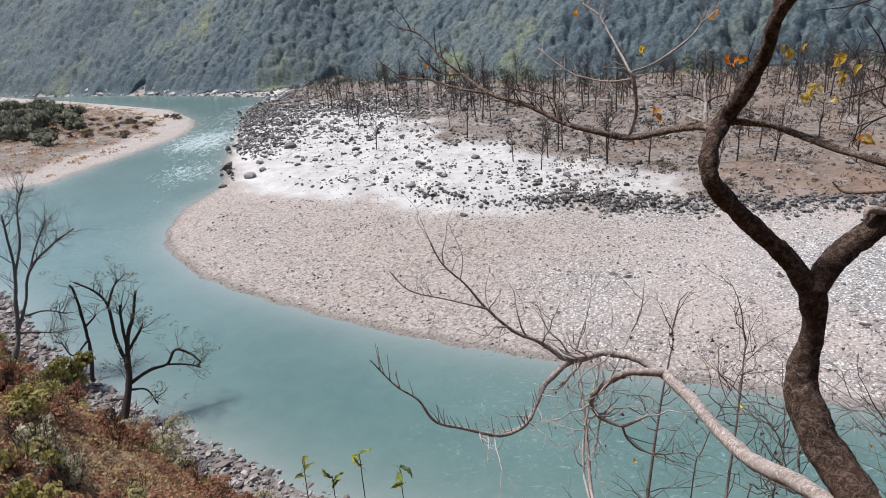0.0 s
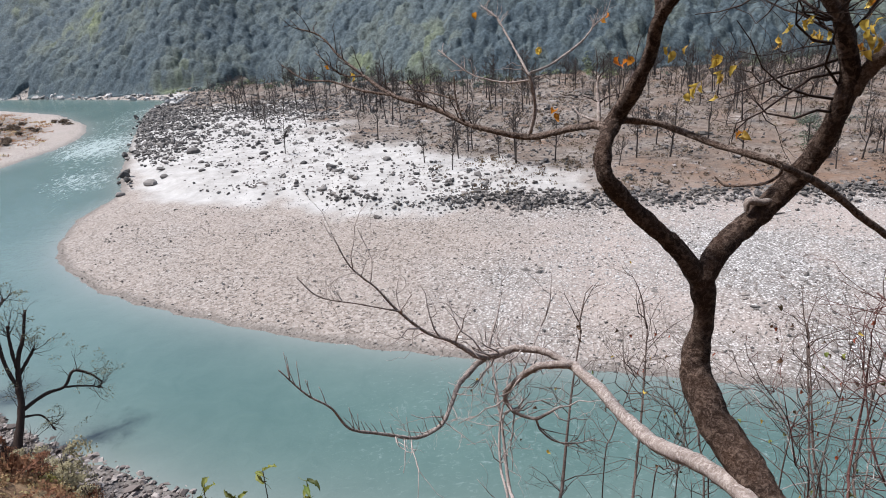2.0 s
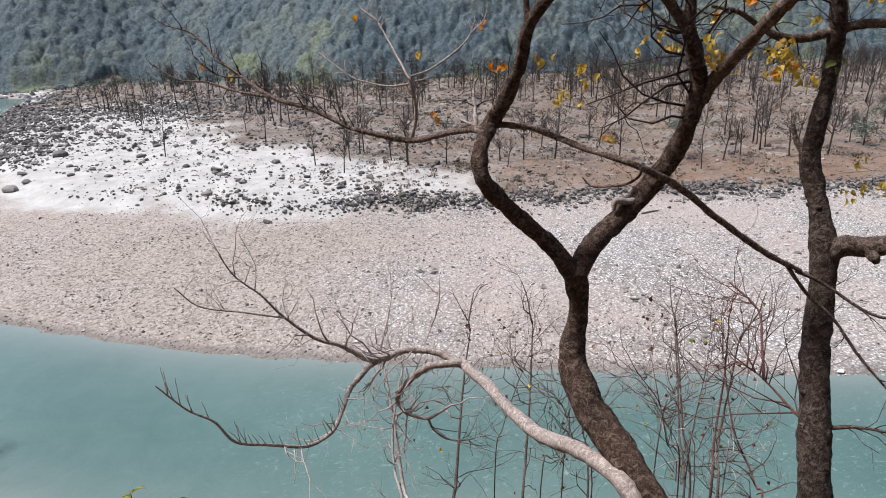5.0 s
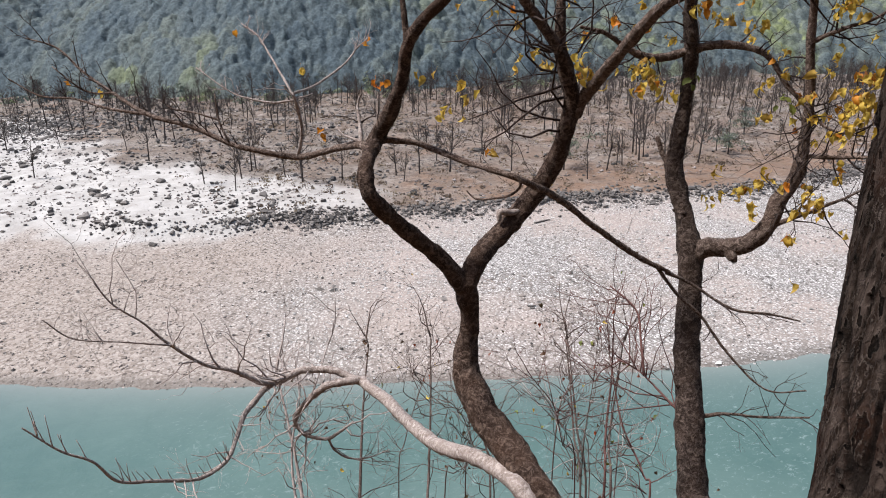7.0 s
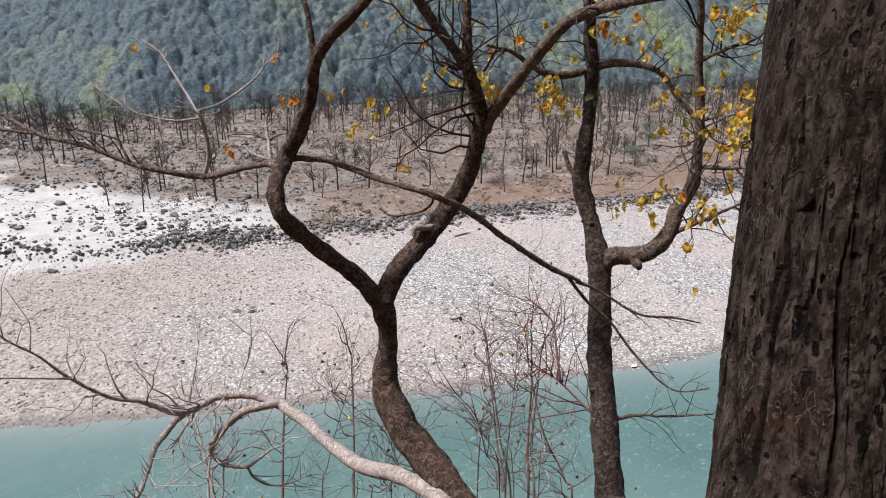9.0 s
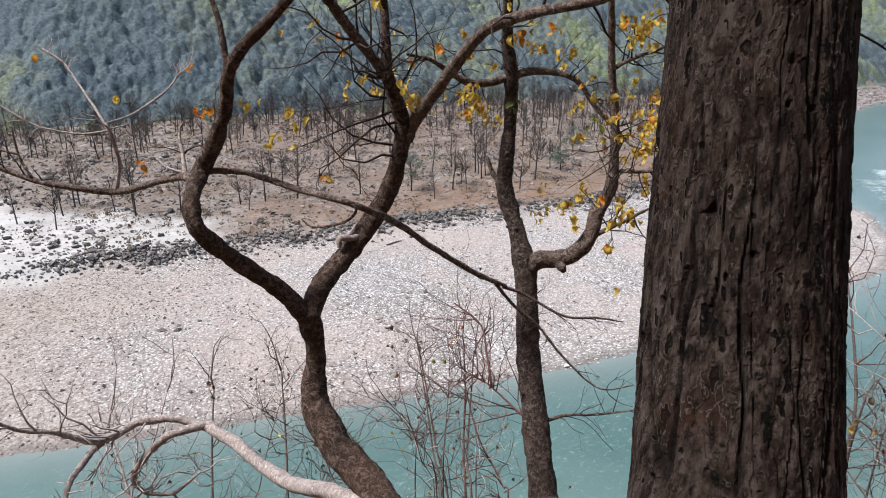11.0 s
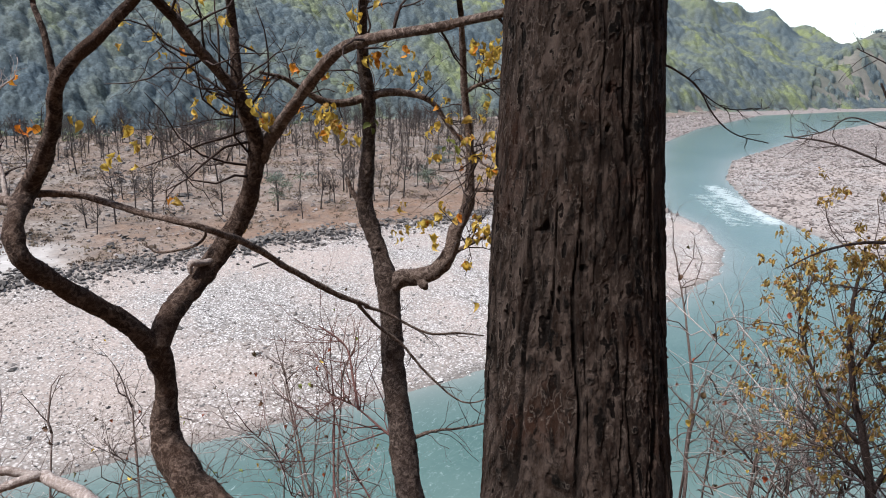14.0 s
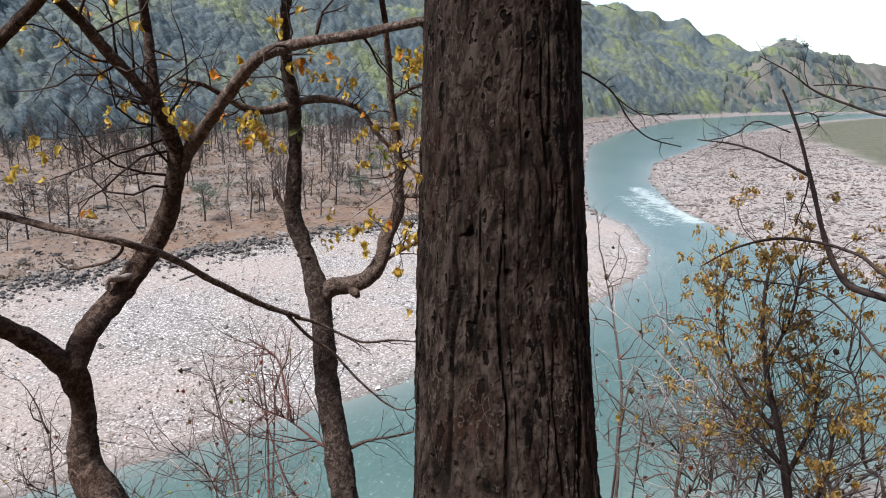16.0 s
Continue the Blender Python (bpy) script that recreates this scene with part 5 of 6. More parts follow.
MID["lowl2"] = [(3.754, 3.431, 27.229, 0.0145), (3.872, 3.620, 27.425, 0.0124), (3.969, 3.812, 27.626, 0.0102), (3.907, 4.096, 27.763, 0.0078)]
DEAD = {}
DEAD["dead"] = [(4.749, -0.652, 28.784, 0.0418), (4.879, -0.456, 28.815, 0.0373), (4.996, -0.253, 28.834, 0.0339), (5.142, -0.110, 29.012, 0.0277), (5.235, -0.011, 29.248, 0.0244), (5.311, 0.072, 29.457, 0.0228), (5.376, 0.159, 29.672, 0.0172), (5.430, 0.244, 29.854, 0.0155), (5.476, 0.330, 30.009, 0.0098)]
DEAD["d1"] = [(5.310, 0.070, 29.450, 0.0171), (5.356, 0.267, 29.531, 0.0136), (5.384, 0.535, 29.613, 0.0111), (5.437, 0.837, 29.632, 0.0073)]
DEAD["d2"] = [(5.429, 0.248, 29.835, 0.0097), (5.437, 0.150, 29.859, 0.0077), (5.439, 0.092, 29.832, 0.0076), (5.437, 0.069, 29.769, 0.0057)]
DEAD["d3"] = [(4.533, -0.493, 29.876, 0.0144), (4.746, -0.273, 29.885, 0.0125), (4.848, -0.080, 29.937, 0.0115), (5.041, 0.116, 30.010, 0.0105), (5.130, 0.263, 30.110, 0.0072), (5.206, 0.468, 30.216, 0.0056)]
DEAD["d4"] = [(4.536, -0.480, 29.946, 0.0115), (4.649, -0.248, 30.022, 0.0091), (4.748, -0.037, 30.046, 0.0080), (4.841, 0.108, 30.037, 0.0050)]
DEAD["d5"] = [(4.574, -0.645, 28.902, 0.0215), (4.718, -0.424, 28.985, 0.0179), (4.844, -0.278, 29.060, 0.0153), (4.951, -0.030, 29.084, 0.0161), (5.034, 0.200, 29.050, 0.0150), (5.087, 0.437, 28.934, 0.0118), (5.117, 0.646, 28.759, 0.0071)]
DEAD["d6"] = [(5.309, 0.072, 29.439, 0.0095), (5.291, 0.074, 29.306, 0.0076), (5.260, 0.104, 29.131, 0.0058)]
DEAD["d7"] = [(5.375, 0.228, 29.725, 0.0087), (5.407, 0.452, 29.787, 0.0079), (5.383, 0.582, 29.690, 0.0070), (5.350, 0.760, 29.631, 0.0061)]
DEAD["d8"] = [(4.324, -0.725, 28.493, 0.0206), (4.577, -0.498, 28.528, 0.0145), (4.846, -0.282, 28.671, 0.0122), (4.977, -0.077, 28.759, 0.0091), (5.150, 0.308, 28.717, 0.0069)]
BIG = {}
BIG["twig"] = [(2.907, 0.850, 30.078, 0.0103), (2.978, 0.803, 30.052, 0.0093), (3.057, 0.728, 29.986, 0.0082), (3.125, 0.665, 29.871, 0.0072), (3.192, 0.593, 29.800, 0.0061), (3.269, 0.477, 29.767, 0.0043)]
BIG["twig2"] = [(3.027, 0.757, 30.019, 0.0070), (3.115, 0.707, 29.951, 0.0060), (3.189, 0.627, 29.899, 0.0048), (3.274, 0.495, 29.910, 0.0036)]
BIG_AXIS = [(1.853, 0.498, 28.309, 0.3533), (2.018, 0.616, 28.669, 0.3082), (2.106, 0.682, 28.859, 0.3042), (2.221, 0.766, 29.144, 0.3014), (2.320, 0.843, 29.498, 0.2953), (2.465, 0.949, 30.103, 0.2815), (2.529, 1.003, 30.528, 0.2670)]
FIG_LEAVES = [("o", 1.29, 6.57, 29.97), ("o", 2.39, 6.04, 29.86), ("y", 1.63, 5.56, 29.67), ("o", 1.79, 4.22, 29.65), ("o", 1.85, 4.20, 29.62), ("y", 1.91, 3.73, 29.70), ("y", 2.04, 3.75, 29.45), ("o", 1.62, 4.98, 29.19), ("o", 1.60, 4.99, 29.22), ("y", 0.05, 6.88, 29.45), ("o", -0.18, 6.88, 29.56), ("y", 2.22, 3.75, 29.43), ("y", 2.22, 3.77, 29.56), ("y", 2.63, 3.73, 29.81), ("y", 2.71, 3.67, 29.83), ("y", 2.80, 3.60, 29.76), ("y", 3.03, 3.55, 29.71), ("y", 3.27, 3.59, 29.59), ("y", 2.34, 4.01, 30.13), ("y", 2.50, 3.92, 30.20), ("y", 2.52, 3.92, 30.09), ("o", 2.65, 3.84, 30.11), ("y", 2.67, 3.82, 30.02), ("y", 2.85, 3.82, 29.81), ("y", 2.35, 3.76, 29.59), ("y", 2.05, 3.81, 29.72), ("y", 2.17, 3.83, 29.48), ("y", 4.28, 2.65, 28.24), ("y", 2.48, 4.94, 26.55)]
MID_LEAVES = [("y", 3.33, 4.22, 30.14), ("o", 3.64, 3.98, 30.04), ("y", 4.16, 3.48, 30.08), ("y", 4.22, 3.42, 30.02), ("y", 4.30, 3.32, 30.00), ("y", 4.35, 3.26, 29.98), ("y", 3.81, 3.88, 29.68), ("y", 3.86, 3.83, 29.57), ("y", 3.82, 3.86, 29.52), ("y", 3.94, 3.75, 29.55), ("y", 3.98, 3.70, 29.48), ("g", 4.16, 3.60, 29.59), ("y", 4.49, 2.73, 30.20), ("y", 4.52, 2.68, 30.14), ("y", 4.43, 2.82, 30.20), ("y", 4.66, 2.63, 29.71), ("o", 4.67, 2.61, 29.65), ("y", 4.64, 2.63, 29.51), ("y", 4.68, 2.55, 29.46), ("y", 4.62, 2.65, 29.41), ("y", 4.53, 2.84, 29.70), ("y", 4.40, 3.17, 29.57), ("g", 4.46, 3.07, 29.46), ("y", 4.22, 3.33, 28.74)]
MID_LEAVES += [("y", 4.18, 3.35, 28.69), ("y", 4.32, 3.22, 28.77), ("y", 4.46, 3.10, 28.91), ("y", 4.41, 3.14, 28.84), ("y", 4.46, 2.71, 28.83), ("y", 4.39, 2.77, 28.74), ("y", 4.48, 2.64, 28.74), ("y", 4.27, 3.09, 28.71), ("y", 4.15, 3.64, 30.10), ("o", 4.19, 3.60, 30.12)]
STEMS = []
STEMS.append(("p", [(1.405, 5.727, 24.251, 0.0429), (1.400, 6.117, 24.667, 0.0373), (1.427, 6.528, 25.185, 0.0313), (1.425, 6.842, 25.641, 0.0247), (1.419, 7.151, 25.958, 0.0180)]))
STEMS.append(("d", [(1.935, 5.882, 23.974, 0.0379), (2.120, 6.284, 24.460, 0.0355), (2.309, 6.666, 25.005, 0.0290), (2.467, 6.947, 25.483, 0.0221), (2.644, 7.192, 25.992, 0.0148)]))
STEMS.append(("p", [(1.294, 5.533, 24.462, 0.0318), (1.294, 6.071, 25.056, 0.0264), (1.427, 6.433, 25.575, 0.0203), (1.714, 6.584, 25.905, 0.0170), (2.017, 6.867, 26.330, 0.0122)]))
STEMS.append(("d", [(2.784, 5.757, 23.887, 0.0312), (3.058, 6.260, 24.543, 0.0287), (3.301, 6.691, 25.236, 0.0220), (3.496, 7.083, 26.000, 0.0149)]))
STEMS.append(("d", [(4.666, 5.051, 24.099, 0.0263), (4.946, 5.669, 24.943, 0.0240), (5.154, 6.208, 25.865, 0.0141), (5.177, 6.308, 26.048, 0.0106)]))
STEMS.append(("r", [(4.589, 4.669, 24.481, 0.0307), (4.906, 5.079, 25.150, 0.0252), (5.193, 5.369, 25.802, 0.0191), (5.321, 5.539, 26.197, 0.0128)]))
STEMS.append(("d", [(3.596, 5.587, 23.851, 0.0243), (3.851, 6.087, 24.512, 0.0215), (3.875, 6.260, 24.727, 0.0181)]))
STEMS.append(("d", [(4.611, 5.697, 24.676, 0.0149), (5.049, 5.981, 25.423, 0.0152), (5.158, 6.261, 25.945, 0.0115)]))
STEMS.append(("d", [(4.637, 4.606, 24.457, 0.0272), (4.933, 5.038, 25.119, 0.0247), (5.270, 5.336, 25.825, 0.0181), (5.424, 5.469, 26.206, 0.0146)]))
STEMS.append(("d", [(4.518, 4.988, 24.236, 0.0247), (4.782, 5.522, 24.978, 0.0221), (4.951, 5.882, 25.582, 0.0151)]))
STEMS.append(("r", [(4.856, 4.223, 24.630, 0.0231), (5.008, 4.505, 25.010, 0.0203), (5.019, 4.947, 25.464, 0.0173), (5.141, 5.393, 26.160, 0.0107)]))
STEMS.append(("d", [(6.188, 1.345, 25.572, 0.0353), (6.572, 1.486, 26.184, 0.0334), (6.869, 1.587, 26.764, 0.0279), (7.118, 1.832, 27.491, 0.0190), (7.315, 2.038, 27.934, 0.0097)]))
STEMS.append(("d", [(6.691, 1.506, 26.391, 0.0214), (6.960, 1.308, 26.808, 0.0153), (7.254, 1.243, 27.184, 0.0093)]))
STEMS.append(("d", [(6.068, 0.458, 26.043, 0.0211), (6.336, 0.835, 26.543, 0.0194), (6.372, 1.255, 26.758, 0.0114)]))
STEMS.append(("p", [(5.767, -0.004, 26.444, 0.0215), (5.931, 0.281, 26.731, 0.0198), (6.201, 0.560, 27.066, 0.0156), (6.489, 1.074, 27.382, 0.0111), (6.673, 1.802, 27.761, 0.0089)]))
STEMS.append(("p", [(5.403, -0.273, 26.800, 0.0172), (5.786, 0.171, 27.071, 0.0165), (6.134, 0.540, 27.385, 0.0127), (6.407, 0.981, 27.673, 0.0081)]))
STEMS.append(("d", [(5.473, -0.751, 26.966, 0.0246), (5.678, -0.591, 27.308, 0.0212), (5.887, -0.482, 27.746, 0.0174), (6.072, -0.374, 27.930, 0.0112)]))
STEMS.append(("p", [(5.693, -0.500, 26.712, 0.0199), (5.907, -0.278, 27.067, 0.0184), (6.123, 0.022, 27.278, 0.0145), (6.318, 0.397, 27.519, 0.0102)]))
BUSH = []
BUSH.append([(4.985, -0.183, 26.890, 0.0322), (5.208, -0.062, 27.458, 0.0267), (5.353, 0.108, 27.889, 0.0210), (5.470, 0.226, 28.363, 0.0148), (5.614, 0.241, 28.899, 0.0084)])
BUSH.append([(5.271, 0.018, 27.584, 0.0167), (5.368, 0.297, 27.828, 0.0129), (5.514, 0.542, 28.278, 0.0088), (5.622, 0.522, 28.625, 0.0066)])
BUSH.append([(5.414, 0.136, 28.041, 0.0148), (5.492, 0.044, 28.397, 0.0104), (5.595, 0.033, 28.765, 0.0062)])
BUSH.append([(5.118, -0.112, 27.293, 0.0183), (5.249, -0.212, 27.763, 0.0140), (5.404, -0.182, 28.131, 0.0081)])
BUSH.append([(5.169, -0.058, 27.384, 0.0164), (5.238, 0.200, 27.539, 0.0127), (5.394, 0.444, 27.677, 0.0089)])
BUSH.append([(4.839, -0.279, 27.034, 0.0173), (4.998, -0.335, 27.493, 0.0134), (5.172, -0.341, 27.841, 0.0077)])
SHORE_TREE = []
SHORE_TREE.append([(-27.864, 43.845, -0.020, 0.3423), (-27.675, 45.137, 1.773, 0.3001), (-27.592, 46.332, 3.694, 0.2562), (-27.686, 46.957, 4.931, 0.2336)])
SHORE_TREE.append([(-27.684, 46.849, 4.727, 0.1634), (-28.467, 47.457, 6.816, 0.1398), (-28.971, 48.377, 9.498, 0.1164), (-29.828, 48.397, 10.817, 0.0924), (-31.009, 48.034, 11.801, 0.0684)])
SHORE_TREE.append([(-28.977, 48.283, 9.286, 0.1164), (-28.565, 49.100, 10.681, 0.0936), (-28.169, 49.540, 11.232, 0.0705)])
SHORE_TREE.append([(-27.645, 46.800, 4.593, 0.2101), (-27.690, 47.800, 6.583, 0.1877), (-27.329, 48.753, 8.176, 0.1417), (-27.080, 49.693, 10.067, 0.0949)])
SHORE_TREE.append([(-27.766, 47.561, 6.189, 0.1406), (-28.085, 48.224, 7.963, 0.1172), (-28.168, 48.753, 9.271, 0.0939)])
SHORE_TREE.append([(-27.617, 47.416, 5.729, 0.1406), (-26.969, 48.313, 6.794, 0.1182), (-26.773, 48.598, 7.164, 0.0948)])
SHORE_TREE.append([(-27.507, 46.140, 3.270, 0.1629), (-26.198, 47.231, 3.868, 0.1417), (-25.022, 47.903, 3.939, 0.1194), (-24.420, 48.679, 4.820, 0.1203), (-23.395, 48.931, 4.339, 0.0969), (-22.560, 48.871, 3.491, 0.0730)])
SHORE_TREE.append([(-25.022, 47.903, 3.939, 0.0955), (-23.603, 48.409, 3.552, 0.0724), (-22.560, 48.640, 3.071, 0.0607)])
SHORE_TREE.append([(-27.422, 45.944, 2.849, 0.0930), (-26.362, 46.363, 2.514, 0.0704), (-25.557, 46.069, 1.285, 0.0588)])
BANK_TREE = []
BANK_TREE.append([(-41.757, 52.118, 0.521, 0.2628), (-41.624, 54.123, 4.171, 0.2125), (-41.742, 55.345, 7.118, 0.1864), (-41.708, 56.509, 10.096, 0.1333), (-42.026, 57.288, 13.238, 0.1061), (-42.214, 57.723, 15.337, 0.0792)])
BANK_TREE.append([(-41.698, 54.304, 4.676, 0.1594), (-41.118, 55.721, 6.902, 0.1340), (-40.748, 57.100, 9.795, 0.1347), (-39.152, 58.819, 11.656, 0.1094), (-37.423, 60.271, 12.797, 0.0833)])
BANK_TREE.append([(-41.731, 56.315, 9.600, 0.1333), (-41.228, 57.645, 12.497, 0.1071), (-41.157, 58.541, 15.577, 0.0800), (-40.575, 59.388, 17.519, 0.0668)])
BANK_TREE.append([(-41.173, 55.270, 5.937, 0.1071), (-39.802, 56.275, 5.960, 0.0815), (-38.222, 57.032, 5.191, 0.0689)])
BANK_TREE.append([(-40.752, 57.061, 9.695, 0.1078), (-40.252, 58.086, 11.702, 0.0812), (-39.362, 59.381, 14.077, 0.0681)])
BANK_TREE.append([(-41.479, 54.434, 4.594, 0.1065), (-40.207, 55.210, 4.228, 0.0810), (-38.644, 56.017, 3.586, 0.0548)])
THIN_TREE = []
THIN_TREE.append([(-34.768, 52.407, -0.736, 0.1856), (-35.081, 54.019, 2.591, 0.1602), (-35.670, 55.092, 5.657, 0.1334), (-36.206, 55.736, 8.031, 0.1064), (-36.502, 55.770, 8.615, 0.0796)])
THIN_TREE.append([(-35.165, 54.449, 3.567, 0.1069), (-36.272, 53.195, 2.529, 0.0791), (-37.133, 53.336, 3.993, 0.0524)])
THIN_TREE.append([(-35.482, 54.748, 4.629, 0.1068), (-34.738, 55.557, 5.369, 0.0807)])


# ---- leaves ----
def leaf_mesh(name, seed, material, curl, lobes=0.0, wide=0.34):
    """A dry leaf about 1 long: a curved blade on a stalk, with a raised midrib and folded halves."""
    r = np.random.default_rng(seed)
    b = Buf()
    n = 8
    rows = []
    for i in range(n + 1):
        f = i / n
        w = wide * math.sin(math.pi * min(1, f * 0.94 + 0.05)) ** 0.75 * (1 + lobes * math.sin(f * 16 + seed))
        bend = curl * f * f
        x, z = f * (1 - 0.3 * abs(bend)), -0.45 * bend
        fold = 0.45 + 0.6 * r.uniform()
        rows += [(x, -w, z + w * fold + 0.07 * r.normal()), (x, -w * 0.5, z + w * fold * 0.35 + 0.02 * r.normal()), (x, 0, z), (x, w * 0.5, z + w * fold * 0.35 + 0.02 * r.normal()), (x, w, z + w * fold + 0.07 * r.normal())]
    q = [(i * 5 + k, i * 5 + k + 1, (i + 1) * 5 + k + 1, (i + 1) * 5 + k) for i in range(n) for k in range(4)]
    b.add(rows, q)
    tube(b, np.array([(-0.45, 0, 0.12, 0.012), (-0.2, 0, 0.03, 0.012), (0.03, 0, 0, 0.014)]), 4)
    return b.mesh(name, material)


LEAVES = {
    "y": [leaf_mesh("leaf", s, M_LEAF_YELLOW, c, 0.06) for s, c in ((1, 1.2), (2, 1.6), (3, 0.9), (11, 2.0))] + [leaf_mesh("leaf", s, M_LEAF_YELLOW, c, 0.25, 0.22) for s, c in ((14, 1.3), (15, 1.8), (16, 2.1))],
    "o": [leaf_mesh("leaf", s, M_LEAF_ORANGE, c, 0.1) for s, c in ((4, 1.2), (5, 1.8))],
    "r": [leaf_mesh("leaf", s, M_LEAF_RED, c, 0.1) for s, c in ((6, 1.2),)],
    "g": [leaf_mesh("leaf", s, M_LEAF_GREEN, c, 0.05) for s, c in ((7, 0.4), (8, 0.8))],
    "n": [leaf_mesh("leaf", s, M_LEAF_GREEN, c, 0.02, 0.14) for s, c in ((12, 0.5), (13, 0.9))],
    "d": [leaf_mesh("leaf", s, M_LEAF_DARK, c, 0.1) for s, c in ((9, 1.4),)],
}


def leaf(parent, at, size, kind, rng, droop=50):
    ob = new("leaf", LEAVES[kind][int(rng.integers(len(LEAVES[kind])))])
    ob.parent = parent
    ob.matrix_basis = pose(*at, 0, droop + 25 * rng.normal(), rng.uniform(0, 360)) @ pose(0, 0, 0, rng.normal() * 30) @ Matrix.Scale(size, 4)
    return ob


def sprouts(ob, material, rng, line, n, length, radius, depth, up=0.6, lo=0.1, spread=0.7, tips=None, wander=0.2):
    """Side twigs along a limb, each a part of its tree."""
    s = spline(line, 5)
    for _ in range(n):
        i = int(rng.uniform(lo, 1) * (len(s) - 1))
        t = s[min(i + 1, len(s) - 1), :3] - s[max(i - 1, 0), :3]
        t /= np.linalg.norm(t) + 1e-9
        side = rng.normal(size=3)
        side -= t * np.dot(side, t)
        side /= np.linalg.norm(side)
        buf = Buf()
        twig(buf, rng, s[i, :3], t * 0.5 + side * spread + np.array([0, 0, up]), length * rng.uniform(0.5, 1.2), min(radius, s[i, 3] * 0.7), depth, 4, wander, 0.05, 0.65, (1, 3), tips)
        part("twig", buf, material, ob)


# ---- forked tree before the view ----
def forked_tree():
    at = np.array(FIG["trunk"][0][:3])
    at[2] -= 1.6
    g = np.random.default_rng(3)
    ob = thing("forked_tree", at, "brown forked tree with bare crooked limbs and few yellow leaves", "tree", "trees before the river")
    R = {k: rel(v, at) * (1, 1, 1, 0.78) for k, v in FIG.items()}
    foot = np.vstack([[R["trunk"][0][0] + 0.5, R["trunk"][0][1] - 0.25, -2.5, 0.26], [R["trunk"][0][0] + 0.25, R["trunk"][0][1] - 0.15, -0.3, 0.22], R["trunk"]])
    b = Buf()
    limb(b, foot, 40, 14, g, 0.022)
    part("trunk", b, M_BARK, ob)
    for k in ("limbL", "limbR", "limbTL", "limbRB", "sub", "cross", "b"):
        b = Buf()
        limb(b, R[k], 28 if "limb" in k else 14, 10, g, 0.025)
        if k == "b":
            for kk in ("b2", "b3", "b4", "b5"):
                limb(b, R[kk], 8, 5, g, 0.04)
        if k == "cross":
            for kk in ("cross1", "cross2", "curl"):
                limb(b, R[kk], 8, 5, g, 0.04)
        # limbs that catch the sun get the paler copy
        part("limb", b, M_BARK_LIT if k in ("limbTL", "limbRB", "cross", "b") else M_BARK, ob)
    b = Buf()
    for k in ("pale", "pale2", "kink", "kink2", "lower", "lower2"):
        limb(b, R[k], 20 if k == "pale" else 10, 8, g, 0.03)
    part("limb", b, M_BARK_PALE, ob, "pale grey drooping limb")
    b = Buf()
    for k in ("v", "v1", "v2", "v3"):
        limb(b, R[k] * (1, 1, 1, 0.9), 8, 5, g, 0.04)
    part("limb", b, M_BARK_PALE, ob, "pale bare upright branch")
    for k in ("k1", "k2", "k3"):
        b = Buf()
        limb(b, R[k], 8, 5, g, 0.04)
        part("branch", b, M_BARK_PALE, ob, "short pale bare branch")
    b = Buf()
    limb(b, R["stub"], 10, 4, g, 0.05)
    part("stub", b, M_BARK_PALE, ob, "pale broken branch stub")
    tips = []
    sprouts(ob, M_TWIG, g, R["b"][4:], 22, 0.30, 0.006, 1, 0.7, 0.1)
    sprouts(ob, M_TWIG_PALE, g, R["v"], 5, 0.25, 0.007, 1, 0.4, 0.3, 0.8, None, 0.3)
    for k in ("b2", "b3", "v1", "v2", "v3", "b5"):
        sprouts(ob, M_TWIG if k[0] == "b" else M_TWIG_PALE, g, R[k], 8, 0.18, 0.005, 1, 0.5, 0.3)
    for k in ("cross1", "cross2", "k3", "k1"):
        sprouts(ob, M_TWIG, g, R[k], 5, 0.30, 0.004, 1, 0.1, 0.2)
    for k in ("limbTL", "limbR", "limbRB"):
        sprouts(ob, M_TWIG, g, R[k][-5:], 8, 0.75, 0.010, 2, 0.0, 0.1, 0.9, tips, 0.42)
    # curling side branches of the right-hand limb
    for k in range(8):
        c = R["limbR"][5] * (1 - k / 9) + R["limbR"][9] * (k / 9)
        b = Buf()
        twig(b, g, c[:3], (-1.0, g.uniform(-0.3, 0.3), g.uniform(-0.35, 0.3)), g.uniform(0.6, 1.0), 0.010, 2, 4, 0.42, 0.02, 0.7, (2, 3), tips)
        part("twig", b, M_TWIG, ob)
    for k in ("limbL", "limbTL", "limbR", "sub"):
        b = Buf()
        q = R[k]
        twig(b, g, q[-1][:3], q[-1][:3] - q[-2][:3], 2.2, q[-1][3], 3, 7, 0.12, 0.05, 0.6, (2, 4))
        part("limb", b, M_BARK, ob)
    pale = M_TWIG_PALE
    sprouts(ob, pale, g, R["pale2"][6:], 34, 0.24, 0.005, 0, 1.4, 0.1, 0.3, None, 0.06)
    sprouts(ob, pale, g, R["pale2"][6:11], 8, 0.7, 0.008, 2, -0.4, 0.1, 0.8)
    sprouts(ob, pale, g, R["kink"][1:], 16, 0.7, 0.011, 2, 0.6, 0.0, 0.9, None, 0.38)
    sprouts(ob, pale, g, R["pale2"][:5], 10, 0.9, 0.013, 3, 0.6, 0.0, 0.9, None, 0.38)
    sprouts(ob, M_TWIG_MID, g, R["lower2"], 9, 0.7, 0.007, 2, 0.0, 0.1, 0.9)
    sprouts(ob, pale, g, R["lower"], 18, 0.8, 0.011, 2, 0.1, 0.1, 0.9, None, 0.4)
    sprouts(ob, pale, g, R["kink2"], 9, 0.35, 0.003, 1, 0.4)
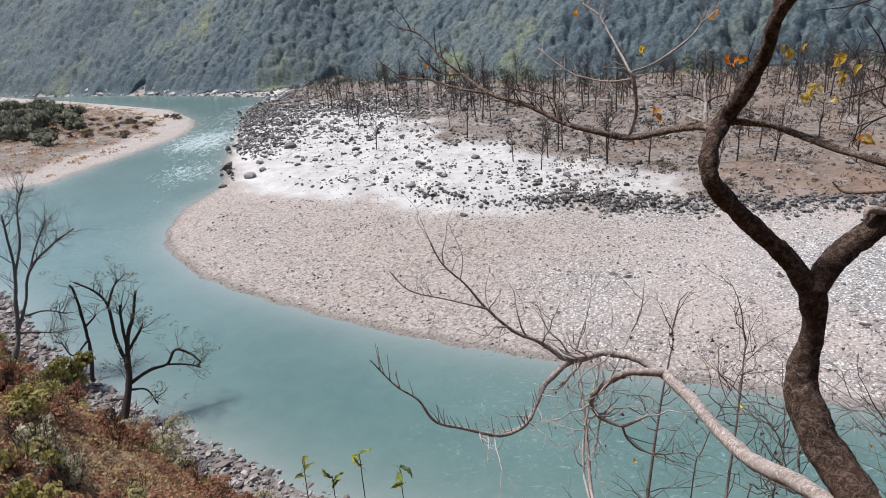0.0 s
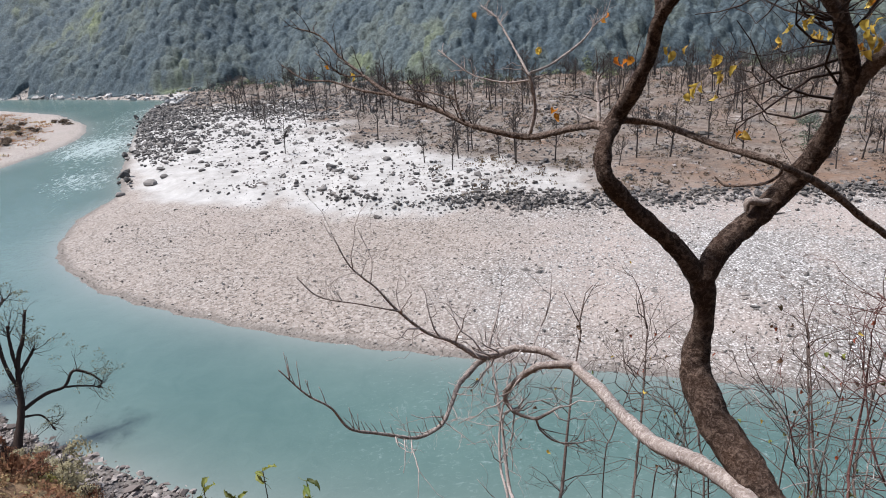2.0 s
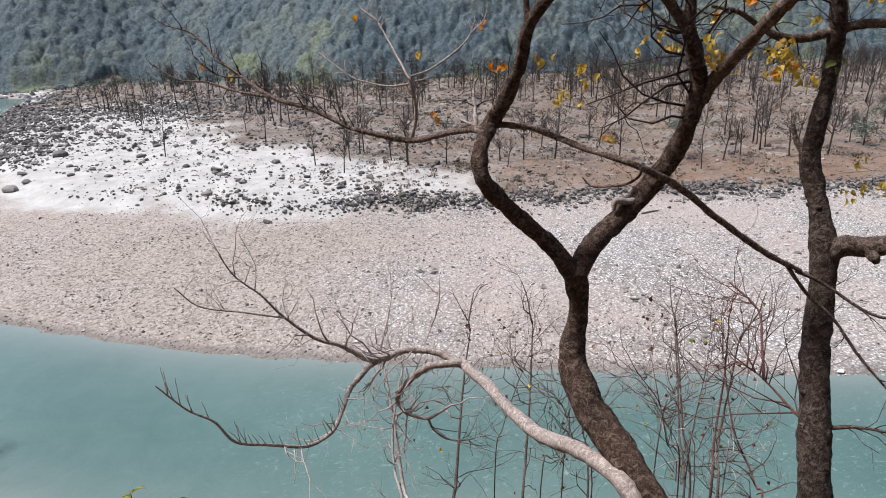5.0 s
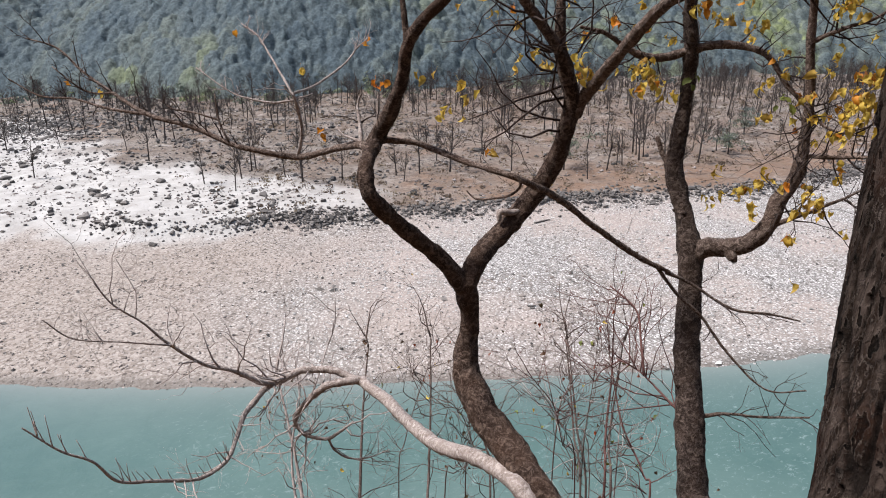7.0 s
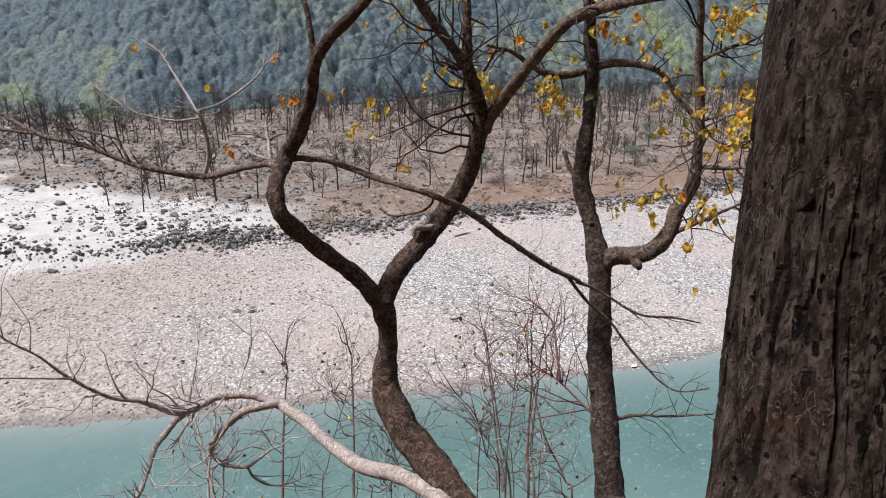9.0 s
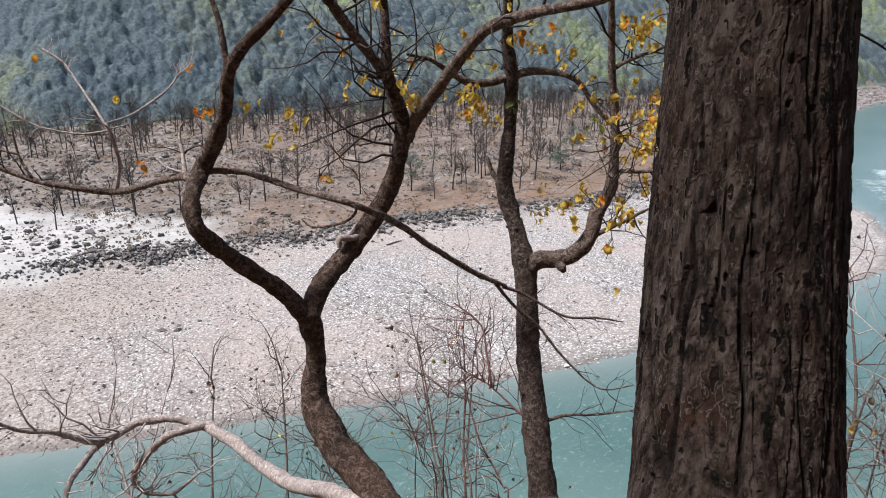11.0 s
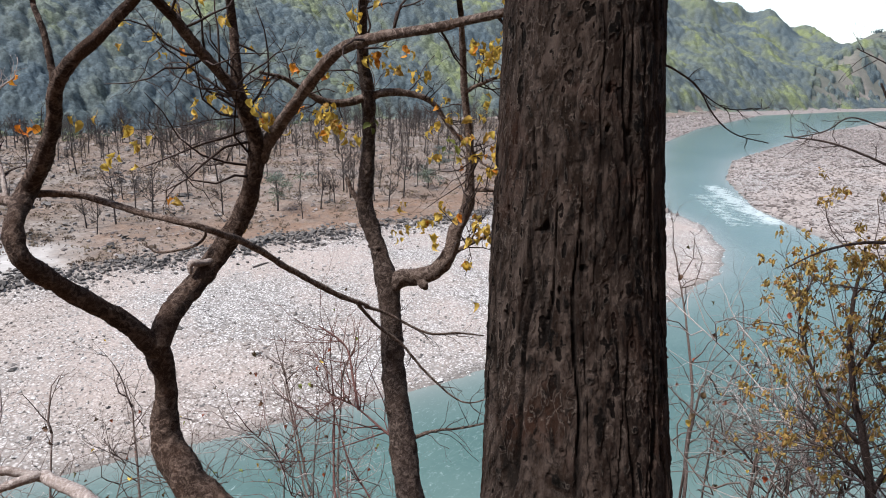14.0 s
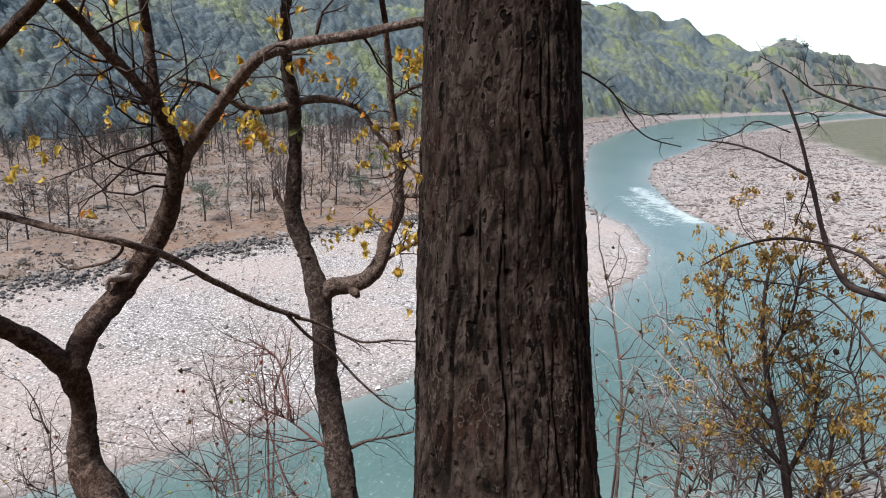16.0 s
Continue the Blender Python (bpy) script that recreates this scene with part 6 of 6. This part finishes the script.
    for kind, x, y, z in FIG_LEAVES:
        p = np.array((x, y, z)) - at
        leaf(ob, p, g.uniform(0.06, 0.09), kind, g)
        for _ in range(int(g.integers(0, 2))):
            leaf(ob, p + g.normal(size=3) * 0.025, g.uniform(0.05, 0.08), kind, g, 40)
    for p, d in tips[::9]:
        for _ in range(int(g.integers(2, 5))):
            leaf(ob, p + g.normal(size=3) * 0.02, g.uniform(0.05, 0.09), "y" if g.uniform() < 0.8 else "o", g, 40)


forked_tree()


def mid_tree():
    at = np.array(MID["trunk"][0][:3])
    at[2] -= 1.5
    g = np.random.default_rng(8)
    ob = thing("knotty_tree", at, "upright grey-brown tree with knots and yellow leaf tufts", "tree", "trees before the river")
    R = {k: rel(v, at) * (1, 1, 1, 0.84) for k, v in MID.items()}
    b = Buf()
    limb(b, np.vstack([[R["trunk"][0][0] + 0.2, R["trunk"][0][1], -3.0, 0.19], R["trunk"]]), 36, 14, g, 0.025)
    for k in range(16):
        i = int(g.integers(3, len(R["trunk"]) - 1))
        c, a = R["trunk"][i], g.uniform(0, 6.28)
        d = np.array([math.cos(a), math.sin(a), 0.2])
        limb(b, [(*(c[:3] + d * c[3] * 0.8), 0.022), (*(c[:3] + d * c[3] * 1.08), 0.016), (*(c[:3] + d * c[3] * 1.2), 0.008)], 7, 3)
    part("trunk", b, M_BARK_T2, ob)
    tips = []
    for k in ("limb", "cl", "cr", "r1", "r2", "r3", "lowr", "lowl"):
        b = Buf()
        limb(b, R[k] * (1, 1, 1, 0.5 if k == "lowl" else 1), 26 if k == "limb" else 12, 10, g, 0.035)
        if k == "limb":
            limb(b, R["knob"], 12, 5, g, 0.06)
            limb(b, R["stub"], 10, 5, g, 0.06)
        if k == "lowl":
            limb(b, R["lowl2"], 8, 5, g, 0.04)
        part("limb", b, M_BARK_LIT if k != "lowl" else M_TWIG_RED, ob)
    for k, n, l in (("limb", 10, 0.5), ("cl", 10, 0.5), ("cr", 15, 0.5), ("r1", 7, 0.4), ("r2", 11, 0.4), ("r3", 9, 0.45)):
        sprouts(ob, M_TWIG, g, R[k][2 if k == "limb" else 0:], n, l, 0.007, 2, -0.1, 0.15, 0.9, tips, 0.3)
    sprouts(ob, M_TWIG, g, R["trunk"][-4:], 7, 0.6, 0.008, 2, 0.1, 0.0, 0.9, tips, 0.25)
    sprouts(ob, M_TWIG, g, R["lowr"], 10, 0.45, 0.004, 2, -0.1, 0.2, 0.8)
    sprouts(ob, M_TWIG_RED, g, R["lowl"], 15, 0.9, 0.006, 3, 0.3, 0.2, 0.8)
    sprouts(ob, M_TWIG_RED, g, R["lowl2"], 11, 0.6, 0.004, 2, 0.2, 0.2, 0.8)
    for k in ("trunk", "limb"):
        b = Buf()
        q = R[k]
        twig(b, g, q[-1][:3], q[-1][:3] - q[-2][:3], 2.6, q[-1][3], 3, 7, 0.12, 0.05, 0.6, (2, 4))
        part("limb", b, M_BARK_T2, ob)
    for kind, x, y, z in MID_LEAVES:
        p = np.array((x, y, z)) - at
        for _ in range(4):
            leaf(ob, p + g.normal(size=3) * 0.03, g.uniform(0.05, 0.10), kind, g, 40)
    # full leaf clusters at the ends of the right-hand twigs
    for c, n, wide in (((4.376, 2.607, 30.18), 18, 0.08), ((4.30, 2.66, 30.10), 12, 0.06), ((4.42, 2.52, 29.64), 14, 0.07), ((4.41, 2.51, 29.48), 16, 0.07), ((4.38, 2.56, 29.36), 12, 0.06), ((3.74, 3.74, 29.66), 14, 0.06), ((3.80, 3.70, 29.57), 10, 0.05)):
        c = np.array(c) - at
        b = Buf()
        near = min((p for p, d in tips), key=lambda p: float(np.linalg.norm(p - c)))
        limb(b, [(*near, 0.004), (*((near + c) / 2 + (0, 0.02, 0.03)), 0.0035), (*c, 0.003)], 5, 4, g, 0.05)
        part("twig", b, M_TWIG, ob)
        for _ in range(n):
            leaf(ob, c + g.normal(size=3) * wide * (1, 1, 0.8), g.uniform(0.05, 0.09), "y" if g.uniform() < 0.9 else "o", g, 45)
    for p, d in tips[::5]:
        for _ in range(int(g.integers(2, 6))):
            leaf(ob, p + g.normal(size=3) * 0.02, g.uniform(0.045, 0.085), "y" if g.uniform() < 0.85 else "o", g, 40)


mid_tree()


# ---- great trunk beside the camera ----
def great_trunk():
    at = np.array(BIG_AXIS[0][:3])
    at[2] -= 1.2
    ob = thing("great_trunk", at, "thick tree trunk with dark fissured reddish-brown bark", "tree", "trees before the river")
    ax = rel(BIG_AXIS, at)
    ax = np.vstack([[*(ax[0, :3] + (ax[0, :3] - ax[2, :3]) * 1.1), 0.36], ax])
    s = spline(ax, 85)
    c, r = s[:, :3], s[:, 3]
    sides = 340
    a = np.arange(sides) * 2 * np.pi / sides
    t = np.gradient(c, axis=0)
    t /= np.linalg.norm(t, axis=1)[:, None]
    u = np.cross(t, (0, 1, 0))
    u /= np.linalg.norm(u, axis=1)[:, None]
    w = np.cross(t, u)
    length = np.concatenate([[0], np.cumsum(np.linalg.norm(np.diff(c, axis=0), axis=1))])
    A, H = np.meshgrid(a, length)
    R0 = 0.27
    P = np.stack([np.cos(A) * R0, np.sin(A) * R0, H], -1).reshape(-1, 3)
    w1, w2 = lattice(P * (9, 9, 5), 9) - 0.5, lattice(P * (9, 9, 5), 19) - 0.5
    Q = P + np.stack([w1, w2, 2.5 * (w1 + w2)], -1) * 0.022
    plate = 0.34 * lattice(Q * (28, 28, 4.5), 1) + 0.36 * lattice(Q * (55, 55, 14), 2) + 0.30 * lattice(Q * (95, 95, 38), 7)
    fissure = 1 - np.abs(2 * lattice(Q * (13, 13, 1.1), 3) - 1)
    open_ = np.clip(lattice(Q * (6, 6, 1.8), 13) * 3.4 - 0.7, 0.0, 1)
    small = 1 - np.abs(2 * lattice(Q * (27, 27, 2.0), 33) - 1)
    crack = np.maximum(open_ * np.clip((fissure - 0.90) / 0.06, 0, 1), 0.7 * np.clip(lattice(Q * (7, 7, 4), 14) * 3 - 0.9, 0, 1) * np.clip((small - 0.88) / 0.07, 0, 1))
    hole = np.clip(lattice(Q * (26, 26, 18), 23) - 0.92, 0, 0.05) * 20
    steps = plate * 6
    d = 0.0030 * (np.floor(steps) + np.clip((steps % 1) * 5 - 4, 0, 1) - 3) + 0.0022 * (lattice(Q * (140, 140, 90), 5) - 0.5)
    d += -0.018 * crack - 0.02 * hole + 0.016 * (lattice(Q * (5, 5, 1.6), 6) - 0.5)
    crack = np.maximum(crack, hole)
    V = c[:, None] + (r[:, None] + d.reshape(len(c), sides))[:, :, None] * (np.cos(a)[None, :, None] * u[:, None] + np.sin(a)[None, :, None] * w[:, None])
    k = np.arange(sides)
    k2 = (k + 1) % sides
    q = np.concatenate([np.stack([i * sides + k, i * sides + k2, (i + 1) * sides + k2, (i + 1) * sides + k], 1) for i in range(len(c) - 1)])
    b = Buf()
    b.add(V.reshape(-1, 3), q)
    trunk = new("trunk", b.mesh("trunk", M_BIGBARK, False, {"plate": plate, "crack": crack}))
    trunk.parent = ob
    g = np.random.default_rng(6)
    top, way = s[-1], (s[-1, :3] - s[-20, :3]) / np.linalg.norm(s[-1, :3] - s[-20, :3])
    b = Buf()
    limb(b, [(*(top[:3] + way * k), top[3] * (1 - 0.07 * k)) for k in (-0.1, 1.5, 3.5, 6.0, 9.0)], 24, 6, g, 0.02)
    for k in range(12):
        twig(b, g, top[:3] + way * g.uniform(3, 9), (*g.normal(size=2), 0.5), 3.0, 0.06, 3, 6)
    part("upper_trunk", b, M_BARK, ob)
    g = np.random.default_rng(5)
    b = Buf()
    for kk in ("twig", "twig2"):
        limb(b, rel(BIG[kk], at) * (1, 1, 1, 0.45), 7, 6, g, 0.05)
    part("twig", b, M_TWIG, ob, "thin dark side twig")
    for kk in ("twig", "twig2"):
        sprouts(ob, M_TWIG, g, rel(BIG[kk], at), 7, 0.10, 0.002, 1, 0.1, 0.2)


great_trunk()


# ---- dead branches and shrubs to the east ----
def dead_tree():
    at = np.array(DEAD["dead"][0][:3]) + np.array([0.5, -0.7, -3.0])
    g = np.random.default_rng(21)
    ob = thing("dead_tree", at, "dead tree with thin dark crooked branches", "tree", "")
    R = {k: rel(v, at) * (1, 1, 1, 0.62) for k, v in DEAD.items()}
    b = Buf()
    limb(b, np.vstack([[0, 0, -0.6, 0.10], [0.05, 0.05, 1.2, 0.08], R["dead"]]), 14, 8, g, 0.04)
    part("trunk", b, M_TWIG, ob)
    stem = np.array([0.02, 0.02, 0.8, 0.05])
    for k in ("d1", "d2", "d3", "d4", "d5", "d6", "d7", "d8"):
        b = Buf()
        p = R[k]
        if k in ("d3", "d4", "d5", "d8"):
            p = np.vstack([stem, (stem + p[0]) / 2 + np.array([0.15, -0.1, 0.1, 0]), p])
        limb(b, p, 8, 6, g, 0.05)
        part("limb", b, M_TWIG, ob)
        sprouts(ob, M_TWIG, g, p[-4:], 8, 0.25, 0.003, 1, 0.1, 0.2)


dead_tree()


def yellow_shrub():
    at = np.array(BUSH[0][0][:3])
    at[2] -= 1.0
    g = np.random.default_rng(31)
    ob = thing("shrub", at, "tall shrub with clusters of drying yellow-brown leaves", "shrub", "")
    tips = []
    for k, p in enumerate(BUSH):
        q = rel(p, at)
        b = Buf()
        limb(b, q if k else np.vstack([[0, 0, -0.8, 0.05], q]), 8, 6, g, 0.05)
        part("stem", b, M_TWIG, ob)
        sprouts(ob, M_TWIG_MID, g, q, 15, 0.5, 0.006, 2, 0.35, 0.2, 0.8, tips)
        sprouts(ob, M_TWIG_MID, g, q[:max(3, len(q) * 2 // 3)], 6, 0.8, 0.006, 2, 0.3, 0.0, 1.0, None, 0.3)
    b = Buf()
    rows = np.array([(0, 0, 0), (0.35, -0.26, 0.06), (0.35, 0.26, 0.06), (0.4, 0, 0), (0.75, -0.2, 0.0), (0.75, 0.2, 0.0), (1, 0, -0.12)])
    tri = [(0, 1, 3), (0, 3, 2), (1, 4, 3), (3, 5, 2), (3, 4, 6), (3, 6, 5)]
    for p, d in tips:
        for _ in range(int(g.integers(10, 24))):
            m = Euler((g.uniform(0, 6.28), g.uniform(0.1, 1.3), g.uniform(0, 6.28))).to_matrix()
            size = g.uniform(0.024, 0.052)
            b.add((np.array(m) @ rows.T).T * size * (1, 0.75, 1) + p + g.normal(size=3) * 0.018, None, tri)
    tagged(part("leaves", b, M_LEAF_BUSH, ob, smooth=False), kind="stuff")


yellow_shrub()

# thickets: leaning stems of the slope below the trees, and beside the shrub
g = np.random.default_rng(78)
for k in range(8):
    x, y = g.uniform(0.7, 5.3), g.uniform(4.7, 6.4)
    z, h = 24.0 + 0.12 * x + g.uniform(-0.2, 0.2), g.uniform(0.9, 1.8)
    dx, dy = g.normal() * 0.8, g.uniform(0.1, 0.6)
    STEMS.append(("ddpdr"[k % 5], [(x, y, z, 0.014), (x + 0.3 * dx + 0.06 * g.normal(), y + 0.4 * dy, z + 0.4 * h, 0.012), (x + 0.7 * dx + 0.06 * g.normal(), y + 0.7 * dy, z + 0.75 * h, 0.009), (x + 1.2 * dx, y + dy, z + h, 0.006)]))
for k in range(14):
    f = g.uniform()
    x, y = 5.3 + 1.0 * f + 0.25 * g.normal(), -0.9 + 2.3 * f + 0.2 * g.normal()
    z, h = 26.75 - 0.75 * f + g.uniform(-0.15, 0.15), g.uniform(0.5, 1.3)
    dx, dy = g.uniform(0.1, 0.5), g.normal() * 0.45
    STEMS.append(("pdpdd"[k % 5], [(x, y, z, 0.017), (x + 0.3 * dx, y + 0.4 * dy, z + 0.4 * h, 0.014), (x + 0.7 * dx, y + 0.7 * dy, z + 0.75 * h, 0.010), (x + 1.2 * dx, y + dy, z + h, 0.006)]))
TW = {"d": M_TWIG_MID, "p": M_TWIG_PALE, "r": M_TWIG_RED}
LAB = {"d": "thin dark bare shrub on the steep slope", "p": "thin pale bare shrub on the steep slope", "r": "thin reddish bare shrub on the steep slope"}
g = np.random.default_rng(77)
for c, p in STEMS:
    low = np.array(p[0])
    x, y = low[0], low[1]
    z = min(ground_z(x, y), low[2] - 0.3)
    at = np.array((x, y, z))
    ob = thing("bare_shrub", at, LAB[c], "shrub", "bare shrubs on the slope")
    b, tips = Buf(), []
    limb(b, np.vstack([[0, 0, -0.1, low[3] * 1.0], rel(p, at) * (1, 1, 1, 0.58)]), 7, 5, g, 0.04)
    part("stem", b, TW[c], ob)
    q = rel(p, at)
    sprouts(ob, TW[c], g, q, 4 + 2 * len(p), 0.95, 0.0065, 2, 0.2, 0.1, 1.0, tips, 0.4)
    b = Buf()
    twig(b, g, q[-1][:3], q[-1][:3] - q[-2][:3], 0.7, q[-1][3], 2, 4)
    part("twig", b, TW[c], ob)
    for p0, d in tips[::9]:
        leaf(ob, p0, g.uniform(0.04, 0.08), "rdddgy"[int(g.integers(6))], g)


# ---- the near shore at the west ----
def shore_tree(name, courses, label, seed, n, length, material, tuft=False):
    root = np.array(courses[0][0][:3])
    z = ground_z(root[0], root[1])
    at = np.array((root[0], root[1], z))
    r = np.random.default_rng(seed)
    ob = thing(name, at, label, "tree", "trees of the near shore")
    b = Buf()
    limb(b, np.vstack([[0, 0, -0.4, courses[0][0][3] * 1.2], rel(courses[0], at)[1:]]), 10, 5, r, 0.05)
    part("trunk", b, material, ob)
    for c in courses[1:]:
        b = Buf()
        limb(b, rel(c, at), 7, 5, r, 0.05)
        part("limb", b, material, ob)
    tips = []
    for c in courses:
        sprouts(ob, material, r, rel(c, at)[1:], n, length, 0.032, 3, 0.25, 0.35, 0.8, tips)
    if tuft:
        b = Buf()
        p = np.array([t[0] for t in tips[::9]])
        leaf_cards(b, r, p, np.full(len(p), 0.5), np.full(len(p), 0.7), r.uniform(0, 0.6, len(p)), 26, 0.06)
        part("foliage", b, M_HEDGE, ob, smooth=False)


shore_tree("bare_tree", SHORE_TREE, "dark bare crooked tree on the rocky shore", 5, 10, 1.9, M_TWIG, True)
shore_tree("bare_tree", BANK_TREE, "tall grey bare tree with a fine twiggy crown", 6, 20, 3.0, M_DRIFT)
shore_tree("bare_tree", THIN_TREE, "thin dark leaning bare tree on the slope", 7, 6, 1.5, M_TWIG, True)
BROWN = "russet dry bush on the steep grassy slope"
OLIVE = "yellow-green bush on the steep slope"
PALE = "pale greyish bush in seed above the rocks"
g = np.random.default_rng(90)
made = 0
while made < 190:
    x, y = g.uniform(-50, -9), g.uniform(14, 66)
    s = float(inside_by(np.array([x]), np.array([y]), SOUTH)[0])
    if s < 2.4 or s > 23:
        continue
    made += 1
    c = g.uniform() - 0.12 * (s < 8)
    bush(x, y, g.uniform(0.8, 1.6), g.uniform(0.8, 1.9), 0.12 if c < 0.38 else (0.5 if c < 0.7 else 0.9), M_SLOPE if c < 0.38 else (M_BUSHLEAF if c < 0.8 else M_SEED), BROWN if c < 0.38 else (OLIVE if c < 0.7 else PALE), cards=1300, size=0.07)
# dry grass between the bushes
x, y = scatter(g, 32000, -55, -7, 10, 70, lambda x, y: (inside_by(x, y, SOUTH) > 2.6) & (inside_by(x, y, SOUTH) < 26))
buf = Buf()
r = g.uniform(0.25, 0.6, len(x))
leaf_cards(buf, g, np.stack([x, y, terrain(x, y) + r * 0.3], -1), r, r * 1.5, np.clip(0.5 + 0.3 * rolling(x, y, 7, 2, 3) + 0.25 * g.normal(size=len(x)), 0, 1), 14, 0.075)
tagged(new("dry_grass", buf.mesh("dry_grass", M_SLOPE, False)), "dry russet grass covering the steep slope", "grass", kind="stuff")

bush(-35.2, 50.6, 2.1, 3.4, 0.25, M_BUSHLEAF, "dark green bush at the foot of a leaning tree", cards=1500, size=0.16)
bush(-22.4, 38.6, 2.7, 2.8, 0.6, M_SEED, PALE, cards=3600, size=0.085)
bush(-25.6, 40.5, 2.0, 2.2, 0.6, M_SEED, PALE, cards=2400, size=0.085)

# driftwood log on the gravel
b = Buf()
limb(b, [(-1.5, 0.1, 0.12, 0.11), (-0.5, 0.0, 0.14, 0.14), (0.7, 0.05, 0.13, 0.12), (1.6, -0.1, 0.12, 0.06)], 10, 5, g, 0.05)
log = tagged(new("driftwood_log", b.mesh("driftwood_log", M_DRIFT)), "grey driftwood log lying on pale gravel", "log")
log.location, log.rotation_euler = (55.8, 78.3, ground_z(55.8, 78.3)), (0, 0, 0.15)


# ---- green sprigs just below the camera ----
def sprig(x, y, z, leaves, label):
    base = np.array((x - 0.05, y - 0.1, z - 0.9))
    ob = thing("sprig", base, label, "plant", "sprigs at the edge of the path")
    b = Buf()
    top = np.array((x, y, z)) - base
    limb(b, [(0, 0, -0.6, 0.004), (0.06, 0.02, 0.4, 0.003), (*top, 0.0018)], 5, 5, g, 0.03)
    part("stem", b, M_TWIG, ob)
    for k in range(leaves):
        o = leaf(ob, top - np.array((0, 0, 0.03 * k)), g.uniform(0.06, 0.10), "n", g, -35)


for x, y, z, n in ((-0.47, 2.30, 28.26, 3), (-0.72, 2.31, 28.21, 3), (-0.60, 2.30, 28.15, 3), (-0.31, 2.35, 28.14, 4), (-0.66, 2.2, 28.10, 3), (-0.80, 2.25, 28.05, 3), (-0.40, 2.2, 28.03, 3)):
    sprig(x, y, z, n, "slim green sprig with narrow yellowing leaves")
